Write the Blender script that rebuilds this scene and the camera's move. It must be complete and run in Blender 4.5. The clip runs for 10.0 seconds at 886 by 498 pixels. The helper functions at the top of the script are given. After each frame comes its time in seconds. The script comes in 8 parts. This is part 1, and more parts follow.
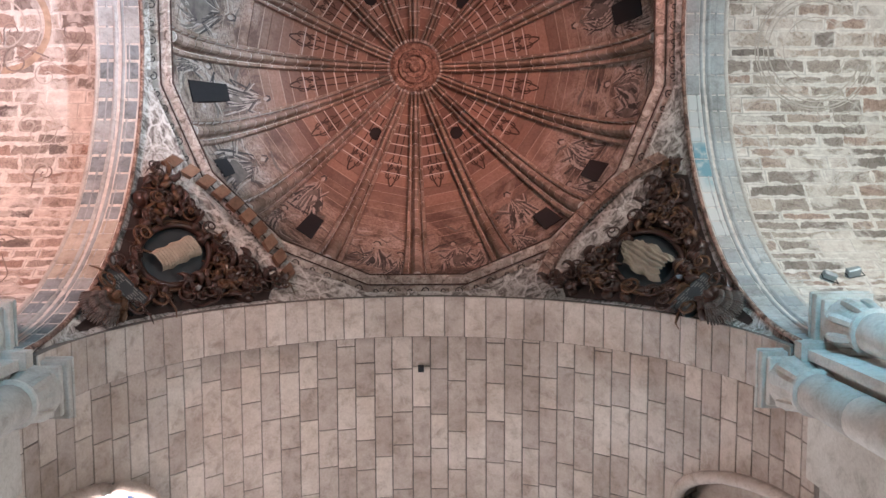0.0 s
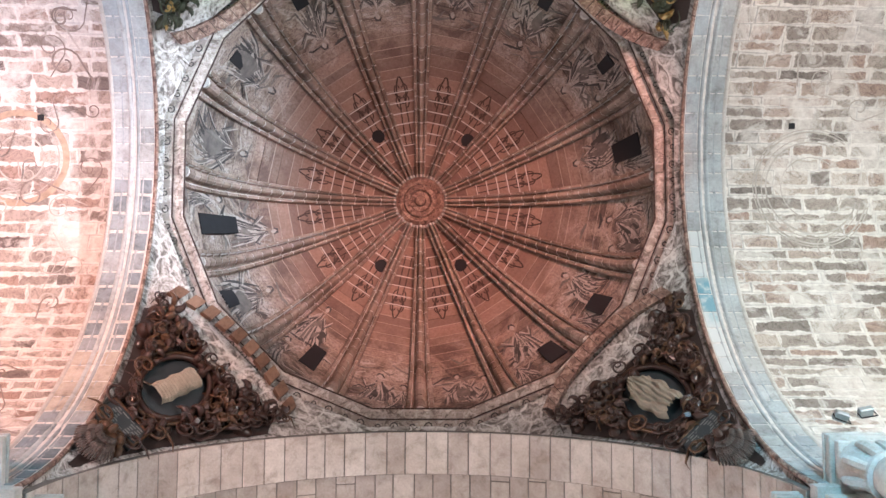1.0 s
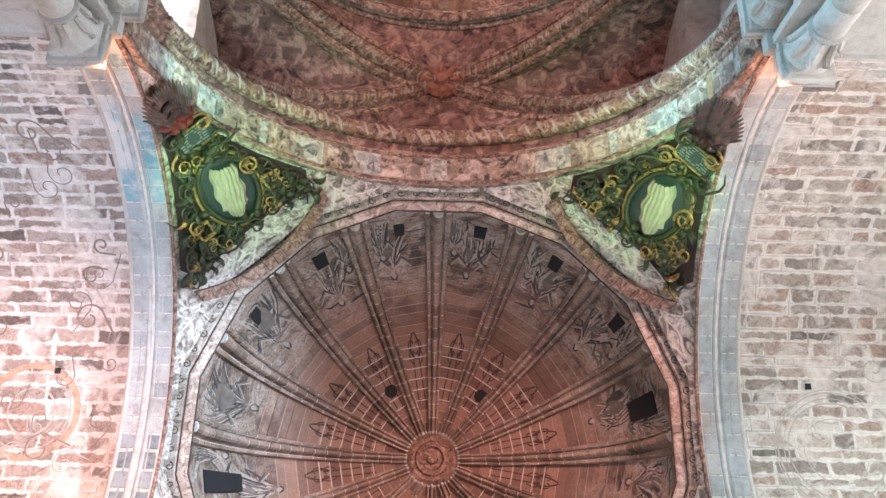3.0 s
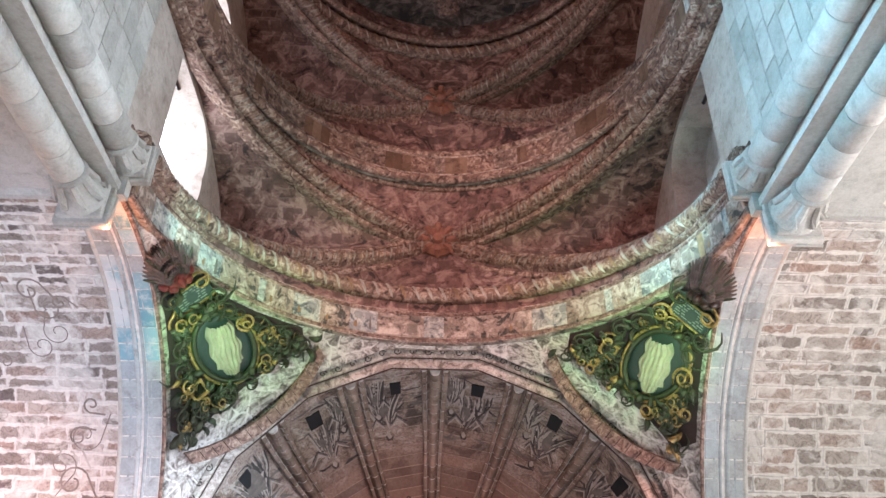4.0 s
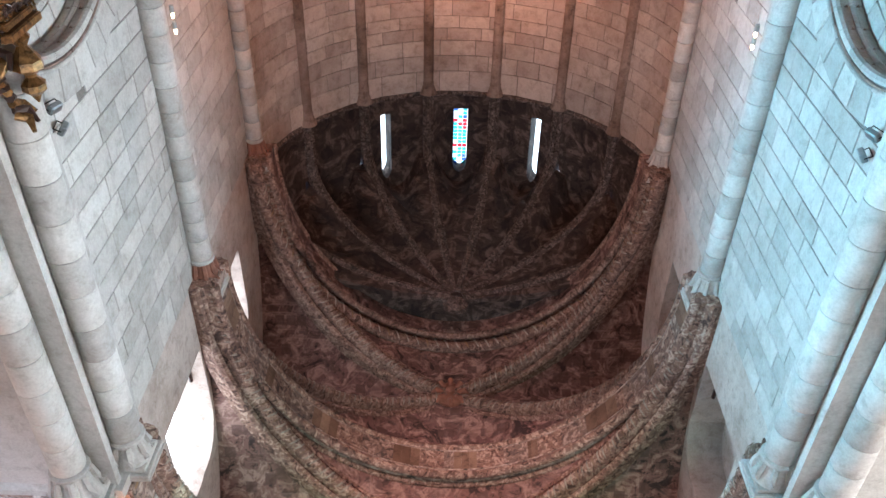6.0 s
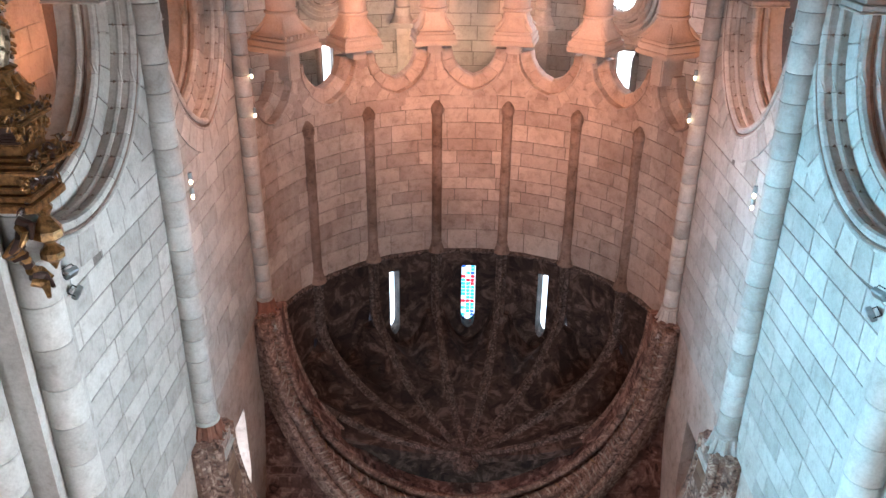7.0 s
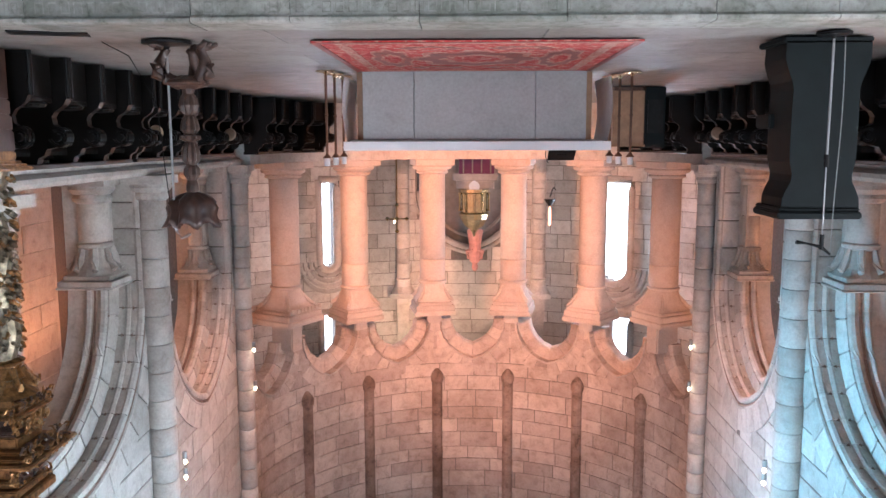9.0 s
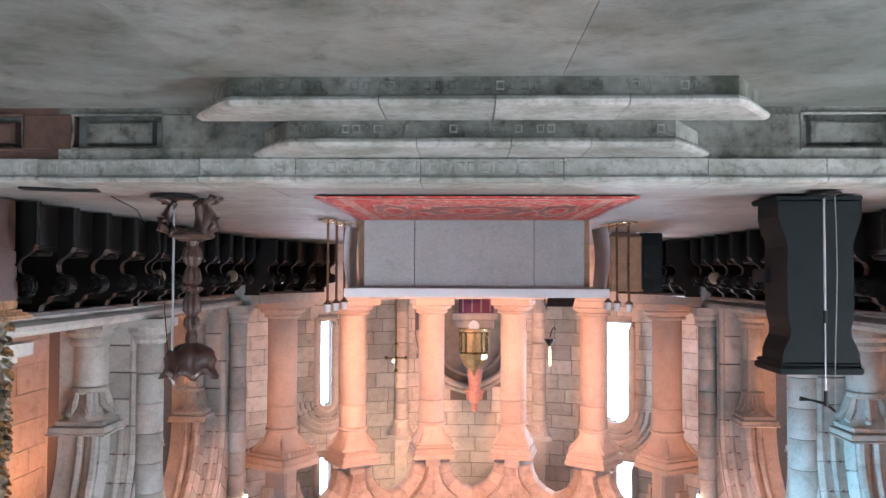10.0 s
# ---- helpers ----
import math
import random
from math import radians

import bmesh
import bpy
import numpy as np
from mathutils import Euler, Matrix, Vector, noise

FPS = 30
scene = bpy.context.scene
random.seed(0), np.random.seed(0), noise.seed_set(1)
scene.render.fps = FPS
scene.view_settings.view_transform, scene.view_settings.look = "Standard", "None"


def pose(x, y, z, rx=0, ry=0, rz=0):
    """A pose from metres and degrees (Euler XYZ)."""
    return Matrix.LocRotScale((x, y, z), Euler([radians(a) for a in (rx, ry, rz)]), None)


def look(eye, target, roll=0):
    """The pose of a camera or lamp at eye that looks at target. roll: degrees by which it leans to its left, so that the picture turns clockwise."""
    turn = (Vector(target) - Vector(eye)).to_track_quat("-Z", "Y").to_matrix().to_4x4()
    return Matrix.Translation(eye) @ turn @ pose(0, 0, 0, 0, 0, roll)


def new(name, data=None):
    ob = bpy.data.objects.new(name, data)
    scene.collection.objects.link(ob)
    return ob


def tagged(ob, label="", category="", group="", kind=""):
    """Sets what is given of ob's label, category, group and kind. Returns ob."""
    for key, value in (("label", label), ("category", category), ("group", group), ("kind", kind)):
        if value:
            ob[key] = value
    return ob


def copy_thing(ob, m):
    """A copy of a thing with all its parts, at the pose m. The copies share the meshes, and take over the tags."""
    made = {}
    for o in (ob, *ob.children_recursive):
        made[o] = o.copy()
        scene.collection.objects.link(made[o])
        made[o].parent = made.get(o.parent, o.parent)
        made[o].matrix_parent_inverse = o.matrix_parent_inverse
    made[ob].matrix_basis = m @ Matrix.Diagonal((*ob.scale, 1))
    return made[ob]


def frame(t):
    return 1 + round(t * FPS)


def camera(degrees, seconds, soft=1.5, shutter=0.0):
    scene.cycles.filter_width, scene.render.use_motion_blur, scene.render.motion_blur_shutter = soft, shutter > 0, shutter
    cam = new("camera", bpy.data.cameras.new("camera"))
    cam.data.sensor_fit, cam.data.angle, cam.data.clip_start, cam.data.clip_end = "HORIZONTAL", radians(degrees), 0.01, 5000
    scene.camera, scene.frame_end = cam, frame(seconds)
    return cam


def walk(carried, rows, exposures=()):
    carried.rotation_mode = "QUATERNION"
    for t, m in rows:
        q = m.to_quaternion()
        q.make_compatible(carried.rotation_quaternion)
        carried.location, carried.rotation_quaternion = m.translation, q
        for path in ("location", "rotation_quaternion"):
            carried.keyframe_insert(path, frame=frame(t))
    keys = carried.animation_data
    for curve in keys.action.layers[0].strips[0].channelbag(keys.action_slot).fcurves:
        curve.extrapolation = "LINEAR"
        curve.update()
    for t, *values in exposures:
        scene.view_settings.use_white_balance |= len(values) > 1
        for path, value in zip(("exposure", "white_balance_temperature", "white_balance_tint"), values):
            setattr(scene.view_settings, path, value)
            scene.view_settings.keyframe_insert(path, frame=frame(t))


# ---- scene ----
EXPO = 1.0
cam = camera(57.7, 10.0)
# seconds, eye x, y, z, pitch, swing, roll: the lens goes over the zenith and ends upside down
PATH = [
    (0.0, -0.090, 0.009, 1.862, 85.04, -2.20, -0.41),
    (0.5, -0.090, -0.028, 1.864, 89.87, -2.23, 0.04),
    (1.0, -0.090, -0.064, 1.865, 94.19, -1.91, 0.35),
    (1.5, -0.089, -0.098, 1.863, 98.32, -1.68, 0.87),
    (2.0, -0.088, -0.129, 1.857, 102.47, -1.38, 0.88),
    (2.2, -0.088, -0.139, 1.853, 104.15, -1.34, 1.00),
    (3.3, -0.084, -0.189, 1.823, 115.13, -0.54, 1.40),
    (3.5, -0.083, -0.197, 1.818, 117.39, -0.53, 1.45),
    (4.0, -0.080, -0.212, 1.806, 122.89, -0.64, 1.41),
    (4.5, -0.078, -0.223, 1.793, 128.00, -0.41, 1.46),
    (5.0, -0.076, -0.227, 1.777, 133.19, -0.03, 1.83),
    (5.5, -0.077, -0.234, 1.755, 138.30, 0.16, 1.98),
    (5.7, -0.079, -0.239, 1.740, 140.19, 0.27, 1.86),
    (6.8, -0.092, -0.281, 1.637, 151.89, 1.34, 1.29),
    (7.0, -0.093, -0.288, 1.615, 154.00, 1.43, 1.20),
    (7.5, -0.094, -0.305, 1.557, 159.00, 1.46, 0.75),
    (8.0, -0.094, -0.317, 1.494, 163.48, 1.25, 0.41),
    (8.5, -0.094, -0.324, 1.423, 168.02, 1.36, 0.16),
    (9.0, -0.094, -0.329, 1.348, 172.20, 1.64, 0.10),
    (9.5, -0.094, -0.331, 1.269, 176.84, 1.61, 0.17),
    (10.0, -0.095, -0.332, 1.189, 181.69, 1.63, 0.14),
]
walk(cam, [(t, pose(x, y, z, 90 + p) @ pose(0, 0, 0, 0, s, 0) @ pose(0, 0, 0, 0, 0, r)) for t, x, y, z, p, s, r in PATH],
     [(0.0, EXPO - 0.46, 5900, 12), (0.6, EXPO + 0.02, 5860, 12), (2.0, EXPO, 5850, 12), (3.6, EXPO + 0.02, 5790, 12), (7.0, EXPO + 0.18, 5720, 12), (8.5, EXPO + 0.26, 5440, 12), (10.0, EXPO + 0.5, 5390, 12)])

# ---- light ----
world = bpy.data.worlds.new("sky")
scene.world = world
world.use_nodes = True
wn = world.node_tree.nodes
sky = wn.new("ShaderNodeTexSky")
sky.sky_type, sky.sun_disc = "NISHITA", False
sky.sun_elevation, sky.sun_rotation = radians(35), radians(60)
world.node_tree.links.new(sky.outputs["Color"], wn["Background"].inputs["Color"])
wn["Background"].inputs["Strength"].default_value = 0.15


def spot(name, eye, target, watts, colour, cone=70, blend=0.6, size=0.12):
    lamp = bpy.data.lights.new(name, "SPOT")
    lamp.energy, lamp.color, lamp.spot_size, lamp.spot_blend, lamp.shadow_soft_size = watts, colour, radians(cone), blend, size
    ob = new(name, lamp)
    ob.matrix_world = look(eye, target)
    return ob


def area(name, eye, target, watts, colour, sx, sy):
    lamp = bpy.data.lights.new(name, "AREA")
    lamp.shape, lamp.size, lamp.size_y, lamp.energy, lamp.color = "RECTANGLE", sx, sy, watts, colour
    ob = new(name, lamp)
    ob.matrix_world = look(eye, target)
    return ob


TEAL, WARM, ROSE, GREEN, DAY = (0.35, 0.81, 1.0), (1.0, 0.37, 0.15), (1.0, 0.55, 0.42), (0.35, 1.0, 0.35), (0.95, 0.98, 1.0)
# unseen fill lamps standing in for daylight from the west front and transept ends
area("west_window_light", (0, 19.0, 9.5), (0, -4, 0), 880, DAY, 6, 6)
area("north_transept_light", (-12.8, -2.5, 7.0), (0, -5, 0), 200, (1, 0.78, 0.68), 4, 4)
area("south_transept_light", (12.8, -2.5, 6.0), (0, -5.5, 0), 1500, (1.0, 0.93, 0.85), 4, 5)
# projectors on the capitals and piers, and unseen fill spots among them
for s, tone, other, power in ((-1, (1.0, 0.54, 0.42), (0.66, 0.82, 1.0), 8200), (1, (0.92, 1.0, 0.9), (1.0, 0.95, 0.86), 4300)):
    # added fill from near the floor to brighten the transept vaults, no fixture
    spot("vault_projector_light", (s * 7.6, -4.6, 1.6), (s * 8.0, 0.9 if s > 0 else -0.3, 14.6), power, tone, 46 if s > 0 else 54, 1.0)
    spot("vault_projector_light", (s * 7.2, -0.4, 1.6), (s * 7.6, -5.6, 14.4), 3300 if s < 0 else 1350, other, 44, 1.0)
    spot("choir_projector_light", (s * 4.25, -8.3, 6.3), (-s * 4.7, -9.3, 7.6 if s < 0 else 8.3), 2500 if s < 0 else 950, TEAL if s < 0 else (0.72, 0.93, 1.0), 76 if s < 0 else 64, 0.9)
    spot("arch_projector_light", (s * 4.2, 0.9, 11.0), (s * 5.2, -3.6, 15.3), 28, TEAL, 100, 0.9)
    spot("arch_projector_light", (s * 4.2, -5.8, 11.0), (s * 5.0, -1.4, 15.3), 30, TEAL, 100, 0.9)
    spot("warm_pier_light", (s * 4.5, -6.25, 10.95), (s * 4.5, -6.9, 12.3), 40, WARM, 130)
    # added green tint for the eastern pendentives, hung in the air without a fixture
    spot("green_projector_light", (s * 3.3, -4.9, 11.6), (s * 3.5, -6.3, 13.9), 330, (0.45, 1.0, 0.36), 60, 0.9)
    # unseen fill added in the aisles and for the choir side walls
    spot("aisle_light", (s * 7.2, -11.0, 6.8), (s * 5.6, -11.4, 2.6), 130 if s < 0 else 250, (1.0, 0.33, 0.12), 150)
    spot("aisle_light", (s * 7.0, -15.0, 6.8), (s * 5.6, -15.0, 2.6), 300, (1.0, 0.33, 0.12), 150)
    spot("choir_wash_light", (s * 0.6, -12.6, 1.5), (s * 4.75, -14.4, 7.4), 800, (1.0, 0.44, 0.27), 62, 1.0)
spot("dome_projector_light", (4.0, 1.3, 11.2), (-0.4, -2.6, 20.0), 330, (1.0, 0.33, 0.2), 46, 1.0)
spot("dome_projector_light", (3.9, -6.0, 11.2), (1.2, -0.8, 18.7), 2400, (1.0, 0.42, 0.29), 54, 1.0)
spot("dome_projector_light", (3.6, -6.0, 11.2), (-4.1, -2.4, 16.9), 3600, (0.8, 0.93, 1.0), 40, 1.0)
# unseen fill added for the choir vault and the apse arcade
spot("choir_vault_light", (0.6, -9.0, 2.0), (0.8, -8.6, 16.0), 2700, (1.0, 0.5, 0.4), 46, 1.0)
spot("apse_projector_light", (-3.4, -12.2, 1.9), (0.6, -21.0, 4.4), 1600, (1.0, 0.33, 0.12), 66, 0.7)
spot("apse_projector_light", (3.4, -12.2, 1.9), (-0.5, -21.0, 4.2), 1100, (1.0, 0.48, 0.3), 66, 0.7)
spot("ambulatory_light", (-1.0, -22.0, 7.7), (-1.5, -24.0, 3.5), 170, (1.0, 0.6, 0.34), 150)
# daylight in the ambulatory windows
area("ambulatory_window_light", (4.05, -23.2, 4.0), (1.5, -12.0, 4.0), 110, DAY, 0.8, 2.8)
area("ambulatory_window_light", (-3.95, -23.3, 3.8), (-1.5, -12.0, 4.0), 40, DAY, 0.5, 2.4)
# added green-teal fill for the first choir bay, no fixture there
for s in (-1, 1):
    spot("green_projector_light", (s * 3.7, -6.7, 11.5), (s * 3.5, -9.2, 14.6), 170, (0.55, 1.0, 0.82), 70, 0.9)
# daylight in the nave windows
area("nave_window_light", (-4.75, 4.85, 12.3), (2.9, 4.3, 15.2), 210, (1.0, 0.8, 0.7), 1.1, 1.6)
# spots added without fixtures: western pendentives, foot of the eastern arch, choir vault, apse
for s in (-1, 1):
    spot("pendentive_light", (s * 3.9, -5.9, 11.2), (s * 3.3, 1.0, 14.2), 330, (1.0, 0.62, 0.5), 34, 1.0)
spot("arch_foot_light", (3.2, -8.9, 11.3), (4.2, -7.6, 13.4), 130, TEAL, 90, 0.9)
spot("choir_vault_light", (0.0, -13.2, 2.0), (0.0, -13.8, 16.0), 720, (1.0, 0.42, 0.33), 40, 1.0)
spot("apse_wash_light", (0.5, -12.0, 1.8), (0.0, -21.0, 8.4), 600, (1.0, 0.47, 0.29), 88, 1.0)
spot("pier_light", (4.2, -0.6, 8.8), (4.5, 2.2, 11.2), 260, TEAL, 80, 1.0)
spot("pier_light", (-4.2, -0.6, 8.8), (-4.5, 2.2, 11.4), 110, TEAL, 80, 1.0)

# ---- materials ----
def mat(name, build):
    m = bpy.data.materials.new(name)
    m.use_nodes = True
    build(m.node_tree, m.node_tree.nodes["Principled BSDF"])
    return m


def node(nt, kind, **values):
    n = nt.nodes.new(kind)
    for key, value in values.items():
        n.inputs[key.replace("_", " ")].default_value = value
    return n


def ramp(nt, fac, stops):
    n = nt.nodes.new("ShaderNodeValToRGB")
    el = n.color_ramp.elements
    while len(el) < len(stops):
        el.new(0.5)
    for e, (at, c) in zip(el, stops):
        e.position, e.color = at, (*c, 1) if len(c) == 3 else c
    nt.links.new(fac, n.inputs["Fac"])
    return n.outputs["Color"]


def mix(nt, kind, fac, a, b):
    n = nt.nodes.new("ShaderNodeMix")
    n.data_type, n.blend_type = "RGBA", kind
    for sock, value in ((n.inputs["Factor"], fac), (n.inputs["A"], a), (n.inputs["B"], b)):
        if isinstance(value, (int, float)):
            sock.default_value = value
        elif isinstance(value, tuple):
            sock.default_value = (*value, 1)
        else:
            nt.links.new(value, sock)
    return n.outputs["Result"]


def noise_of(nt, scale, detail=4, rough=0.6, stretch=None, distort=0.0):
    co = nt.nodes.new("ShaderNodeNewGeometry").outputs["Position"]
    if stretch:
        mp = nt.nodes.new("ShaderNodeMapping")
        mp.inputs["Scale"].default_value = stretch
        nt.links.new(co, mp.inputs["Vector"])
        co = mp.outputs["Vector"]
    n = node(nt, "ShaderNodeTexNoise", Scale=scale, Detail=detail, Roughness=rough, Distortion=distort)
    nt.links.new(co, n.inputs["Vector"])
    return n.outputs["Fac"]


def bump(nt, bsdf, height, strength, distance=0.02):
    b = node(nt, "ShaderNodeBump", Strength=strength, Distance=distance)
    nt.links.new(height, b.inputs["Height"])
    nt.links.new(b.outputs["Normal"], bsdf.inputs["Normal"])


def stone(name, low, high, spread=0.25, rough=0.85, stain=(0.5, 0.45, 0.4), size=0.9):
    def build(nt, b):
        rnd = nt.nodes.new("ShaderNodeObjectInfo").outputs["Random"]
        isl = nt.nodes.new("ShaderNodeNewGeometry").outputs["Random Per Island"]
        add = nt.nodes.new("ShaderNodeMath")
        add.operation = "ADD"
        nt.links.new(rnd, add.inputs[0]), nt.links.new(isl, add.inputs[1])
        fr = nt.nodes.new("ShaderNodeMath")
        fr.operation = "FRACT"
        nt.links.new(add.outputs[0], fr.inputs[0])
        base = ramp(nt, fr.outputs[0], [(0, low), (1, high)])
        big = noise_of(nt, size, 5, 0.65)
        c = mix(nt, "MULTIPLY", min(1.0, spread * 1.6), base, ramp(nt, big, [(0.35, stain), (0.6, (1, 1, 1))]))
        spots = noise_of(nt, size * 5, 6, 0.72, distort=0.4)
        c = mix(nt, "MULTIPLY", min(1.0, spread * 1.8), c, ramp(nt, spots, [(0.3, tuple(0.75 * q for q in stain)), (0.46, (0.86, 0.85, 0.83)), (0.56, (1, 1, 1))]))
        fine = noise_of(nt, 28, 3, 0.7)
        c = mix(nt, "MULTIPLY", 0.35, c, ramp(nt, fine, [(0.3, (0.55, 0.53, 0.5)), (0.65, (1, 1, 1))]))
        nt.links.new(c, b.inputs["Base Color"])
        b.inputs["Roughness"].default_value = rough
        bump(nt, b, noise_of(nt, 45, 4, 0.7), 0.35, 0.015)
    return mat(name, build)


def plain(name, colour, rough=0.6, metal=0.0, vary=0.3, scale=12, relief=0.15):
    def build(nt, b):
        dark = tuple(c * (1 - vary) for c in colour)
        c = ramp(nt, noise_of(nt, scale, 5, 0.65), [(0.3, dark), (0.7, colour)])
        nt.links.new(c, b.inputs["Base Color"])
        b.inputs["Roughness"].default_value, b.inputs["Metallic"].default_value = rough, metal
        bump(nt, b, noise_of(nt, scale * 4, 3), relief, 0.01)
    return mat(name, build)


def maths(nt, op, a, b=0.0):
    n = nt.nodes.new("ShaderNodeMath")
    n.operation = op
    for sock, value in zip(n.inputs, (a, b)):
        if isinstance(value, (int, float)):
            sock.default_value = value
        else:
            nt.links.new(value, sock)
    return n.outputs[0]


def painted_blocks(nt, height, c, dark, mid, light):
    """Level courses of painted blocks, some of them dark or pale, with pale joints."""
    sep = nt.nodes.new("ShaderNodeSeparateXYZ")
    nt.links.new(nt.nodes.new("ShaderNodeNewGeometry").outputs["Position"], sep.inputs[0])
    wob = maths(nt, "MULTIPLY", noise_of(nt, 1.1, 2), 0.25)
    row = maths(nt, "DIVIDE", maths(nt, "ADD", sep.outputs["Z"], wob), height)
    along = maths(nt, "DIVIDE", maths(nt, "ADD", sep.outputs["X"], sep.outputs["Y"]), height * 1.7)
    fl = maths(nt, "FLOOR", row)
    along = maths(nt, "ADD", along, maths(nt, "MULTIPLY", fl, 0.37))
    vec = nt.nodes.new("ShaderNodeCombineXYZ")
    nt.links.new(fl, vec.inputs[0]), nt.links.new(maths(nt, "FLOOR", along), vec.inputs[1])
    wn = nt.nodes.new("ShaderNodeTexWhiteNoise")
    nt.links.new(vec.outputs[0], wn.inputs["Vector"])
    tone = ramp(nt, wn.outputs["Value"], [(0.3, tuple(0.4 * p + 0.6 * q for p, q in zip(dark, mid))), (0.6, mid), (0.85, tuple(0.4 * p + 0.6 * q for p, q in zip(mid, light)))])
    fr = maths(nt, "FRACT", row)
    edge = maths(nt, "MINIMUM", maths(nt, "MINIMUM", fr, maths(nt, "SUBTRACT", 1.0, fr)), maths(nt, "MULTIPLY", maths(nt, "MINIMUM", maths(nt, "FRACT", along), maths(nt, "SUBTRACT", 1.0, maths(nt, "FRACT", along))), 1.7))
    tone = mix(nt, "MIX", ramp(nt, edge, [(0.05, (0.8, 0.8, 0.8)), (0.1, (0, 0, 0))]), tone, light)
    keep = ramp(nt, noise_of(nt, 1.3, 5, 0.65), [(0.5, (0, 0, 0)), (0.62, (0.5, 0.5, 0.5))])
    return keep, c, tone


def fresco(name, dark, mid, light, scale=1.6, rough=0.8, courses_of=0.0):
    def build(nt, b):
        fig = noise_of(nt, scale, 6, 0.62, distort=1.6)
        c = ramp(nt, fig, [(0.4, dark), (0.44, mid), (0.51, mid), (0.54, tuple(0.5 * (p + q) for p, q in zip(mid, light))), (0.6, light), (0.66, light), (0.7, mid)])
        lines = noise_of(nt, scale * 3.2, 5, 0.6, distort=1.2)
        c = mix(nt, "MULTIPLY", 0.6, c, ramp(nt, lines, [(0.4, (0.35, 0.3, 0.28)), (0.5, (1, 1, 1))]))
        if courses_of:
            c = mix(nt, "MIX", *painted_blocks(nt, courses_of, c, dark, mid, light))
        co = nt.nodes.new("ShaderNodeNewGeometry").outputs["Position"]
        cells = node(nt, "ShaderNodeTexVoronoi", Scale=scale * 1.3, Randomness=0.7)
        cells.distance = "CHEBYCHEV"
        nt.links.new(co, cells.inputs["Vector"])
        pick = ramp(nt, cells.outputs["Distance"], [(0.3, (1, 1, 1)), (0.36, (0, 0, 0))])
        tone = mix(nt, "MULTIPLY", 1.0, pick, ramp(nt, cells.outputs["Color"], [(0.4, (0, 0, 0)), (0.5, (0.75, 0.75, 0.75))]))
        c = mix(nt, "MIX", tone, c, tuple(0.6 * p + 0.4 * q for p, q in zip(dark, mid)))
        dirt = noise_of(nt, 0.45, 5, 0.6)
        c = mix(nt, "MULTIPLY", 0.6, c, ramp(nt, dirt, [(0.35, (0.5, 0.45, 0.42)), (0.6, (1, 1, 1))]))
        nt.links.new(c, b.inputs["Base Color"])
        b.inputs["Roughness"].default_value = rough
        bump(nt, b, noise_of(nt, 30, 4), 0.25, 0.01)
    return mat(name, build)


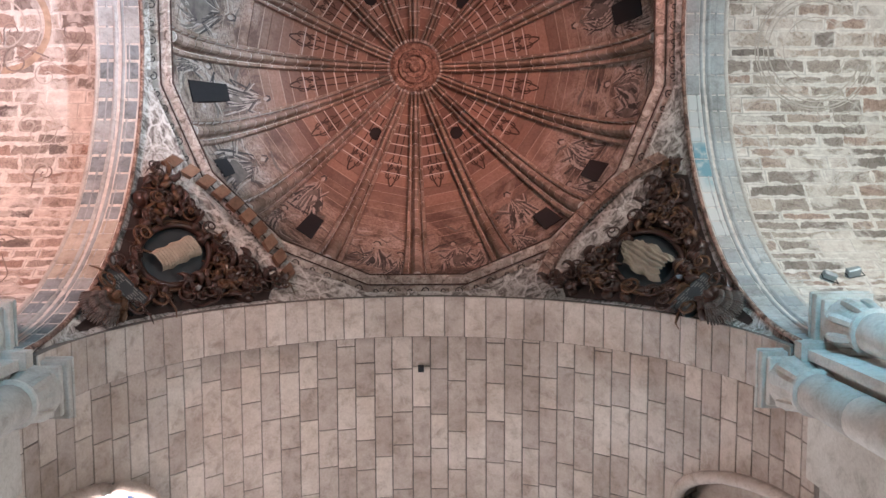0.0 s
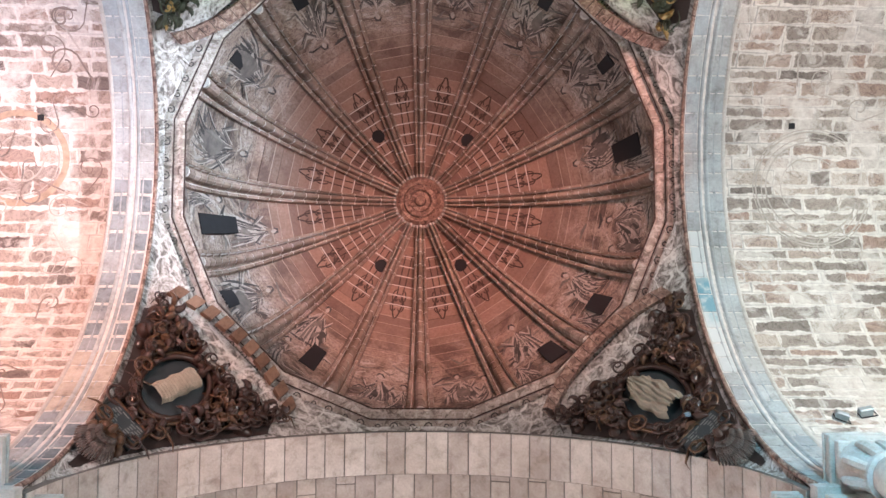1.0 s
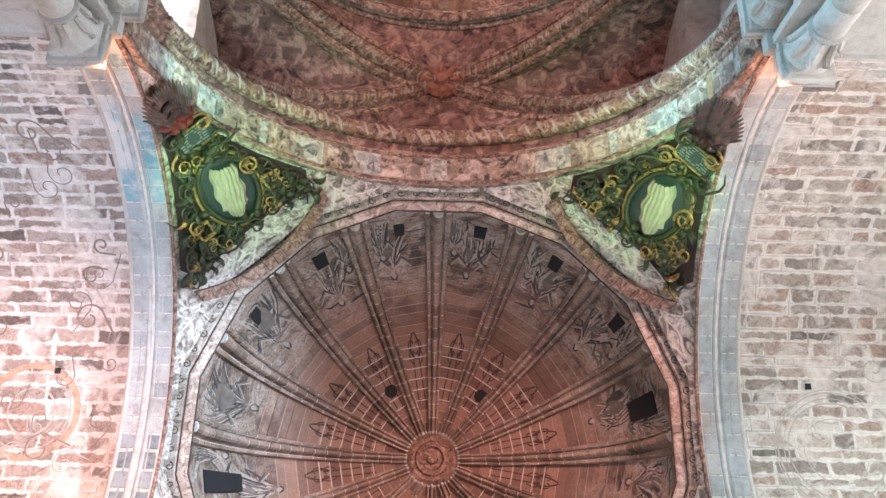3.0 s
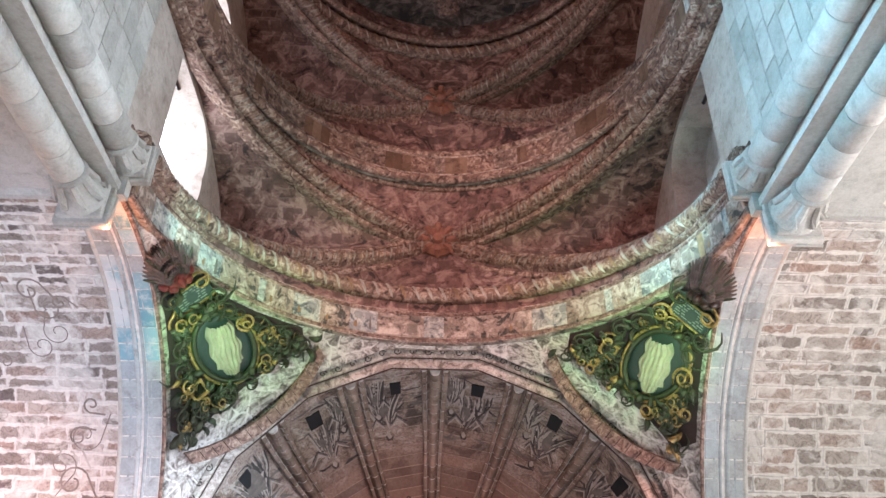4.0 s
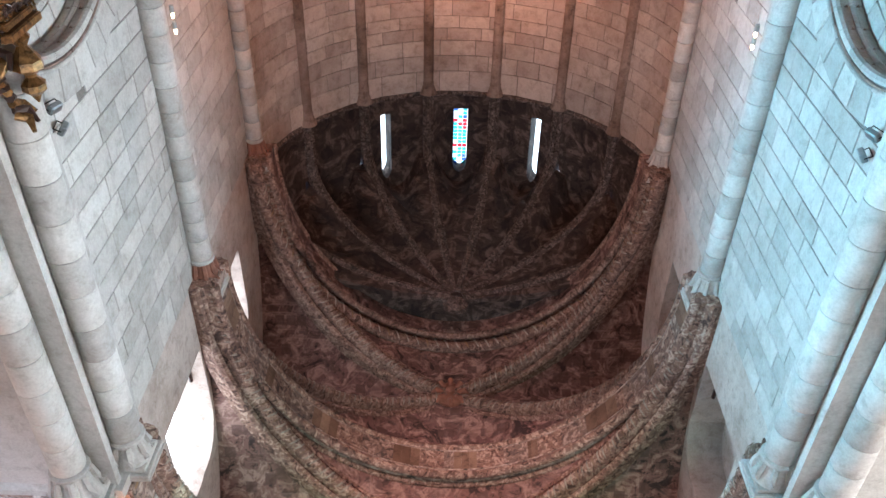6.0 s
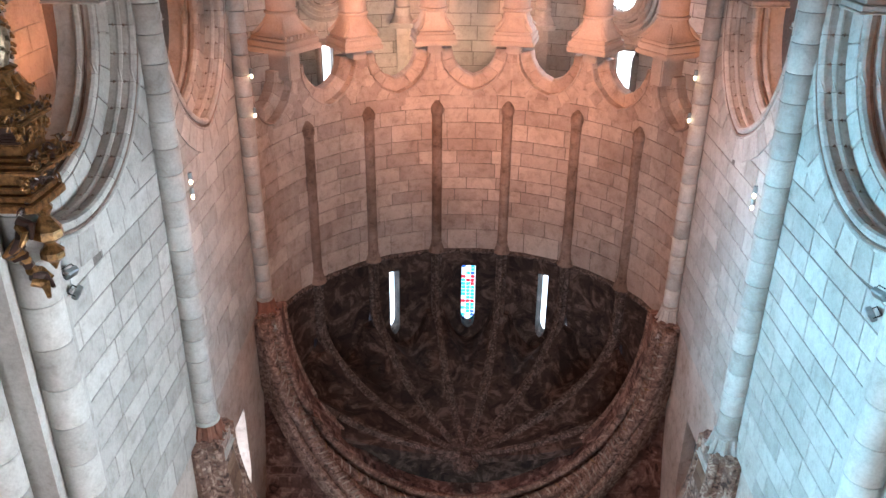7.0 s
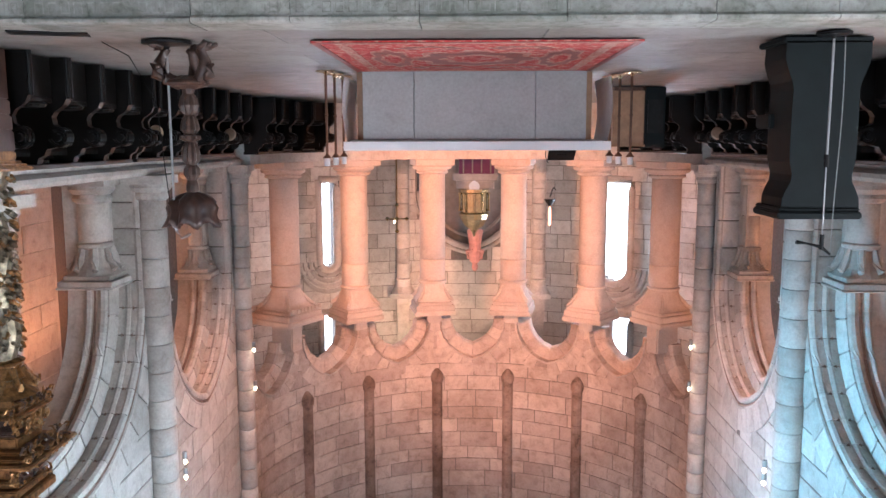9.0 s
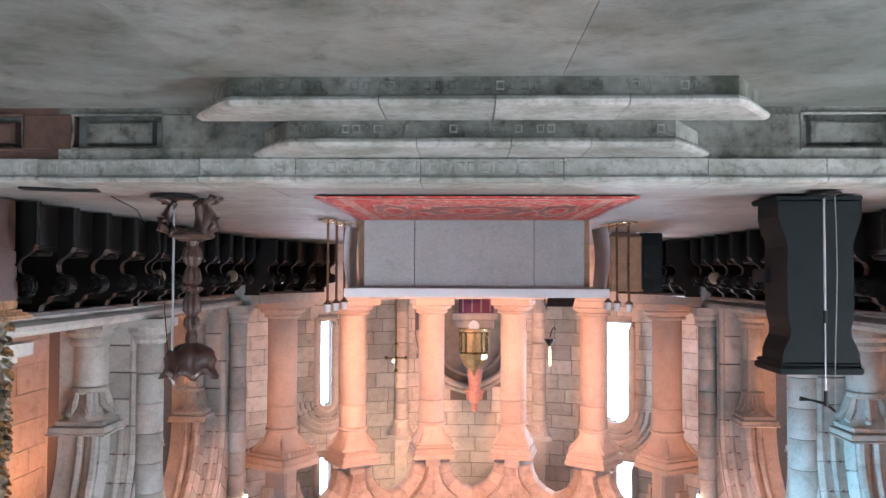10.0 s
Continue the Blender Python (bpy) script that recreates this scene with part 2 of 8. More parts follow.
STONE = stone("pale_granite", (0.46, 0.44, 0.41), (0.66, 0.64, 0.6), 0.3, stain=(0.6, 0.56, 0.52))
VAULT = stone("vault_ashlar", (0.45, 0.38, 0.34), (0.66, 0.58, 0.52), 0.38, stain=(0.6, 0.52, 0.46))
def limed(name, low, high):
    """Old masonry: lime eats into the edges of each stone and lies in smears, with traces of brushwork."""
    def build(nt, b):
        rnd = nt.nodes.new("ShaderNodeObjectInfo").outputs["Random"]
        isl = nt.nodes.new("ShaderNodeNewGeometry").outputs["Random Per Island"]
        pick = maths(nt, "FRACT", maths(nt, "ADD", rnd, isl))
        mid = tuple(0.5 * (p + q) for p, q in zip(low, high))
        c = ramp(nt, pick, [(0, low), (0.22, mid), (0.5, tuple(0.4 * p + 0.6 * q for p, q in zip(mid, high))), (0.72, (mid[0] * 1.05, mid[1] * 0.86, mid[2] * 0.8)), (1, high)])
        c = mix(nt, "MULTIPLY", 0.7, c, ramp(nt, noise_of(nt, 5.5, 6, 0.72, distort=0.8), [(0.34, (0.4, 0.36, 0.34)), (0.5, (1, 1, 1))]))
        swirl = noise_of(nt, 2.2, 3, 0.5, distort=4.0)
        c = mix(nt, "MULTIPLY", 0.7, c, ramp(nt, swirl, [(0.44, (1, 1, 1)), (0.475, (0.38, 0.35, 0.34)), (0.5, (1, 1, 1)), (0.56, (1, 1, 1)), (0.58, (0.5, 0.45, 0.43)), (0.61, (1, 1, 1))]))
        uv, size = nt.nodes.new("ShaderNodeUVMap"), nt.nodes.new("ShaderNodeUVMap")
        uv.uv_map, size.uv_map = "face", "size"
        at, ext = nt.nodes.new("ShaderNodeSeparateXYZ"), nt.nodes.new("ShaderNodeSeparateXYZ")
        nt.links.new(uv.outputs[0], at.inputs[0]), nt.links.new(size.outputs[0], ext.inputs[0])
        near = []
        for ax in (0, 1):
            half = maths(nt, "MINIMUM", at.outputs[ax], maths(nt, "SUBTRACT", 1.0, at.outputs[ax]))
            near.append(maths(nt, "MULTIPLY", half, ext.outputs[ax]))
        edge = maths(nt, "MINIMUM", near[0], near[1])
        ragged = maths(nt, "ADD", edge, maths(nt, "MULTIPLY", maths(nt, "SUBTRACT", noise_of(nt, 4.2, 5, 0.65), 0.5), 0.2))
        lime = ramp(nt, ragged, [(0.012, (0.95, 0.95, 0.95)), (0.034, (0, 0, 0))])
        smear = ramp(nt, noise_of(nt, 1.25, 7, 0.68, distort=0.5), [(0.5, (0, 0, 0)), (0.56, (0.55, 0.55, 0.55)), (0.66, (0.85, 0.85, 0.85))])
        lime = mix(nt, "LIGHTEN", 1.0, lime, smear)
        white = ramp(nt, noise_of(nt, 9, 5, 0.7), [(0.3, (0.5, 0.46, 0.42)), (0.6, (0.68, 0.64, 0.59))])
        c = mix(nt, "MIX", lime, c, white)
        nt.links.new(c, b.inputs["Base Color"])
        b.inputs["Roughness"].default_value = 0.9
        bump(nt, b, mix(nt, "ADD", 0.5, lime, noise_of(nt, 14, 5, 0.65)), 0.4, 0.02)
    return mat(name, build)


RUBBLE = limed("old_painted_masonry", (0.13, 0.105, 0.095), (0.44, 0.375, 0.325))
RUBBLE_S = limed("pale_limed_masonry", (0.2, 0.17, 0.15), (0.45, 0.39, 0.335))
FADED = plain("faded_grey_paint", (0.5, 0.45, 0.4), 0.9, 0, 0.4, 4)
PLASTER = plain("ochre_plaster_paint", (0.5, 0.37, 0.27), 0.9, 0, 0.5, 5)
def painted_dome(name):
    """Figures in grey and ochre low down, plain reddish courses above."""
    def build(nt, b):
        pos = nt.nodes.new("ShaderNodeNewGeometry").outputs["Position"]
        sep = nt.nodes.new("ShaderNodeSeparateXYZ")
        nt.links.new(pos, sep.inputs[0])
        up = node(nt, "ShaderNodeMapRange")
        up.inputs["From Min"].default_value, up.inputs["From Max"].default_value = 18.0, 19.2
        nt.links.new(sep.outputs["Z"], up.inputs["Value"])
        rnd = nt.nodes.new("ShaderNodeObjectInfo").outputs["Random"]
        base = ramp(nt, rnd, [(0, (0.15, 0.095, 0.078)), (1, (0.31, 0.205, 0.165))])
        figs = noise_of(nt, 1.25, 4, 0.55, distort=1.2)
        draw = ramp(nt, figs, [(0.36, (0.1, 0.075, 0.065)), (0.43, (0.2, 0.15, 0.125)), (0.47, (0.33, 0.26, 0.22)), (0.56, (0.38, 0.31, 0.27)), (0.6, (0.52, 0.46, 0.42)), (0.66, (0.34, 0.275, 0.24))])
        folds = noise_of(nt, 7, 4, 0.6, distort=3)
        draw = mix(nt, "MULTIPLY", 0.7, draw, ramp(nt, folds, [(0.42, (0.4, 0.36, 0.34)), (0.52, (1, 1, 1))]))
        c = mix(nt, "MIX", up.outputs["Result"], draw, base)
        c = mix(nt, "MULTIPLY", 0.5, c, ramp(nt, noise_of(nt, 20, 4), [(0.3, (0.5, 0.45, 0.4)), (0.65, (1, 1, 1))]))
        nt.links.new(c, b.inputs["Base Color"])
        b.inputs["Roughness"].default_value = 0.8
        bump(nt, b, noise_of(nt, 40, 3), 0.3, 0.01)
    return mat(name, build)


DOME = painted_dome("dome_painting")
PAINTED_ARCH = stone("painted_arch_stone", (0.36, 0.40, 0.42), (0.5, 0.52, 0.52), 0.35)


def brushed_arch(name):
    """Pale stone with long worn stretches of blue-green paint."""
    def build(nt, b):
        rnd = nt.nodes.new("ShaderNodeObjectInfo").outputs["Random"]
        pale = ramp(nt, rnd, [(0, (0.38, 0.41, 0.42)), (1, (0.52, 0.54, 0.53))])
        where = ramp(nt, noise_of(nt, 0.55, 3, 0.5), [(0.5, (0, 0, 0)), (0.56, (0.9, 0.9, 0.9))])
        c = mix(nt, "MIX", where, pale, ramp(nt, rnd, [(0, (0.1, 0.25, 0.31)), (1, (0.24, 0.38, 0.43))]))
        c = mix(nt, "MIX", ramp(nt, noise_of(nt, 6, 5, 0.7), [(0.5, (0, 0, 0)), (0.65, (0.7, 0.7, 0.7))]), c, (0.5, 0.52, 0.52))
        nt.links.new(c, b.inputs["Base Color"])
        b.inputs["Roughness"].default_value = 0.85
        bump(nt, b, noise_of(nt, 30, 4), 0.3, 0.015)
    return mat(name, build)


TEAL_ARCH = brushed_arch("blue_painted_arch_stone")
DOMERIB = stone("painted_dome_rib", (0.28, 0.215, 0.18), (0.42, 0.33, 0.285), 0.6)
SHAFTM = stone("stained_shaft_stone", (0.24, 0.165, 0.135), (0.4, 0.31, 0.265), 0.8)
FIG_DARK = plain("dark_figure_paint", (0.07, 0.062, 0.06), 0.9, 0, 0.5, 6)
FIG_MID = plain("grey_figure_paint", (0.2, 0.17, 0.155), 0.9, 0, 0.5, 6)
FIG_LIGHT = plain("pale_figure_paint", (0.46, 0.4, 0.36), 0.9, 0, 0.35, 6)
FIG_PALE = fresco("pale_panel_paint", (0.14, 0.15, 0.16), (0.4, 0.4, 0.38), (0.62, 0.59, 0.54), 3.5)
OCHRE = plain("ochre_panel_paint", (0.36, 0.22, 0.12), 0.9, 0, 0.6, 5)
DOMEJOINT = plain("dome_joint_mortar", (0.42, 0.33, 0.28), 0.9, 0, 0.3, 10)
LIME = plain("white_lime_joints", (0.68, 0.64, 0.6), 0.95, 0, 0.4, 9)
MORTAR = plain("dark_lime_mortar", (0.2, 0.175, 0.155), 0.95, 0, 0.35, 20)
FRESCO = fresco("vault_fresco", (0.05, 0.028, 0.026), (0.22, 0.12, 0.1), (0.42, 0.28, 0.24), 2.2, courses_of=0.2)
FRESCO_B = fresco("arch_fresco", (0.08, 0.07, 0.06), (0.36, 0.27, 0.22), (0.6, 0.5, 0.43), 2.6)
# near-black because the apse's lack of light is put into the fresco colour
FRESCO_D = fresco("shaded_apse_fresco", (0.016, 0.011, 0.01), (0.055, 0.037, 0.031), (0.17, 0.125, 0.105), 1.5)
# darker copy of the vault fresco, falling light put into its colour
FRESCO_2 = fresco("shaded_vault_fresco", (0.04, 0.021, 0.019), (0.17, 0.092, 0.078), (0.4, 0.27, 0.23), 2.2, courses_of=0.2)
def marbled(name):
    """Painted marbling: pale veins round uneven blocks, with dark brushed streaks."""
    def build(nt, b):
        warp = nt.nodes.new("ShaderNodeTexNoise")
        warp.inputs["Scale"].default_value, warp.inputs["Detail"].default_value = 1.6, 4
        pos = nt.nodes.new("ShaderNodeNewGeometry").outputs["Position"]
        nt.links.new(pos, warp.inputs["Vector"])
        bent = mix(nt, "ADD", 0.55, pos, warp.outputs["Color"])
        cells = node(nt, "ShaderNodeTexVoronoi", Scale=2.3, Randomness=0.9)
        cells.feature = "DISTANCE_TO_EDGE"
        nt.links.new(bent, cells.inputs["Vector"])
        streak = noise_of(nt, 2.6, 5, 0.62, stretch=(1, 1, 2.2), distort=2.2)
        c = ramp(nt, streak, [(0.36, (0.11, 0.095, 0.085)), (0.43, (0.24, 0.21, 0.19)), (0.5, (0.4, 0.365, 0.335)), (0.6, (0.55, 0.51, 0.475)), (0.68, (0.34, 0.3, 0.275))])
        c = mix(nt, "MIX", ramp(nt, cells.outputs["Distance"], [(0.02, (0.9, 0.9, 0.9)), (0.06, (0, 0, 0))]), c, (0.62, 0.585, 0.55))
        c = mix(nt, "MULTIPLY", 0.7, c, ramp(nt, noise_of(nt, 7, 5, 0.65, distort=2.0), [(0.4, (0.4, 0.37, 0.34)), (0.5, (1, 1, 1))]))
        nt.links.new(c, b.inputs["Base Color"])
        b.inputs["Roughness"].default_value = 0.85
        bump(nt, b, noise_of(nt, 20, 4), 0.3, 0.015)
    return mat(name, build)


PENDM = marbled("pendentive_marbling")
RINGM = fresco("cornice_paint", (0.2, 0.165, 0.14), (0.44, 0.38, 0.34), (0.6, 0.55, 0.5), 4)
WORNINK = plain("worn_brown_paint", (0.27, 0.215, 0.185), 0.9, 0, 0.5, 5)
INK = plain("brown_line_paint", (0.06, 0.035, 0.028), 0.85, 0, 0.4, 20)
# near-black colour that stands for the shade inside hollows
VOID = plain("painted_hollow_dark", (0.012, 0.012, 0.015), 0.9, 0, 0.2, 5)
RIBM = fresco("painted_rib_stone", (0.09, 0.052, 0.04), (0.25, 0.155, 0.12), (0.42, 0.3, 0.245), 6)
RIBP = fresco("painted_choir_rib", (0.075, 0.04, 0.03), (0.26, 0.155, 0.115), (0.5, 0.365, 0.29), 5)
TERRA = plain("rusty_red_capital_paint", (0.33, 0.14, 0.09), 0.8, 0, 0.5, 5)
# apse rib and cornice stone, darkened in colour for the shade up there
RIBD = fresco("shaded_rib_stone", (0.03, 0.022, 0.019), (0.11, 0.082, 0.07), (0.24, 0.19, 0.165), 7)
COLM = stone("smooth_column_stone", (0.5, 0.43, 0.38), (0.62, 0.55, 0.49), 0.14)
TREADM = stone("worn_tread_stone", (0.33, 0.34, 0.32), (0.44, 0.45, 0.42), 0.45, 0.6, (0.4, 0.43, 0.36), 2.5)
BROWNSTONE = stone("dark_brown_stone", (0.07, 0.038, 0.027), (0.12, 0.07, 0.05), 0.5, 0.8)
CARVEDSTONE = stone("worn_carved_squares", (0.26, 0.265, 0.24), (0.42, 0.425, 0.4), 0.5, 0.75, (0.4, 0.43, 0.36), 3)
FLOORM = stone("floor_slab_stone", (0.19, 0.205, 0.195), (0.25, 0.265, 0.25), 0.6, 0.45, (0.5, 0.53, 0.47), 0.8)
PODM = stone("sanctuary_slab_stone", (0.24, 0.23, 0.215), (0.31, 0.30, 0.28), 0.4, 0.55, (0.6, 0.58, 0.54))
STEPM = stone("carved_step_stone", (0.17, 0.178, 0.155), (0.26, 0.268, 0.24), 0.62, 0.75, (0.16, 0.19, 0.13), 1.7)
WOOD = plain("black_stained_oak", (0.006, 0.005, 0.004), 0.38, 0, 0.5, 6)
WOOD.node_tree.nodes["Principled BSDF"].inputs["Specular IOR Level"].default_value = 0.28
PINE = plain("light_varnished_wood", (0.42, 0.24, 0.13), 0.45, 0, 0.35, 8)
OAK = plain("brown_oak", (0.16, 0.075, 0.04), 0.45, 0, 0.5, 8)
GOLD = plain("old_gilding", (0.44, 0.24, 0.09), 0.36, 0.65, 0.92, 16)
GILT = plain("bright_worn_gilding", (0.55, 0.36, 0.13), 0.34, 0.5, 0.85, 12)
BRASS = plain("polished_brass", (0.72, 0.62, 0.38), 0.18, 1.0, 0.4, 14)
CARVED_DARK = plain("blackened_carved_wood", (0.085, 0.047, 0.033), 0.4, 0, 0.8, 16)
CARVED = plain("dark_carved_wood", (0.06, 0.029, 0.021), 0.3, 0, 0.7, 7)
CARVEDRIM = plain("worn_gilt_wood", (0.15, 0.078, 0.042), 0.32, 0.3, 0.7, 9)
REDWOOD = plain("faded_red_paint", (0.27, 0.05, 0.036), 0.55, 0, 0.55, 7)
GREENW = plain("bronze_green_paint", (0.05, 0.055, 0.028), 0.5, 0.2, 0.6, 7)
FEATHER = plain("grey_brown_feather_paint", (0.11, 0.08, 0.066), 0.5, 0, 0.6, 9)
PALEFIG = plain("pale_carved_stone", (0.36, 0.31, 0.24), 0.7, 0, 0.35, 6)
PLAQUE = plain("dark_slate_plaque", (0.03, 0.04, 0.045), 0.5, 0, 0.3, 9)
LETTER = plain("worn_letter_paint", (0.2, 0.21, 0.2), 0.6, 0, 0.3, 9)
LINEN = plain("tan_linen", (0.42, 0.32, 0.23), 0.9, 0, 0.3, 9)
RIBLEAF = plain("dull_leaf_paint", (0.4, 0.33, 0.27), 0.9, 0, 0.7, 5)
LEAFPAINT = plain("pale_leaf_paint", (0.5, 0.44, 0.37), 0.9, 0, 0.5, 5)
FIG_PALE_DIM = fresco("dim_panel_paint", (0.08, 0.055, 0.045), (0.25, 0.165, 0.13), (0.46, 0.35, 0.29), 4.5)
WHITE = plain("altar_linen", (0.82, 0.82, 0.84), 0.85, 0, 0.05, 6)
GRANITE = stone("grey_granite", (0.44, 0.44, 0.44), (0.47, 0.47, 0.47), 0.12, 0.6)
RED = fresco("red_carpet_pile", (0.34, 0.025, 0.025), (0.52, 0.06, 0.055), (0.62, 0.34, 0.28), 9, 0.95)
CARPETPALE = fresco("pale_carpet_pile", (0.4, 0.06, 0.05), (0.52, 0.26, 0.21), (0.62, 0.46, 0.38), 14, 0.95)
NICHE = plain("grey_niche_stone", (0.30, 0.31, 0.31), 0.5, 0, 0.4, 3)
PURPLE = plain("purple_cloth", (0.13, 0.035, 0.10), 0.85, 0, 0.3, 8)
PALEBLUE = plain("pale_blue_paint", (0.45, 0.6, 0.72), 0.5, 0, 0.15, 8)
ROSEFIG = plain("rose_painted_wood", (0.62, 0.30, 0.25), 0.6, 0, 0.3, 8)
CONSOLE = plain("dark_blue_black_lacquer", (0.006, 0.0105, 0.0115), 0.6, 0, 0.4, 4, 0.05)
CONSOLE.node_tree.nodes["Principled BSDF"].inputs["Specular IOR Level"].default_value = 0.18
STEELGOLD = plain("silvered_gilding", (0.34, 0.29, 0.2), 0.42, 0.75, 0.9, 14)
BANDM = stone("ochre_band_stone", (0.17, 0.095, 0.06), (0.3, 0.19, 0.13), 0.5)
DARKGROUND = plain("dark_carved_ground", (0.035, 0.02, 0.016), 0.7, 0, 0.4, 7)
IRON = plain("black_iron", (0.02, 0.02, 0.02), 0.45, 0.8, 0.3, 10)
STEEL = plain("brushed_steel", (0.45, 0.47, 0.48), 0.35, 0.95, 0.15, 20)
LAMPMETAL = plain("grey_lamp_housing", (0.35, 0.38, 0.38), 0.4, 0.6, 0.2, 20)


def glowing(name, colour, strength):
    def build(nt, b):
        b.inputs["Base Color"].default_value = (*colour, 1)
        b.inputs["Emission Color"].default_value = (*colour, 1)
        b.inputs["Emission Strength"].default_value = strength
    return mat(name, build)


def clear_glass(name, colour):
    def build(nt, b):
        t = node(nt, "ShaderNodeBsdfTransparent", Color=(*colour, 1))
        g = node(nt, "ShaderNodeBsdfGlossy", Roughness=0.1)
        m = node(nt, "ShaderNodeMixShader", Fac=0.04)
        nt.links.new(t.outputs[0], m.inputs[1]), nt.links.new(g.outputs[0], m.inputs[2])
        nt.links.new(m.outputs[0], nt.nodes["Material Output"].inputs["Surface"])
    return mat(name, build)


SKYGLOW = glowing("bright_sky", (0.95, 0.98, 1.0), 2.2)
SKYDIM = glowing("veiled_sky", (0.95, 0.98, 1.0), 1.0)
BULB = glowing("warm_bulb", (1.0, 0.72, 0.42), 9.0)
CANDLE_GLOW = glowing("dim_warm_tube", (1.0, 0.5, 0.22), 1.6)
GLASS_RED, GLASS_BLUE = clear_glass("ruby_glass", (0.7, 0.03, 0.05)), clear_glass("blue_glass", (0.05, 0.15, 0.6))
GLASS_CYAN, GLASS_WHITE = clear_glass("turquoise_glass", (0.06, 0.5, 0.6)), clear_glass("pale_glass", (0.7, 0.8, 0.82))
GLASS_GOLD = clear_glass("yellow_glass", (0.8, 0.6, 0.1))

# ---- mesh helpers ----
def mesh(name, verts, faces, material, parent=None, label="", smooth=False):
    me = bpy.data.meshes.new(name)
    me.from_pydata([tuple(v) for v in verts], [], faces)
    me.materials.append(material)
    if smooth:
        me.shade_smooth()
    ob = new(name, me)
    if parent:
        ob.parent = parent
    return tagged(ob, label)


def part(name, bm, material, parent, label="", smooth=False):
    """Links a bmesh as one mesh object under a thing or a part."""
    me = bpy.data.meshes.new(name)
    bmesh.ops.recalc_face_normals(bm, faces=bm.faces)
    bm.to_mesh(me)
    bm.free()
    me.materials.append(material)
    if smooth:
        me.shade_smooth()
    ob = new(name, me)
    ob.parent = parent
    return tagged(ob, label)


def thing(name, label, category, group="", at=(0, 0, 0), kind=""):
    ob = new(name)
    ob.location = at
    return tagged(ob, label, category, group, kind)


def shell(name, fn, us, vs, thick, material, parent=None, smooth=True, skip=None, flip=False):
    """A curved sheet with thickness: fn(u, v) is its inner face, seen from the side of its normals."""
    nu, nv = len(us), len(vs)
    grid = [[Vector(fn(u, v)) for v in vs] for u in us]
    inner, outer = [], []
    for i in range(nu):
        for j in range(nv):
            du = grid[min(i + 1, nu - 1)][j] - grid[max(i - 1, 0)][j]
            dv = grid[i][min(j + 1, nv - 1)] - grid[i][max(j - 1, 0)]
            n = du.cross(dv)
            n = n.normalized() if n.length > 1e-9 else Vector((0, 0, -1))
            inner.append(grid[i][j])
            outer.append(grid[i][j] - n * (thick if not flip else -thick))
    k = nu * nv
    keep = {(i, j) for i in range(nu - 1) for j in range(nv - 1) if not (skip and skip(0.5 * (us[i] + us[i + 1]), 0.5 * (vs[j] + vs[j + 1])))}
    faces = []
    for i, j in sorted(keep):
        a, b, c, d = i * nv + j, (i + 1) * nv + j, (i + 1) * nv + j + 1, i * nv + j + 1
        faces += [(a, b, c, d), (k + d, k + c, k + b, k + a)]
        for (p, q), other in (((a, d), (i - 1, j)), ((c, b), (i + 1, j)), ((b, a), (i, j - 1)), ((d, c), (i, j + 1))):
            if other not in keep:
                faces.append((p, q, k + q, k + p))
    ob = mesh(name, inner + outer, faces, material, parent)
    if smooth:
        ob.data.shade_smooth()
    return ob


def span(a, b, n):
    return [a + (b - a) * i / n for i in range(n + 1)]


def box(bm, x0, x1, y0, y1, z0, z1):
    r = bmesh.ops.create_cube(bm, size=1)["verts"]
    bmesh.ops.scale(bm, vec=(x1 - x0, y1 - y0, z1 - z0), verts=r)
    bmesh.ops.translate(bm, vec=((x0 + x1) / 2, (y0 + y1) / 2, (z0 + z1) / 2), verts=r)
    return r


def lathe(bm, profile, n=20, a0=0.0, a1=360.0, at=(0, 0, 0)):
    """Turns (radius, height) rows round the z axis."""
    full = abs(a1 - a0) > 359
    m = n if full else n + 1
    rows = []
    for r, z in profile:
        rows.append([bm.verts.new((at[0] + r * math.cos(radians(a0 + (a1 - a0) * k / n)), at[1] + r * math.sin(radians(a0 + (a1 - a0) * k / n)), at[2] + z)) for k in range(m)])
    for p, q in zip(rows, rows[1:]):
        for k in range(n):
            j = (k + 1) % m
            bm.faces.new((p[k], p[j], q[j], q[k]))
    if full:
        bm.faces.new(rows[0][::-1]), bm.faces.new(rows[-1])


def sweep(bm, path, profile, closed=False):
    """Draws a profile of (side, up) rows along a path of (point, side, up) rows."""
    rings = [[bm.verts.new(p + s * a + u * b) for a, b in profile] for p, s, u in path]
    m = len(profile)
    pairs = list(zip(rings, rings[1:])) + ([(rings[-1], rings[0])] if closed else [])
    for p, q in pairs:
        for k in range(m):
            bm.faces.new((p[k], p[(k + 1) % m], q[(k + 1) % m], q[k]))
    if not closed:
        bm.faces.new(rings[0][::-1]), bm.faces.new(rings[-1])


# ---- the plan ----
YC, XS, R_ARCH, Z_SPRING = -2.48, 4.5, 4.4, 11.1      # crossing: centre, half width, arch radius, springing
Y_WEST, Y_EAST = 2.0, -6.95                            # inner faces of the west and east arches
PODIUM, WALL_X = 0.545, 4.75                           # sanctuary floor, choir wall
Y_B1, Y_B2, Y_AP = -8.0, -11.7, -16.2                  # choir bays and the apse centre
R_AP, Z_DRUM, X_AP = 4.85, 11.75, 0.08
Z_RING, R_RING = 15.95, 4.3


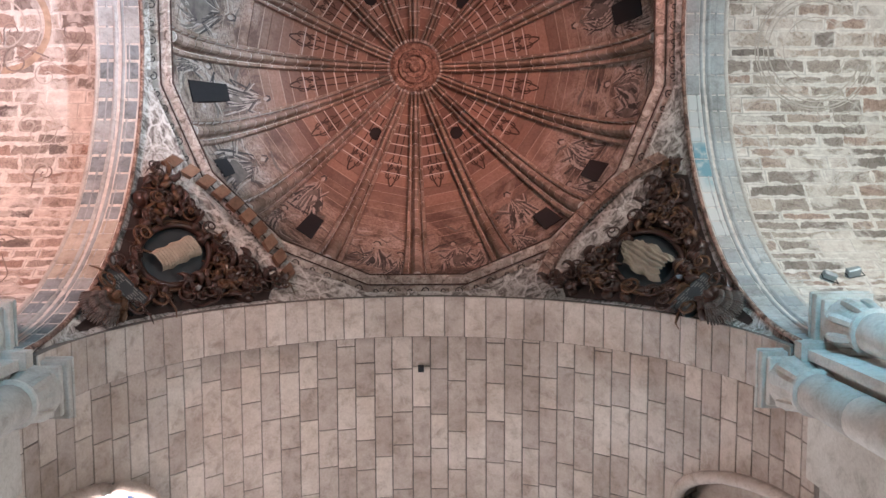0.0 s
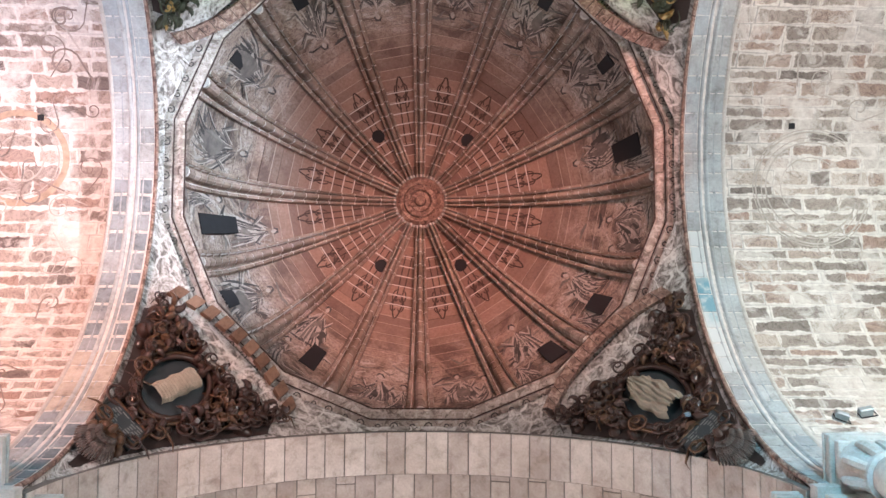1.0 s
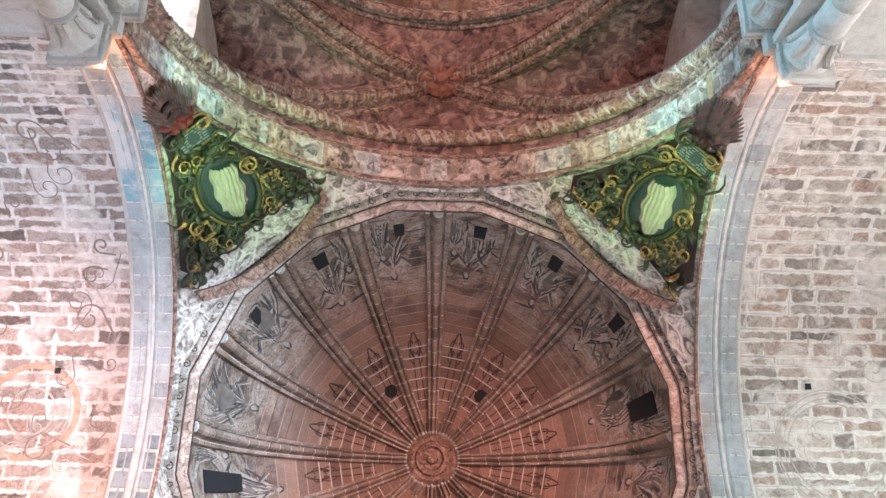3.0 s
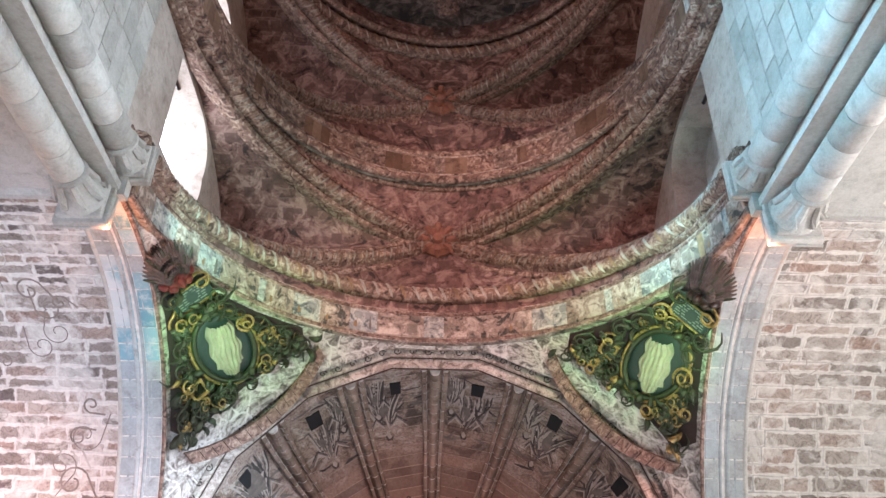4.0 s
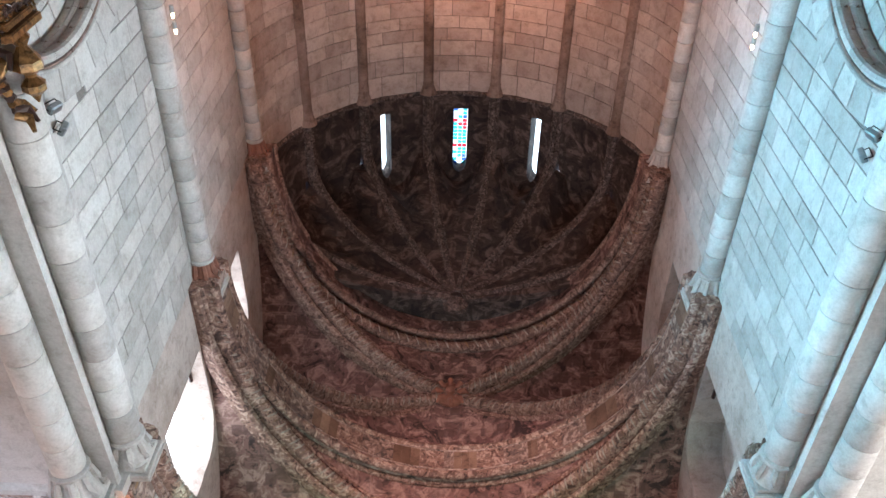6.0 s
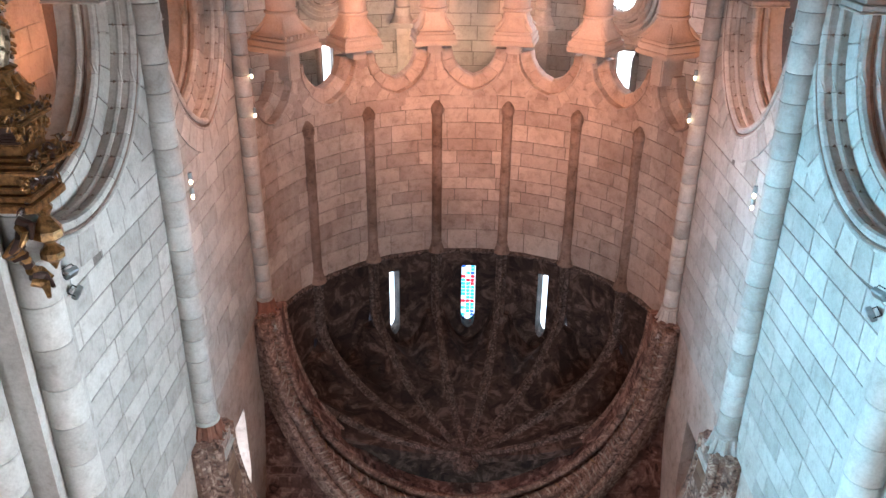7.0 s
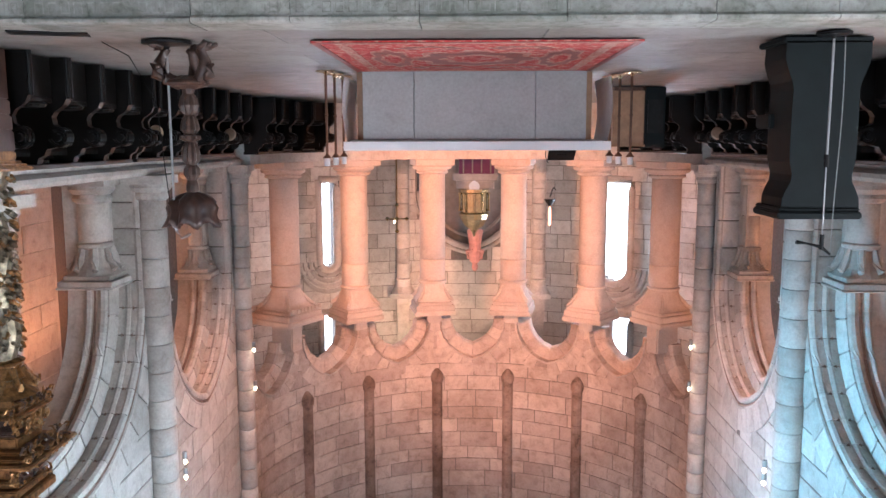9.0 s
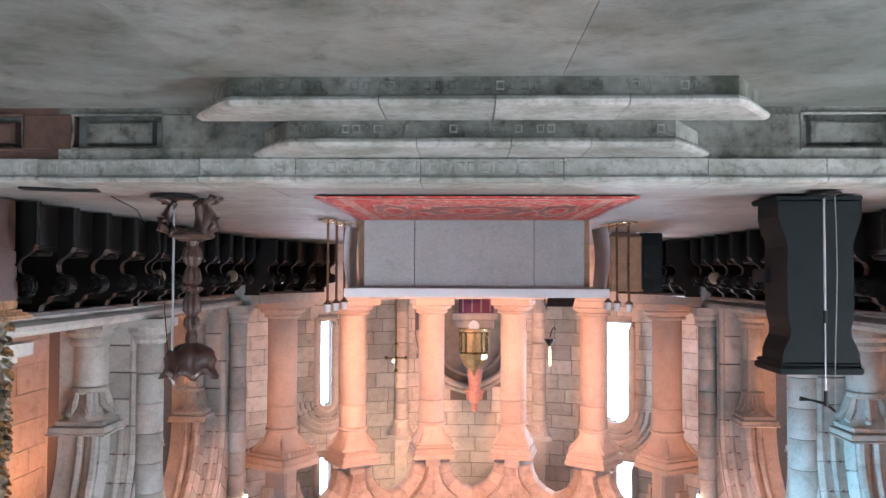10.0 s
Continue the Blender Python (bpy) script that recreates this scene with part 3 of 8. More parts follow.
def arch_band(name, c, across, along, r, thick, depth, material, label, a0=0, a1=180, parent=None, lift=1.0):
    """A round arch: c is the centre of its nearer face, across and along are unit ways, depth runs along."""
    bm = bmesh.new()
    c, across, along, up = Vector(c), Vector(across), Vector(along), Vector((0, 0, 1))
    path = []
    for a in span(a0, a1, 40):
        out = across * math.cos(radians(a)) + up * math.sin(radians(a)) * lift
        path.append((c + out * r, along, out))
    sweep(bm, path, [(0, 0), (depth, 0), (depth, thick), (0, thick)])
    ob = part(name, bm, material, parent, smooth=False)
    return tagged(ob, label, "arch", kind="structure") if not parent else ob


RHO = XS * math.sqrt(2)
UP = Vector((0, 0, 1))


def setting(name, bm, material, label, category, smooth=False):
    return tagged(part(name, bm, material, None, smooth=smooth), label, category, kind="structure")


def named(ob, label, category):
    return tagged(ob, label, category, kind="structure")


def slab(name, x0, x1, y0, y1, z0, z1, material, label, category):
    bm = bmesh.new()
    box(bm, min(x0, x1), max(x0, x1), min(y0, y1), max(y0, y1), z0, z1)
    return setting(name, bm, material, label, category)


def tube(bm, pts, radius, n=6, taper=None):
    """A round bar along points; taper gives the share of the radius at each one."""
    rings = []
    for i, p in enumerate(pts):
        d = (pts[min(i + 1, len(pts) - 1)] - pts[max(i - 1, 0)]).normalized()
        side = d.cross(UP if abs(d.z) < 0.9 else Vector((1, 0, 0))).normalized()
        up = side.cross(d)
        r = radius * (taper[i] if taper else 1)
        rings.append([bm.verts.new(p + (side * math.cos(2 * math.pi * k / n) + up * math.sin(2 * math.pi * k / n)) * r) for k in range(n)])
    for p, q in zip(rings, rings[1:]):
        for k in range(n):
            bm.faces.new((p[k], p[(k + 1) % n], q[(k + 1) % n], q[k]))
    bm.faces.new(rings[0][::-1]), bm.faces.new(rings[-1])


def pointed(d, hw, spring, rise):
    """Height of a pointed (or, with rise = hw, round) arch at the offset d from its middle."""
    rho = (hw * hw + rise * rise) / (2 * hw)
    return spring + math.sqrt(max(0.0, rho * rho - (abs(d) + rho - hw) ** 2))


def pointed_half(z, hw, spring, rise):
    """Half width of that arch at the height z."""
    if z <= spring:
        return hw
    rho = (hw * hw + rise * rise) / (2 * hw)
    h = z - spring
    return max(0.0, math.sqrt(max(0.0, rho * rho - h * h)) - rho + hw) if h < rise else 0.0


def arch_path(hw, spring, rise, n=20):
    """(offset, height, out offset, out height) rows from one springing to the other."""
    rho = (hw * hw + rise * rise) / (2 * hw)
    end = math.asin(min(1.0, rise / rho))
    rows = []
    for k in range(n + 1):
        a = end * k / n
        rows.append((-(rho * math.cos(a) - rho + hw), spring + rho * math.sin(a), -math.cos(a), math.sin(a)))
    right = [(-d, z, -o, u) for d, z, o, u in rows[::-1]]
    return rows[:-1] + [(0, rows[-1][1], 0, 1)] + right[1:]


def pierced(name, fn, us, foot, top, depth, material, label="", parent=None):
    """A wall that stands on foot(u) and reaches top(u): fn(u, z, into the wall)."""
    verts, faces = [], []
    for u0, u1 in zip(us, us[1:]):
        if u1 - u0 < 1e-6:
            continue
        e = 1e-4
        b0, b1, t0, t1 = foot(u0 + e), foot(u1 - e), top(u0 + e), top(u1 - e)
        if t0 - b0 < 0.01 and t1 - b1 < 0.01:
            continue
        k = len(verts)
        for d in (0, depth):
            verts += [fn(u0, b0, d), fn(u1, b1, d), fn(u1, max(t1, b1), d), fn(u0, max(t0, b0), d)]
        faces += [(k, k + 1, k + 2, k + 3), (k + 7, k + 6, k + 5, k + 4), (k, k + 4, k + 5, k + 1), (k + 3, k + 2, k + 6, k + 7), (k, k + 3, k + 7, k + 4), (k + 1, k + 5, k + 6, k + 2)]
    ob = mesh(name, verts, faces, material, parent)
    bm = bmesh.new()
    bm.from_mesh(ob.data)
    bmesh.ops.remove_doubles(bm, verts=bm.verts, dist=0.0008)
    bm.to_mesh(ob.data)
    bm.free()
    return named(ob, label, "wall") if label else ob


PIECES = []


def block(fn, u0, u1, v0, v1, gap, proud, bevel, back=0.05, rng=None, jitter=0.0):
    """One dressed stone on a surface: fn(u, v) gives the point and the normal."""
    g, b = gap / 2, gap / 2 + bevel
    verts = []
    off = [(rng.uniform(-jitter, jitter), rng.uniform(-jitter, jitter)) for _ in range(4)] if jitter else [(0, 0)] * 4
    for inset, lift in ((g, -back), (g, proud - bevel), (b, proud)):
        for (u, v), (ou, ov) in zip(((u0 + inset, v0 + inset), (u1 - inset, v0 + inset), (u1 - inset, v1 - inset), (u0 + inset, v1 - inset)), off):
            p, n = fn(u + ou, v + ov)
            verts.append(p + n * lift)
    faces = [(8, 9, 10, 11)]
    for k in range(4):
        j = (k + 1) % 4
        faces += [(k, j, 4 + j, 4 + k), (4 + k, 4 + j, 8 + j, 8 + k)]
    return verts, faces


def face_uv(ob, material):
    """Lays each stone's face on the unit square and keeps its length and height beside it."""
    if material not in (RUBBLE, RUBBLE_S):
        return
    me = ob.data
    co = [v.co for v in me.vertices]
    face, size = me.uv_layers.new(name="face"), me.uv_layers.new(name="size")
    corner = ((0, 0), (1, 0), (1, 1), (0, 1))
    for loop in me.loops:
        k = loop.vertex_index // 12 * 12
        face.data[loop.index].uv = corner[loop.vertex_index % 4]
        size.data[loop.index].uv = ((co[k + 9] - co[k + 8]).length, (co[k + 11] - co[k + 8]).length)


def flush(parent, blocks, material, name, near, limit=300):
    """Links the stones nearest to a point as parts, the rest as one part."""
    near = Vector(near)
    blocks.sort(key=lambda b: (b[0][8] - near).length)
    for verts, faces in blocks[:limit]:
        face_uv(mesh(name, verts, faces, material, parent), material)
    rest, more = [], []
    for verts, faces in blocks[limit:]:
        k = len(rest)
        rest += verts
        more += [tuple(k + i for i in f) for f in faces]
    if rest:
        face_uv(tagged(mesh("far_" + name + "s", rest, more, material, parent), kind="stuff"), material)


def courses(a, b, low, high, rng):
    at = [a]
    while b - at[-1] > high * 1.4:
        at.append(at[-1] + rng.uniform(low, high))
    return at + [b]


def lay(parent, fn, u0, u1, v0, v1, heights, lengths, material, near, clip=None, gap=0.016, uneven=0.008, name="stone", limit=300, seed=1, bevel=0.006, bond=True, proud=0.012, jitter=0.0):
    rng = random.Random(seed)
    out = []
    rows = courses(v0, v1, *heights, rng)
    for va, vb in zip(rows, rows[1:]):
        cuts = courses(u0 - (rng.uniform(0, lengths[1]) if bond else 0), u1, *lengths, rng)
        for ua, ub in zip(cuts, cuts[1:]):
            ua, ub = max(ua, u0), min(ub, u1)
            for a, b in (clip(ua, ub, va, vb) if clip else [(ua, ub)]):
                if b - a > 0.05 and vb - va > 0.05:
                    out.append(block(fn, a, b, va, vb, gap, proud + rng.uniform(0, uneven), bevel, rng=rng, jitter=jitter))
    flush(parent, out, material, name, near, limit)


def outside(holes, tight=False):
    """Clips a stone to what lies outside (middle, half width at a height) holes."""
    def clip(a, b, v0, v1):
        spans = [(a, b)]
        for mid, half in holes:
            h = half(v0) if tight else max(half(0.5 * (v0 + v1)), half(v0) - 0.24)
            if h <= 0:
                continue
            spans = [s for x, y in spans for s in ((x, min(y, mid - h)), (max(x, mid + h), y)) if s[1] - s[0] > 0.01]
        return spans
    return clip


# ---- floors and steps ----
floor = slab("floor", -14, 14, -6.2, 24, -0.3, 0, FLOORM, "worn grey stone slab floor of the crossing", "floor")
Y_POD = -6.08
podium = slab("floor_sanctuary", -9.2, 9.2, -26, Y_POD - 0.2, -0.3, PODIUM - 0.03, FLOORM, "raised pale stone sanctuary floor", "floor")

# ---- crossing ----
west_arch = arch_band("arch_west", (0, Y_WEST, Z_SPRING), (1, 0, 0), (0, 1, 0), R_ARCH, 0.7, 0.7, MORTAR, "plain ashlar crossing arch of pale stone")
east_arch = arch_band("arch_east", (0, Y_EAST, Z_SPRING), (1, 0, 0), (0, -1, 0), R_ARCH, 0.7, 0.65, FRESCO_B, "painted crossing arch with faded scenes")
east_inner = arch_band("arch_east_inner", (0, Y_EAST - 0.65, Z_SPRING), (1, 0, 0), (0, -1, 0), R_ARCH + 0.22, 0.6, 0.5, FRESCO, "painted inner order of the crossing arch")
side_arch = {}
for s, side in ((-1, "north"), (1, "south")):
    side_arch[s] = arch_band("arch_" + side, (s * XS, YC, Z_SPRING), (0, 1, 0), (s, 0, 0), R_ARCH, 0.7, 0.75, LIME, "stone crossing arch with pale painted joints")


def roll(name, c, across, along, r, at, radius, material, parent, lift=1.0):
    """A round moulding along an arch, at a distance from its face."""
    bm = bmesh.new()
    c, across, along = Vector(c), Vector(across), Vector(along)
    pts = [c + along * at + (across * math.cos(radians(a)) + UP * math.sin(radians(a)) * lift) * r for a in span(0, 180, 48)]
    tube(bm, pts, radius, 8)
    return part(name, bm, material, parent, smooth=True)


for at in (0.05, 0.6):
    roll("moulding", (0, Y_EAST, Z_SPRING), (1, 0, 0), (0, -1, 0), R_ARCH + 0.02, at, 0.045, RIBM, east_arch)
for s in (-1, 1):
    for at, rad, k in ((0.0, 0.035, RIBM), (0.2, 0.028, PAINTED_ARCH), (0.3, 0.035, PAINTED_ARCH), (0.42, 0.045, PAINTED_ARCH), (0.55, 0.028, PAINTED_ARCH), (0.72, 0.045, STONE)):
        roll("moulding", (s * XS, YC, Z_SPRING), (0, 1, 0), (s, 0, 0), R_ARCH + 0.015, at, rad, k, side_arch[s])

transept = {}
for s, side in ((-1, "north"), (1, "south")):
    transept[s] = named(shell("vault_transept_" + side, lambda u, v: (s * u, YC + 4.7 * math.cos(v), Z_SPRING + 4.7 * math.sin(v)), span(5.25, 13.0, 2), span(0, math.pi, 48), 0.3, LIME, flip=s < 0),
                        "barrel vault of squared masonry with faded wall paintings", "vault")
    for y0, y1, nm in ((YC + 4.7, YC + 5.3, "west"), (YC - 5.3, YC - 4.7, "east")):
        w = slab("wall_transept_%s_%s" % (side, nm), s * 6.3, s * 13, y0, y1, 0, Z_SPRING, RUBBLE, "transept wall of squared old masonry", "wall")
        if nm == "east":
            bm = bmesh.new()
            path = [(Vector((s * x, y1, 11.28)), Vector((0, 1, 0)), UP) for x in (5.6, 13)]
            sweep(bm, path, [(-0.1, -0.14), (0.06, -0.14), (0.12, -0.04), (0.12, 0.06), (-0.1, 0.06)])
            part("string_course", bm, STONE, w)
    slab("wall_transept_end_" + side, s * 13, s * 13.6, YC - 5.3, YC + 5.3, 0, 16.2, RUBBLE, "transept end wall of squared masonry", "wall")
NAVE_WIN = (4.85, 0.66, 0.57)


def nave_hole(u, v, grow=0.0):
    a = min(v, math.pi - v)
    return abs(u - NAVE_WIN[0]) < NAVE_WIN[1] + grow and a < (NAVE_WIN[2] + grow / 4.75) * math.sqrt(max(0, 1 - ((u - NAVE_WIN[0]) / (NAVE_WIN[1] + grow)) ** 2)) ** 0.8


nave = named(shell("vault_nave", lambda u, v: (4.75 * math.cos(v), u, Z_SPRING - 0.1 + 4.75 * math.sin(v)), span(2.7, 5.7, 75) + span(6.2, 20, 4), span(0, math.pi, 180), 0.3, MORTAR, flip=True, skip=nave_hole),
             "barrel vault of regular pale ashlar", "vault")
for s in (-1, 1):
    bm = bmesh.new()
    pts = []
    for t in span(0, math.pi, 24):
        a = (NAVE_WIN[2] + 0.02) * math.sin(t) ** 0.8
        pts.append(Vector((s * 4.73 * math.cos(a), NAVE_WIN[0] + (NAVE_WIN[1] + 0.08) * math.cos(t), Z_SPRING - 0.1 + 4.73 * math.sin(a))))
    tube(bm, pts, 0.1, 8)
    part("window_rim", bm, VAULT, nave, smooth=True)
    if s > 0:
        # pale sheet added behind the opening in place of its lit reveal
        named(shell("window_blocking_nave", lambda u, v: (5.0 * math.cos(v), u, Z_SPRING - 0.1 + 5.0 * math.sin(v)), span(3.6, 6.1, 4), span(-0.1, 0.8, 10), 0.2, VAULT, flip=True), "added pale stone sheet standing in for a lit nave window reveal", "wall")
        continue
    w = mesh("backdrop_nave", [(s * 5.6, 3.4, 10.6), (s * 5.6, 6.2, 10.6), (s * 4.7, 6.2, 14.6), (s * 4.7, 3.4, 14.6)], [(0, 1, 2, 3)], SKYGLOW)
    named(w, "bright sky outside a nave window", "sky")
for s, side in ((-1, "north"), (1, "south")):
    slab("wall_nave_" + side, s * 4.75, s * 5.4, 3.6, 20, 0, Z_SPRING - 0.1, STONE, "pale ashlar nave wall", "wall")
slab("wall_west", -6, 6, 20, 20.6, 0, 16.5, STONE, "pale ashlar west wall", "wall")

# ---- piers ----
for s, ns in ((-1, "north"), (1, "south")):
    for y0, y1, ew in ((Y_EAST, -8.2, "east"), (Y_WEST, 3.6, "west")):
        d = -1 if ew == "east" else 1
        bm = bmesh.new()
        box(bm, min(s * 4.62, s * 6.3), max(s * 4.62, s * 6.3), min(y0 + d * 0.12, y1), max(y0 + d * 0.12, y1), 0, Z_SPRING - 0.02)
        box(bm, min(s * 4.5, s * 5.3), max(s * 4.5, s * 5.3), min(y0, y0 + d * 0.12), max(y0, y0 + d * 0.12), 0, Z_SPRING - 0.2)
        pier = setting("pier_%s_%s" % (ns, ew), bm, STONE, "tall crossing pier of pale granite", "pier")
        bm = bmesh.new()
        box(bm, min(s * 4.42, s * 5.35), max(s * 4.42, s * 5.35), min(y0 - d * 0.08, y0 + d * 0.75), max(y0 - d * 0.08, y0 + d * 0.75), Z_SPRING - 0.2, Z_SPRING - 0.03)
        part("impost", bm, STONE, pier)
        bm = bmesh.new()
        box(bm, min(s * 5.2, s * 6.3), max(s * 5.2, s * 6.3), min(y0 + d * 0.7, y1), max(y0 + d * 0.7, y1), Z_SPRING - 0.02, 16.2)
        part("upper_pier", bm, STONE, pier)

# ---- pendentives, ring and dome ----
N16 = math.cos(radians(11.25))


def ring_radius(deg, r):
    a = (deg + 11.25) % 22.5 - 11.25
    return r / math.cos(radians(a))


pendentives = []
for k in range(4):
    a0 = 45 + 90 * k

    def pend(u, v, a0=a0):
        a = radians(a0 + u)
        reach = XS / max(abs(math.cos(a)), abs(math.sin(a)))
        zb = Z_SPRING + math.sqrt(max(0.0, RHO ** 2 - reach ** 2))
        zt = max(zb, Z_SPRING + math.sqrt(RHO ** 2 - ring_radius(a0 + u, R_RING + 0.12) ** 2))
        z = zb + (zt - zb) * v
        r = math.sqrt(max(0, RHO ** 2 - (z - Z_SPRING) ** 2))
        return (r * math.cos(a), YC + r * math.sin(a), z)
    pendentives.append(named(shell("pendentive", pend, span(-44.9, 44.9, 40), span(0, 1, 16), 0.2, PENDM, flip=True),
                             "curved stone pendentive with pale painted marbling", "pendentive"))
ring = named(new("dome_ring"), "sixteen-sided stone cornice at the foot of the dome", "cornice")
for k in range(16):
    bm = bmesh.new()
    path = []
    for a in (11.25 + 22.5 * k, 33.75 + 22.5 * k):
        r = R_RING / N16
        out = Vector((math.cos(radians(a)), math.sin(radians(a)), 0))
        path.append((Vector((0, YC, Z_RING)) + out * r, out / N16, UP))
    sweep(bm, path, [(0.45, -0.3), (0.2, -0.3), (0.17, -0.2), (0.24, -0.17), (0.22, -0.13), (0.06, -0.1), (0.04, -0.03), (0.08, 0.0), (-0.1, 0.02), (-0.13, 0.06), (-0.13, 0.12), (-0.03, 0.14), (0.0, 0.3), (0.45, 0.3)])
    block_part = part("cornice_block", bm, RINGM, ring)
    (p0, o0, _), (p1, o1, _) = path
    for off, z, rad in ((-0.135, 0.06, 0.016), (0.03, -0.06, 0.012), (0.2, -0.31, 0.018)):
        bm = bmesh.new()
        tube(bm, [p0 + o0 * off + UP * z, p1 + o1 * off + UP * z], rad, 6)
        part("painted_edge", bm, INK, block_part)
    bm = bmesh.new()
    for i in range(6):
        q = (i + 0.5) / 6
        c = (p0 + o0 * 0.14).lerp(p1 + o1 * 0.14, q) - UP * 0.128
        side, out = (p1 - p0).normalized(), (o0 + o1).normalized()
        turn = 1 if i % 2 else -1
        pts = [c + (side * math.cos(t * turn) + out * math.sin(t * turn)) * (0.075 - 0.008 * t) for t in span(0, 7, 14)]
        for a, b in zip(pts, pts[1:]):
            d = (b - a).cross(UP).normalized() * 0.01
            bm.faces.new([bm.verts.new(v) for v in (a - d, b - d, b + d, a + d)])
    part("painted_scroll", bm, FIG_DARK, block_part)
Z_DOME, RISE, R_DOME = Z_RING + 0.25, 3.95, 4.36


def dome(u, v):
    r = R_DOME * math.cos(v)
    r = ring_radius(u, r)
    return (r * math.cos(radians(u)), YC + r * math.sin(radians(u)), Z_DOME + RISE * math.sin(v))


dome_shell = named(shell("dome", dome, span(-11.25, 348.75, 64), span(0, math.pi / 2 - 0.02, 24), 0.25, DOMEJOINT, smooth=False, flip=True),
                   "ribbed dome painted reddish brown with figures and lances", "dome")

RIB = [(-1, -0.06), (-1, 0.09), (-0.9, 0.14), (-0.66, 0.14), (-0.58, 0.1), (-0.5, 0.07), (-0.4, 0.09), (-0.3, 0.18), (-0.12, 0.22), (0.12, 0.22), (0.3, 0.18), (0.4, 0.09), (0.5, 0.07), (0.58, 0.1), (0.66, 0.14), (0.9, 0.14), (1, 0.09), (1, -0.06)]
for k in range(16):
    # the rib stands on the middle of each side, cut into stones with pale joints
    a = 22.5 * k
    out, side = Vector((math.cos(radians(a)), math.sin(radians(a)), 0)), Vector((-math.sin(radians(a)), math.cos(radians(a)), 0))

    def rib_row(bm, v, shrink):
        n = (-out * (math.cos(v) / R_DOME) - UP * (math.sin(v) / RISE)).normalized()
        p = Vector((0, YC, Z_DOME)) + out * R_DOME * math.cos(v) + UP * RISE * math.sin(v)
        w = 0.29 - 0.13 * v
        return [bm.verts.new(p + side * (q * w * (1 - shrink)) + n * (h - shrink * 0.3)) for q, h in RIB]
    for nm, cuts, shrink, gap, m in (("rib_core", [0.0, 1.44], 0.035, 0.0, LIME), ("rib_stone", span(0.02, 1.43, 20), 0.0, 0.003, DOMERIB)):
        for v0, v1 in zip(cuts, cuts[1:]):
            bm = bmesh.new()
            rows = [rib_row(bm, v, shrink) for v in (span(v0, v1, 20) if nm == "rib_core" else (v0 + gap, v1 - gap))]
            for p, q in zip(rows, rows[1:]):
                for i in range(len(RIB) - 1):
                    bm.faces.new((p[i], p[i + 1], q[i + 1], q[i]))
            bm.faces.new(rows[0]), bm.faces.new(rows[-1])
            part(nm, bm, m, dome_shell)
bm = bmesh.new()
lathe(bm, [(0.42, 0.0), (0.42, 0.1), (0.36, 0.16), (0.30, 0.12), (0.27, 0.2), (0.2, 0.22), (0.17, 0.14), (0.1, 0.14), (0.08, 0.24), (0.01, 0.26)], 28)
bmesh.ops.scale(bm, vec=(1.3, 1.3, -1.0), verts=bm.verts)
hub = part("boss", bm, RIBM, dome_shell, "round moulded boss at the crown")
hub.location = (0, YC, Z_DOME + RISE + 0.0)


def on_dome(k, across, v, lift):
    """A point in the k-th field: across in -1..1 between the ribs, v the angle up."""
    left, right = Vector(dome(22.5 * k, v)), Vector(dome(22.5 * (k + 1), v))
    p = left.lerp(right, 0.5 + across / 2)
    n = Vector((-(p.x) / R_DOME ** 2, -(p.y - YC) / R_DOME ** 2, -(p.z - Z_DOME) / RISE ** 2)).normalized()
    return p + n * lift


def ribbon(bm, pts, width, normal_of):
    """A flat painted line along points."""
    rows = []
    for i, p in enumerate(pts):
        d = pts[min(i + 1, len(pts) - 1)] - pts[max(i - 1, 0)]
        s = d.cross(normal_of(p)).normalized() * width / 2
        rows.append((bm.verts.new(p - s), bm.verts.new(p + s)))
    for (a, b), (c, d) in zip(rows, rows[1:]):
        bm.faces.new((a, b, d, c))


dome_in = lambda p: (Vector((0, YC, Z_DOME)) - p).normalized()  # noqa: E731
WINDOWS = {7: (-0.06, 0.33, 0.34, 0.13), 15: (0.12, 0.28, 0.36, 0.1), 10: (-0.04, 0.2, 0.3, 0.06), 9: (-0.07, 0.2, 0.24, 0.06), 13: (0.05, 0.17, 0.26, 0.06), 14: (0.1, 0.18, 0.24, 0.07),
           1: (0.06, 0.25, 0.34, 0.08), 5: (-0.2, 0.37, 0.3, 0.09), 12: (0.05, 0.17, 0.26, 0.05), 11: (0.04, 0.17, 0.22, 0.05), 2: (-0.35, 0.27, 0.32, 0.09), 6: (0.1, 0.18, 0.3, 0.06)}   # field: across, up, half width, half height
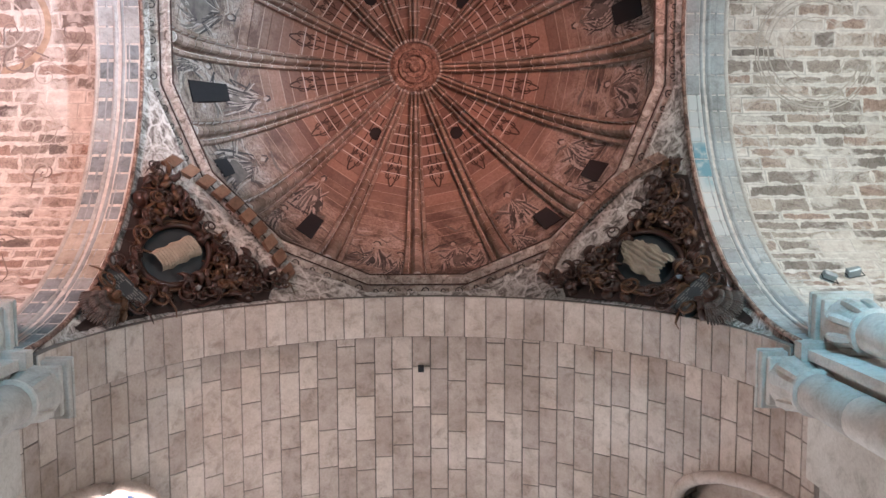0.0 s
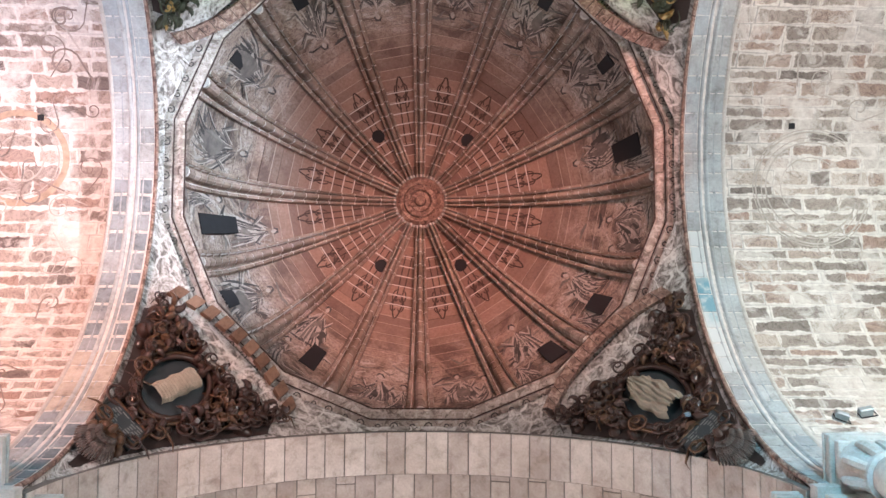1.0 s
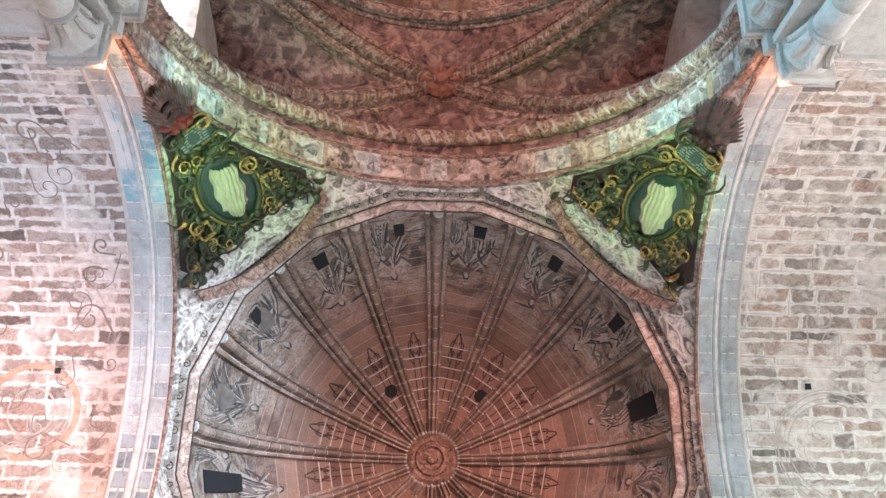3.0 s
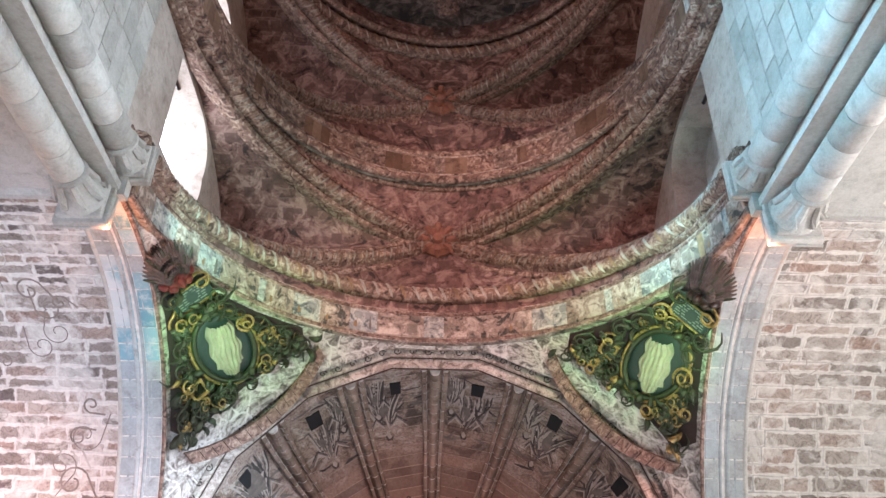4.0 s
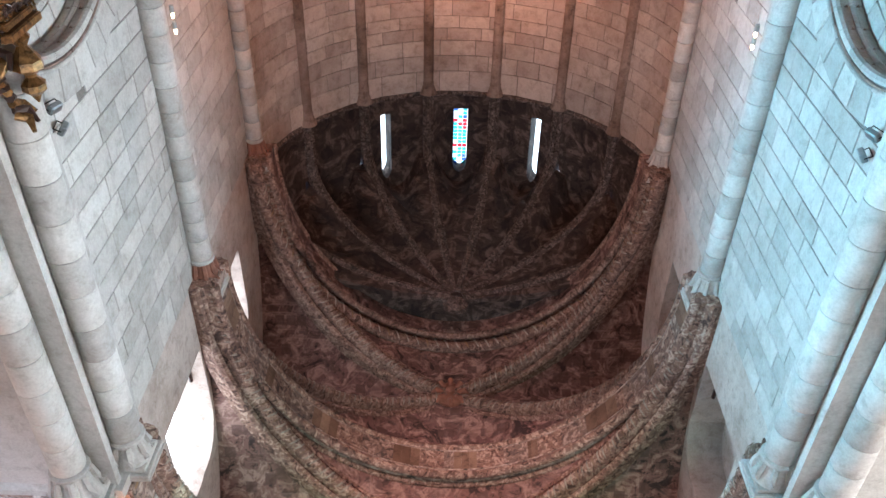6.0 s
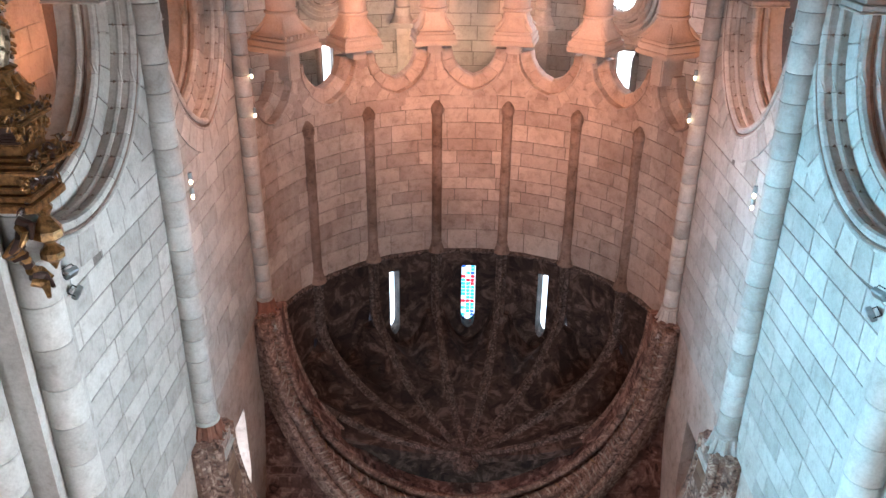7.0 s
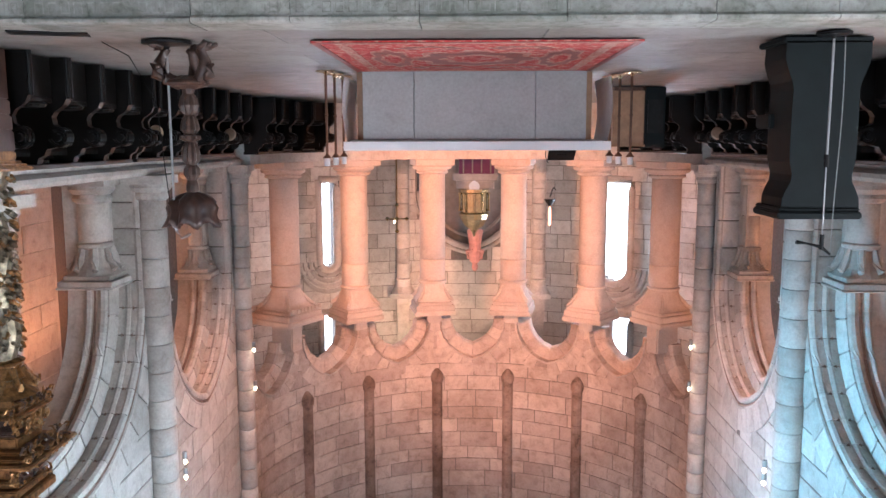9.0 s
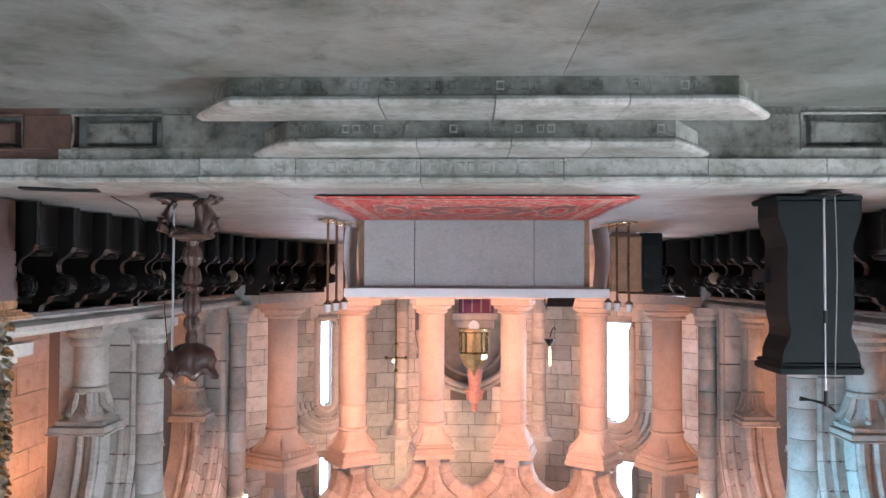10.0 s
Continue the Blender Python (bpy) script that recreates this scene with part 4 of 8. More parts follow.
for k in range(16):
    # a painted lance between pale rungs
    bm = bmesh.new()
    mid = -0.1 if k in (5, 6, 9) else 0.05
    loop = [on_dome(k, mid + 0.2 * math.sin(t) * (1 - 0.45 * math.cos(t)), 0.96 - 0.075 * math.cos(t), 0.016) for t in span(0, 2 * math.pi, 18)]
    ribbon(bm, loop, 0.034, dome_in)
    for x in (-0.12, 0.12):
        ribbon(bm, [on_dome(k, mid * (1 - q) + x * (1 + 1.3 * q), 1.0 + 0.27 * q, 0.016) for q in span(0, 1, 8)], 0.026, dome_in)
        side = 1 if x > 0 else -1
        for v, r in ((1.0, 0.13), (1.06, 0.16)):
            ribbon(bm, [on_dome(k, mid + x * 1.4 + side * r * math.sin(t), v - 0.035 + 0.035 * math.cos(t), 0.016) for t in span(-0.4, 4.2, 10)], 0.026, dome_in)
    part("painted_lance", bm, INK, dome_shell)
    bm = bmesh.new()
    for v in span(0.97, 1.26, 5):
        ribbon(bm, [on_dome(k, x, v, 0.018) for x in span(-0.62, 0.62, 6)], 0.024, dome_in)
    part("painted_rung", bm, LIME, dome_shell)
    # window: a black sheet across its mouth gives the darkness within
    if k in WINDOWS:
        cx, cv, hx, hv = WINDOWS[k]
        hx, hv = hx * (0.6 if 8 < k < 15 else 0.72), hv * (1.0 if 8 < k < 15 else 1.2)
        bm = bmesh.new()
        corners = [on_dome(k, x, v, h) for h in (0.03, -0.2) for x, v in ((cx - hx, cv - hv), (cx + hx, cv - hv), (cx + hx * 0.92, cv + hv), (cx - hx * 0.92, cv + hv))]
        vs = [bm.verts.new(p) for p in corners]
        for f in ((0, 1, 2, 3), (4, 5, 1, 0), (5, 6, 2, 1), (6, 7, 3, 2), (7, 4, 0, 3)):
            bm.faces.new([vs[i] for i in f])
        part("dark_window", bm, VOID, dome_shell, "black sheet in place of a shaded window opening")
# flat black discs stand for the shade in round holes
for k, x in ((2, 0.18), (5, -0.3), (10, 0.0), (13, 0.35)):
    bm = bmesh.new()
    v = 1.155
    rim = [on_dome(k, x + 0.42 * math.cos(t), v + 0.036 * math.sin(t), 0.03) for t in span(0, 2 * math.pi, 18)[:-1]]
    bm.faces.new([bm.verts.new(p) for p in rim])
    part("round_hole", bm, VOID, dome_shell, "flat black disc in place of a shaded hole")

# ---- choir ----
BAY1, BAY2 = (-9.3, 2.25, 3.35, 2.25), (-14.15, 1.6, 3.95, 1.95)   # middle, half width, springing, rise
Z_LEDGE = 1.85


def dense(a, b, step, *also):
    n = max(1, round((b - a) / step))
    return sorted(set(span(a, b, n)) | set(also))


choir_wall = {}
for s, side in ((-1, "north"), (1, "south")):
    def foot(u):
        for mid, hw, spring, rise in (BAY1, BAY2):
            if abs(-u - mid) < hw:
                return pointed(-u - mid, hw, spring, rise)
        return PODIUM
    cuts = [-m + q * h for m, h, *_ in (BAY1, BAY2) for q in (-1, 1)]
    choir_wall[s] = pierced("wall_choir_" + side, lambda u, z, d: (s * (WALL_X + d), -u, z), dense(8.2, 16.2, 0.08, *cuts), foot, lambda u: 11.0, 0.35, MORTAR, "tall choir wall of pale ashlar with two arches")
    # the inner, narrower order of each arch, set back in the wall
    for mid, hw, spring, rise in (BAY1, BAY2):
        h2, r2 = hw - 0.42, rise - 0.36
        inner = pierced("inner_order", lambda u, z, d: (s * (WALL_X + 0.35 + d), -u, z), dense(-mid - hw - 0.1, -mid + hw + 0.1, 0.07, -mid - h2, -mid + h2),
                        lambda u: pointed(-u - mid, h2, spring, r2) if abs(-u - mid) < h2 else PODIUM, lambda u: 6.6, 0.5, STONE, parent=choir_wall[s])
        for w, zz, out, depth, rad, m in ((hw, rise, 0.01, 0.01, 0.06, STONE), (hw, rise, 0.1, -0.01, 0.022, SHAFTM), (hw, rise, 0.14, -0.025, 0.028, STONE), (hw, rise, -0.01, 0.1, 0.022, SHAFTM), (hw, rise, -0.015, 0.17, 0.05, STONE), (hw, rise, -0.01, 0.25, 0.022, SHAFTM),
                                          (h2, r2, 0.02, 0.37, 0.065, STONE), (h2, r2, 0.1, 0.34, 0.028, SHAFTM), (h2, r2, 0.0, 0.47, 0.02, SHAFTM), (h2, r2, 0.0, 0.56, 0.05, STONE)):
            path = arch_path(w, spring, zz, 18)
            if m is STONE and out > -0.011 and depth < 0.3:
                path = [(-w, z, -1, 0) for z in span(Z_LEDGE, spring, 4)][:-1] + path[:-1] + [(w, z, 1, 0) for z in span(spring, Z_LEDGE, 4)]
            pts = [Vector((s * (WALL_X + depth), mid + q + oq * out, z + oz * out)) for q, z, oq, oz in path]
            step = 2 if rad > 0.04 else 6
            for k in range(0, len(pts) - 1, step):
                seg = pts[k:k + step + 1]
                if step == 2:
                    seg = [seg[0].lerp(seg[1], 0.03)] + seg[1:-1] + [seg[-1].lerp(seg[-2], 0.03)]
                bm = bmesh.new()
                tube(bm, seg, rad, 8)
                part("arch_moulding", bm, m, choir_wall[s], smooth=rad < 0.04)
    # parapet behind the stalls with a rounded ledge
    bm = bmesh.new()
    box(bm, min(s * 4.66, s * 5.5), max(s * 4.66, s * 5.5), -16.2, -7.9, PODIUM, Z_LEDGE - 0.14)
    low = setting("parapet_" + side, bm, STONE, "low stone parapet behind the choir stalls", "parapet")
    bm = bmesh.new()
    sweep(bm, [(Vector((s * 4.66, y, Z_LEDGE - 0.14)), Vector((-s, 0, 0)), UP) for y in (-7.9, -16.2)], [(-0.9, 0), (0.05, 0), (0.12, 0.04), (0.13, 0.09), (0.1, 0.14), (-0.9, 0.14)])
    part("ledge", bm, STONE, low)

FOOT_LUN = 12.35
lunette = {}
for y0, y1 in ((Y_B1, Y_B2), (Y_B2, Y_AP)):
    ym, hy = (y0 + y1) / 2, abs(y1 - y0) / 2

    def groin(u, v, ym=ym, hy=hy):
        a = 5.72 * math.sqrt(max(0, 1 - (u / (WALL_X + 0.01)) ** 2))
        b = 5.75 * math.sqrt(max(0, 1 - (abs(v - ym) / (hy + 0.02)) ** 2))
        return (u, v, 11.0 + max(a, b))
    # the second bay takes the darker copy to look less lit
    vault = named(shell("vault_choir", groin, [WALL_X * math.sin(radians(x)) for x in span(-90, 90, 40)], span(y0, y1, 32), 0.25, FRESCO if y0 == Y_B1 else FRESCO_2, flip=True, smooth=False), "painted rib vault with dark reddish frescoes", "vault")
    for sx in (-1, 1):
        for sy in (-1, 1):
            bm = bmesh.new()
            path = []
            for t in span(0, 90, 26):
                c, n = math.cos(radians(t)), math.sin(radians(t))
                p = Vector((sx * 4.66 * c, ym + sy * (hy + (0.14 if sy > 0 and y0 == Y_B1 else -0.22)) * c, 10.95 + 5.72 * n))
                inward = Vector((-sx * c, -sy * c * hy / 4.7, -n * 1.05)).normalized()
                side = Vector((-sy * hy, sx * 4.66, 0)).normalized()
                path.append((p, side, inward))
            sweep(bm, path, [(-0.33, -0.2), (-0.33, 0.1), (-0.29, 0.18), (-0.21, 0.19), (-0.17, 0.08), (-0.13, 0.24), (-0.08, 0.34), (0, 0.37), (0.08, 0.34), (0.13, 0.24), (0.17, 0.08), (0.21, 0.19), (0.29, 0.18), (0.33, 0.1), (0.33, -0.2)])
            # ribs of the second bay are coloured darker for its weaker light
            rib = part("diagonal_rib", bm, RIBP if y0 == Y_B1 else RIBM, vault)
            # slanting leaves painted round the middle roll
            for k in range(0, len(path) - 2):
                for half in (0, 0.5):
                    bm = bmesh.new()
                    rows = []
                    for t in span(0, 1, 4):
                        q = half + 0.4 * t
                        p, side, inward = (path[k][i].lerp(path[k + 1][i], q) for i in range(3))
                        row = []
                        for g in (-1, 0, 1):
                            w = (-1.0 + 2.0 * t) + g * 0.42 * math.sin(math.pi * (0.12 + 0.76 * t))
                            row.append(bm.verts.new(p + side * 0.152 * math.sin(w) + inward * (0.22 + 0.165 * math.cos(w))))
                        rows.append(row)
                    for p, q in zip(rows, rows[1:]):
                        for i in range(2):
                            bm.faces.new((p[i], p[i + 1], q[i + 1], q[i]))
                    part("painted_leaf", bm, RIBLEAF if (2 * k + round(2 * half)) % 3 else BANDM, rib)
    bm = bmesh.new()
    lathe(bm, [(0.3, 0), (0.3, -0.12), (0.22, -0.2), (0.1, -0.18), (0.08, -0.28), (0.01, -0.3)], 18)
    for k in range(8):
        a = math.pi / 4 * k
        tube(bm, [Vector((0.16 * math.cos(a), 0.16 * math.sin(a), -0.2)), Vector((0.27 * math.cos(a), 0.27 * math.sin(a), -0.24)), Vector((0.36 * math.cos(a), 0.36 * math.sin(a), -0.14))], 0.06, 6, [0.6, 1, 0.4])
    bmesh.ops.scale(bm, vec=(1.25, 1.25, 1.1), verts=bm.verts)
    b = part("boss", bm, TERRA, vault, "carved flower boss")
    b.location = (0, ym, 16.52)
    for s, side in ((-1, "north"), (1, "south")):
        # the wall under the vault with its wide window
        curve = lambda u: 11.0 + 5.75 * math.sqrt(max(0, 1 - (abs(-u - ym) / (hy + 0.02)) ** 2))  # noqa: E731
        lo, hi = -y0 + 0.02, -y1 - 0.02
        wm, hole = (-10.05, 1.05) if y0 == Y_B1 else (-13.3, 0.95)
        w = pierced("wall_lunette_" + side, lambda u, z, d: (s * (WALL_X + d), -u, z), dense(lo, hi, 0.08, -wm - hole, -wm + hole), lambda u: 11.0, lambda u: FOOT_LUN if abs(-u - wm) < hole else curve(u), 0.75, VAULT, "painted wall under the choir vault with a window opening")
        pierced("window_head", lambda u, z, d: (s * (WALL_X + d), -u, z), dense(-wm - hole, -wm + hole, 0.08), lambda u: max(FOOT_LUN, pointed(-u - wm, hole, 13.9, 0.75)), lambda u: max(pointed(-u - wm, hole, 13.9, 0.75), curve(u)), 0.75, VAULT, parent=w)
        bm = bmesh.new()
        for e in (-1, 1):
            tube(bm, [Vector((s * (WALL_X + 0.3), wm + e * (hole - 0.02), z)) for z in (FOOT_LUN, 13.2)], 0.04, 6)
        part("window_frame", bm, CARVED, w)
        if s < 0:
            pane = mesh("backdrop_window", [(s * 5.75, wm - hole - 0.8, 11.6), (s * 5.75, wm + hole + 0.8, 11.6), (s * 5.75, wm + hole + 0.8, 16.6), (s * 5.75, wm - hole - 0.8, 16.6)], [(0, 1, 2, 3)], SKYGLOW)
            named(pane, "bright overcast sky outside the choir window", "sky")
        else:
            slab("window_blocking_" + side, s * 5.45, s * 5.7, wm - hole - 0.4, wm + hole + 0.4, 11.5, 16.6, VAULT, "walled-up choir window of pale stone", "wall")
            bm = bmesh.new()
            box(bm, s * 5.41, s * 5.45, wm - hole, wm + hole, 13.5, 13.58)
            part("window_bar", bm, CARVED, w)
def rope(name, c, r, at, radius, material, parent, lift, width):
    """A roll bound by slanting painted leaves along a choir arch."""
    core = roll(name, c, (1, 0, 0), (0, -1, 0), r, at, radius, material, parent, lift)
    c = Vector(c)
    step = 3.4
    for k in range(int(176 / step)):
        bm = bmesh.new()
        rows = []
        for t in span(0, 1, 4):
            a = radians(2 + step * (k + 0.15 + 0.62 * t))
            swell = width * math.sin(math.pi * (0.12 + 0.76 * t))
            row = []
            for e in (-1, 0, 1):
                w = -0.9 + 1.8 * t + e * swell
                o = Vector((math.cos(a), 0, math.sin(a) * lift)) * (r - radius * math.cos(w) * 1.06)
                row.append(bm.verts.new(c + o + Vector((0, -1, 0)) * (at + radius * 1.06 * math.sin(w))))
            rows.append(row)
        for p, q in zip(rows, rows[1:]):
            for i in range(2):
                bm.faces.new((p[i], p[i + 1], q[i + 1], q[i]))
        part("painted_leaf", bm, LEAFPAINT if k % 4 else OCHRE, core)
    return core


# transverse arches: a soffit of painted panels between rolls, the apse arch with an outer order
for y, r, lift, deep, m in ((Y_B2 + 0.38, 4.3, 1.19, 0.76, RIBP), (Y_AP + 0.33, 4.25, 1.235, 0.66, RIBM)):
    # the apse arch is toned down in colour to stand for fading light
    ob = arch_band("arch_choir", (0, y, 11.0), (1, 0, 0), (0, -1, 0), r, 0.7, deep, FRESCO_B if m is RIBP else FRESCO, "painted transverse arch of the choir vault", lift=lift)
    for at, dr, rad in ((0.02, 0.03, 0.1), (-0.03, 0.26, 0.075), (-0.05, 0.44, 0.06), (deep - 0.02, 0.03, 0.085)):
        roll("moulding", (0, y, 11.0), (1, 0, 0), (0, -1, 0), r + dr, at, rad, m, ob, lift)
    fn_s = lambda u, v, y=y, r=r, lift=lift: (Vector((r * math.cos(u / r), y - v, 11.0 + r * lift * math.sin(u / r))), -Vector((math.cos(u / r), 0, math.sin(u / r))))  # noqa: E731
    rng = random.Random(31)
    cut, i = 0.2, 0
    while cut < r * math.pi - 0.3:
        wide = rng.choice((0.22, 0.45, 0.6)) if i % 2 else rng.uniform(0.5, 0.8)
        end = min(r * math.pi - 0.15, cut + wide)
        for k in range(3):
            verts, faces = block(fn_s, cut + (end - cut) * k / 3, cut + (end - cut) * (k + 1) / 3 + 0.018, 0.15, deep - 0.13, 0.02, 0.012, 0.004)
            mesh("painted_panel", verts, faces, (FIG_PALE_DIM if i % 3 == 1 else (RIBP if i % 3 else BANDM)) if m is RIBP else FRESCO_2, ob)
        cut, i = end, i + 1
rope("leaf_roll", (0, Y_EAST - 0.65, Z_SPRING), R_ARCH + 0.17, 0.46, 0.17, RIBP, east_inner, 1.0, 0.4)
rope("outer_order", (0, Y_AP + 0.62, 11.0), 4.5, 0.0, 0.16, RIBM, ob, 1.2, 0.3)

# ---- apse ----
SECT = 23.4


def apse_pt(u, z, d=0.0):
    a = u / R_AP
    return Vector((X_AP + (R_AP + d) * math.sin(a), Y_AP - (R_AP + d) * math.cos(a), z))


def sector_off(u):
    deg = math.degrees(u / R_AP)
    return (deg - SECT * max(-3, min(3, round(deg / SECT)))) * math.pi / 180 * R_AP


AP_ARCH = (0.85, 6.05, 1.06)
HALF = R_AP * math.pi / 2
edges = [radians(SECT * k) * R_AP + q * AP_ARCH[0] for k in range(-3, 4) for q in (-1, 1)]
apse_wall = pierced("wall_apse", lambda u, z, d: apse_pt(u, z, d), dense(-HALF, HALF, 0.06, *edges), lambda u: pointed(sector_off(u), *AP_ARCH) if abs(sector_off(u)) < AP_ARCH[0] else 6.02, lambda u: Z_DRUM, 0.45, MORTAR, "curved apse wall of warm ashlar over an arcade")


def sem_z(u_deg, r):
    d = u_deg - SECT * max(-3, min(3, round(u_deg / SECT)))
    d = max(-SECT / 2, min(SECT / 2, d))
    return max(13.0 + 2.35 * math.sqrt(max(0, 1 - (r / R_AP) ** 2.2)), 12.9 + 2.0 * math.sqrt(max(0, 1 - (d / (SECT / 2)) ** 2)))


# the dimness of the apse vault and upper wall comes from their colour
apse_vault = named(shell("vault_apse", lambda u, r: (X_AP + r * math.sin(radians(u)), Y_AP - r * math.cos(radians(u)), sem_z(u, r)), span(-90, 90, 84), span(0.05, R_AP, 18), 0.2, FRESCO_D, smooth=False, flip=True), "painted ribbed half-dome of the apse, its shade put into the colour", "vault")
tymp = pierced("wall_apse_arch", lambda u, z, d: (u, Y_AP - 0.24 - d, z), dense(-R_AP, R_AP, 0.1), lambda u: 12.9 + 2.35 * math.sqrt(max(0, 1 - (abs(u) / R_AP) ** 2.2)), lambda u: 17.0, 0.12, FRESCO_D, "painted wall over the apse arch, its shade put into the colour")
WINS = {0: 0.2, 1: 0.15, -1: 0.15}
W_MID = {0: 0.0, 1: radians(25.9) * R_AP, -1: radians(-25.9) * R_AP}
LANC = (12.25, 14.3)


def in_window(u):
    return any(abs(u - W_MID[k]) < WINS[k] for k in WINS)


wedges = [W_MID[k] + q * w for k, w in WINS.items() for q in (-1, 1)]
upper = pierced("wall_apse_upper", lambda u, z, d: apse_pt(u, z, d), dense(-HALF, HALF, 0.06, *wedges), lambda u: Z_DRUM, lambda u: LANC[0] if in_window(u) else sem_z(math.degrees(u / R_AP), R_AP), 0.5, FRESCO_D, "painted upper wall of the apse with three lancets, shade put into the colour")
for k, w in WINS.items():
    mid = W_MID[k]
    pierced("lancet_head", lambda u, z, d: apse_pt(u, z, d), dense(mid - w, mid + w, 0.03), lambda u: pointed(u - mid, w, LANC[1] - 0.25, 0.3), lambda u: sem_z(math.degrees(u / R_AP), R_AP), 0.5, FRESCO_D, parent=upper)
    win = named(new("window_apse"), "tall lancet window of coloured leaded glass", "window")
    rng = random.Random(40 + k)
    cols = (GLASS_RED, GLASS_BLUE, GLASS_CYAN, GLASS_WHITE, GLASS_GOLD)
    if k == 0:
        for i in range(18):
            for j in range(3):
                z0, z1 = LANC[0] + i * 0.118, LANC[0] + (i + 1) * 0.118 - 0.012
                x0 = X_AP - w + j * 2 * w / 3
                pick = GLASS_GOLD if i < 1 else (GLASS_CYAN if 6 < i < 10 else (rng.choice((GLASS_RED, GLASS_CYAN, GLASS_WHITE, GLASS_BLUE)) if j != 1 else rng.choice((GLASS_WHITE, GLASS_WHITE, GLASS_CYAN, GLASS_RED))))
                y = Y_AP - R_AP - 0.3
                mesh("pane", [(x0, y, z0), (x0 + 2 * w / 3 - 0.012, y, z0), (x0 + 2 * w / 3 - 0.012, y, z1), (x0, y, z1)], [(0, 1, 2, 3)], pick, win).visible_shadow = False
    else:
        for i in range(10):
            z0, z1 = LANC[0] + i * 0.215, LANC[0] + (i + 1) * 0.215 - 0.012
            pts = [apse_pt(mid - w, z0, 0.3), apse_pt(mid + w, z0, 0.3), apse_pt(mid + w, z1, 0.3), apse_pt(mid - w, z1, 0.3)]
            mesh("pane", pts, [(0, 1, 2, 3)], GLASS_WHITE, win).visible_shadow = False
    bd = mesh("backdrop_apse", [apse_pt(mid - 0.8, 11.9, 0.9), apse_pt(mid + 0.8, 11.9, 0.9), apse_pt(mid + 0.8, 14.9, 0.9), apse_pt(mid - 0.8, 14.9, 0.9)], [(0, 1, 2, 3)], SKYDIM if k == 0 else SKYGLOW)
    named(bd, "bright sky behind the apse lancet", "sky")

# ribs of the half-dome, wall shafts below them and the cornice
for k in range(-3, 5):
    a = radians((k - 0.5) * 22.4)
    out = Vector((math.sin(a), -math.cos(a), 0))
    side = Vector((math.cos(a), math.sin(a), 0))
    bm = bmesh.new()
    path = [(Vector((X_AP, Y_AP, z)) + out * (R_AP - 0.02), side, -out) for z in (Z_DRUM, 12.4)]
    for t in span(0, 88, 20):
        r = (R_AP - 0.02) * math.cos(radians(t))
        z = 12.95 + 2.3 * math.sin(radians(t))
        path.append((Vector((X_AP, Y_AP, z)) + out * r, side, (-out * math.cos(radians(t)) - UP * math.sin(radians(t))).normalized()))
    sweep(bm, path, [(-0.15, -0.1), (-0.15, 0.06), (-0.08, 0.1), (-0.05, 0.16), (0.05, 0.16), (0.08, 0.1), (0.15, 0.06), (0.15, -0.1)])
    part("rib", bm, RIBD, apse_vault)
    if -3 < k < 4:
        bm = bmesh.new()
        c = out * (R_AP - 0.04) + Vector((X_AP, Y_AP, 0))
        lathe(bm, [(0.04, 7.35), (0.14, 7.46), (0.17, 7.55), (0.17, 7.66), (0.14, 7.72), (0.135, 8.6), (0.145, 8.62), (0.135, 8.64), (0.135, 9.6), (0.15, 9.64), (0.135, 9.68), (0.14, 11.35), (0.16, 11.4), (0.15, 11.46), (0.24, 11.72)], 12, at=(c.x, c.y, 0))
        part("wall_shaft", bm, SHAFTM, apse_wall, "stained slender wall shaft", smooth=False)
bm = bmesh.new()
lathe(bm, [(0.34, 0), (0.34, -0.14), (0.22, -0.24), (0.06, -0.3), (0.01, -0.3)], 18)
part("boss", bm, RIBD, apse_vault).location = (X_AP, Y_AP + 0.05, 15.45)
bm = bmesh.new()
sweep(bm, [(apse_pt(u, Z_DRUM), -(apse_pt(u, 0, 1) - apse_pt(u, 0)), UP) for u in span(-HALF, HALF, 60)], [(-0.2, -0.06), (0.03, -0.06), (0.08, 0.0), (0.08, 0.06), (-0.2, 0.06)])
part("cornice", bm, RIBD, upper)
# low curved parapet that carries the columns
low = pierced("parapet_apse", lambda u, z, d: apse_pt(u, z, d), dense(-HALF, HALF, 0.25), lambda u: PODIUM - 0.05, lambda u: Z_LEDGE, 0.9, STONE, "low curved stone parapet under the apse columns")
for ob in (low,):
    for v in ob.data.vertices:
        v.co = Vector((0, Y_AP, v.co.z)) + (v.co - Vector((0, Y_AP, v.co.z))) * ((R_AP - 0.42) / R_AP)

# ---- ambulatory ----
R_AM = 8.4


def amb_pt(u, z, d=0.0):
    a = u / R_AM
    return Vector(((R_AM + d) * math.sin(a), Y_AP - (R_AM + d) * math.cos(a), z))


AM_WIN = [(-29.3, 0.28, 2.5, 5.15), (29.8, 0.5, 2.5, 5.55), (-29.4, 0.27, 6.4, 7.75), (31.4, 0.34, 6.4, 7.8)]


def amb_hole(u, v):
    for deg, hw, z0, z1 in AM_WIN:
        d = u - radians(deg) * R_AM
        if abs(d) < hw and z0 < v < pointed(d, hw, z1 - hw, hw):
            return True
    return abs(u) < 1.55 and v < pointed(u, 1.55, 2.9, 1.75) and v > 1.0


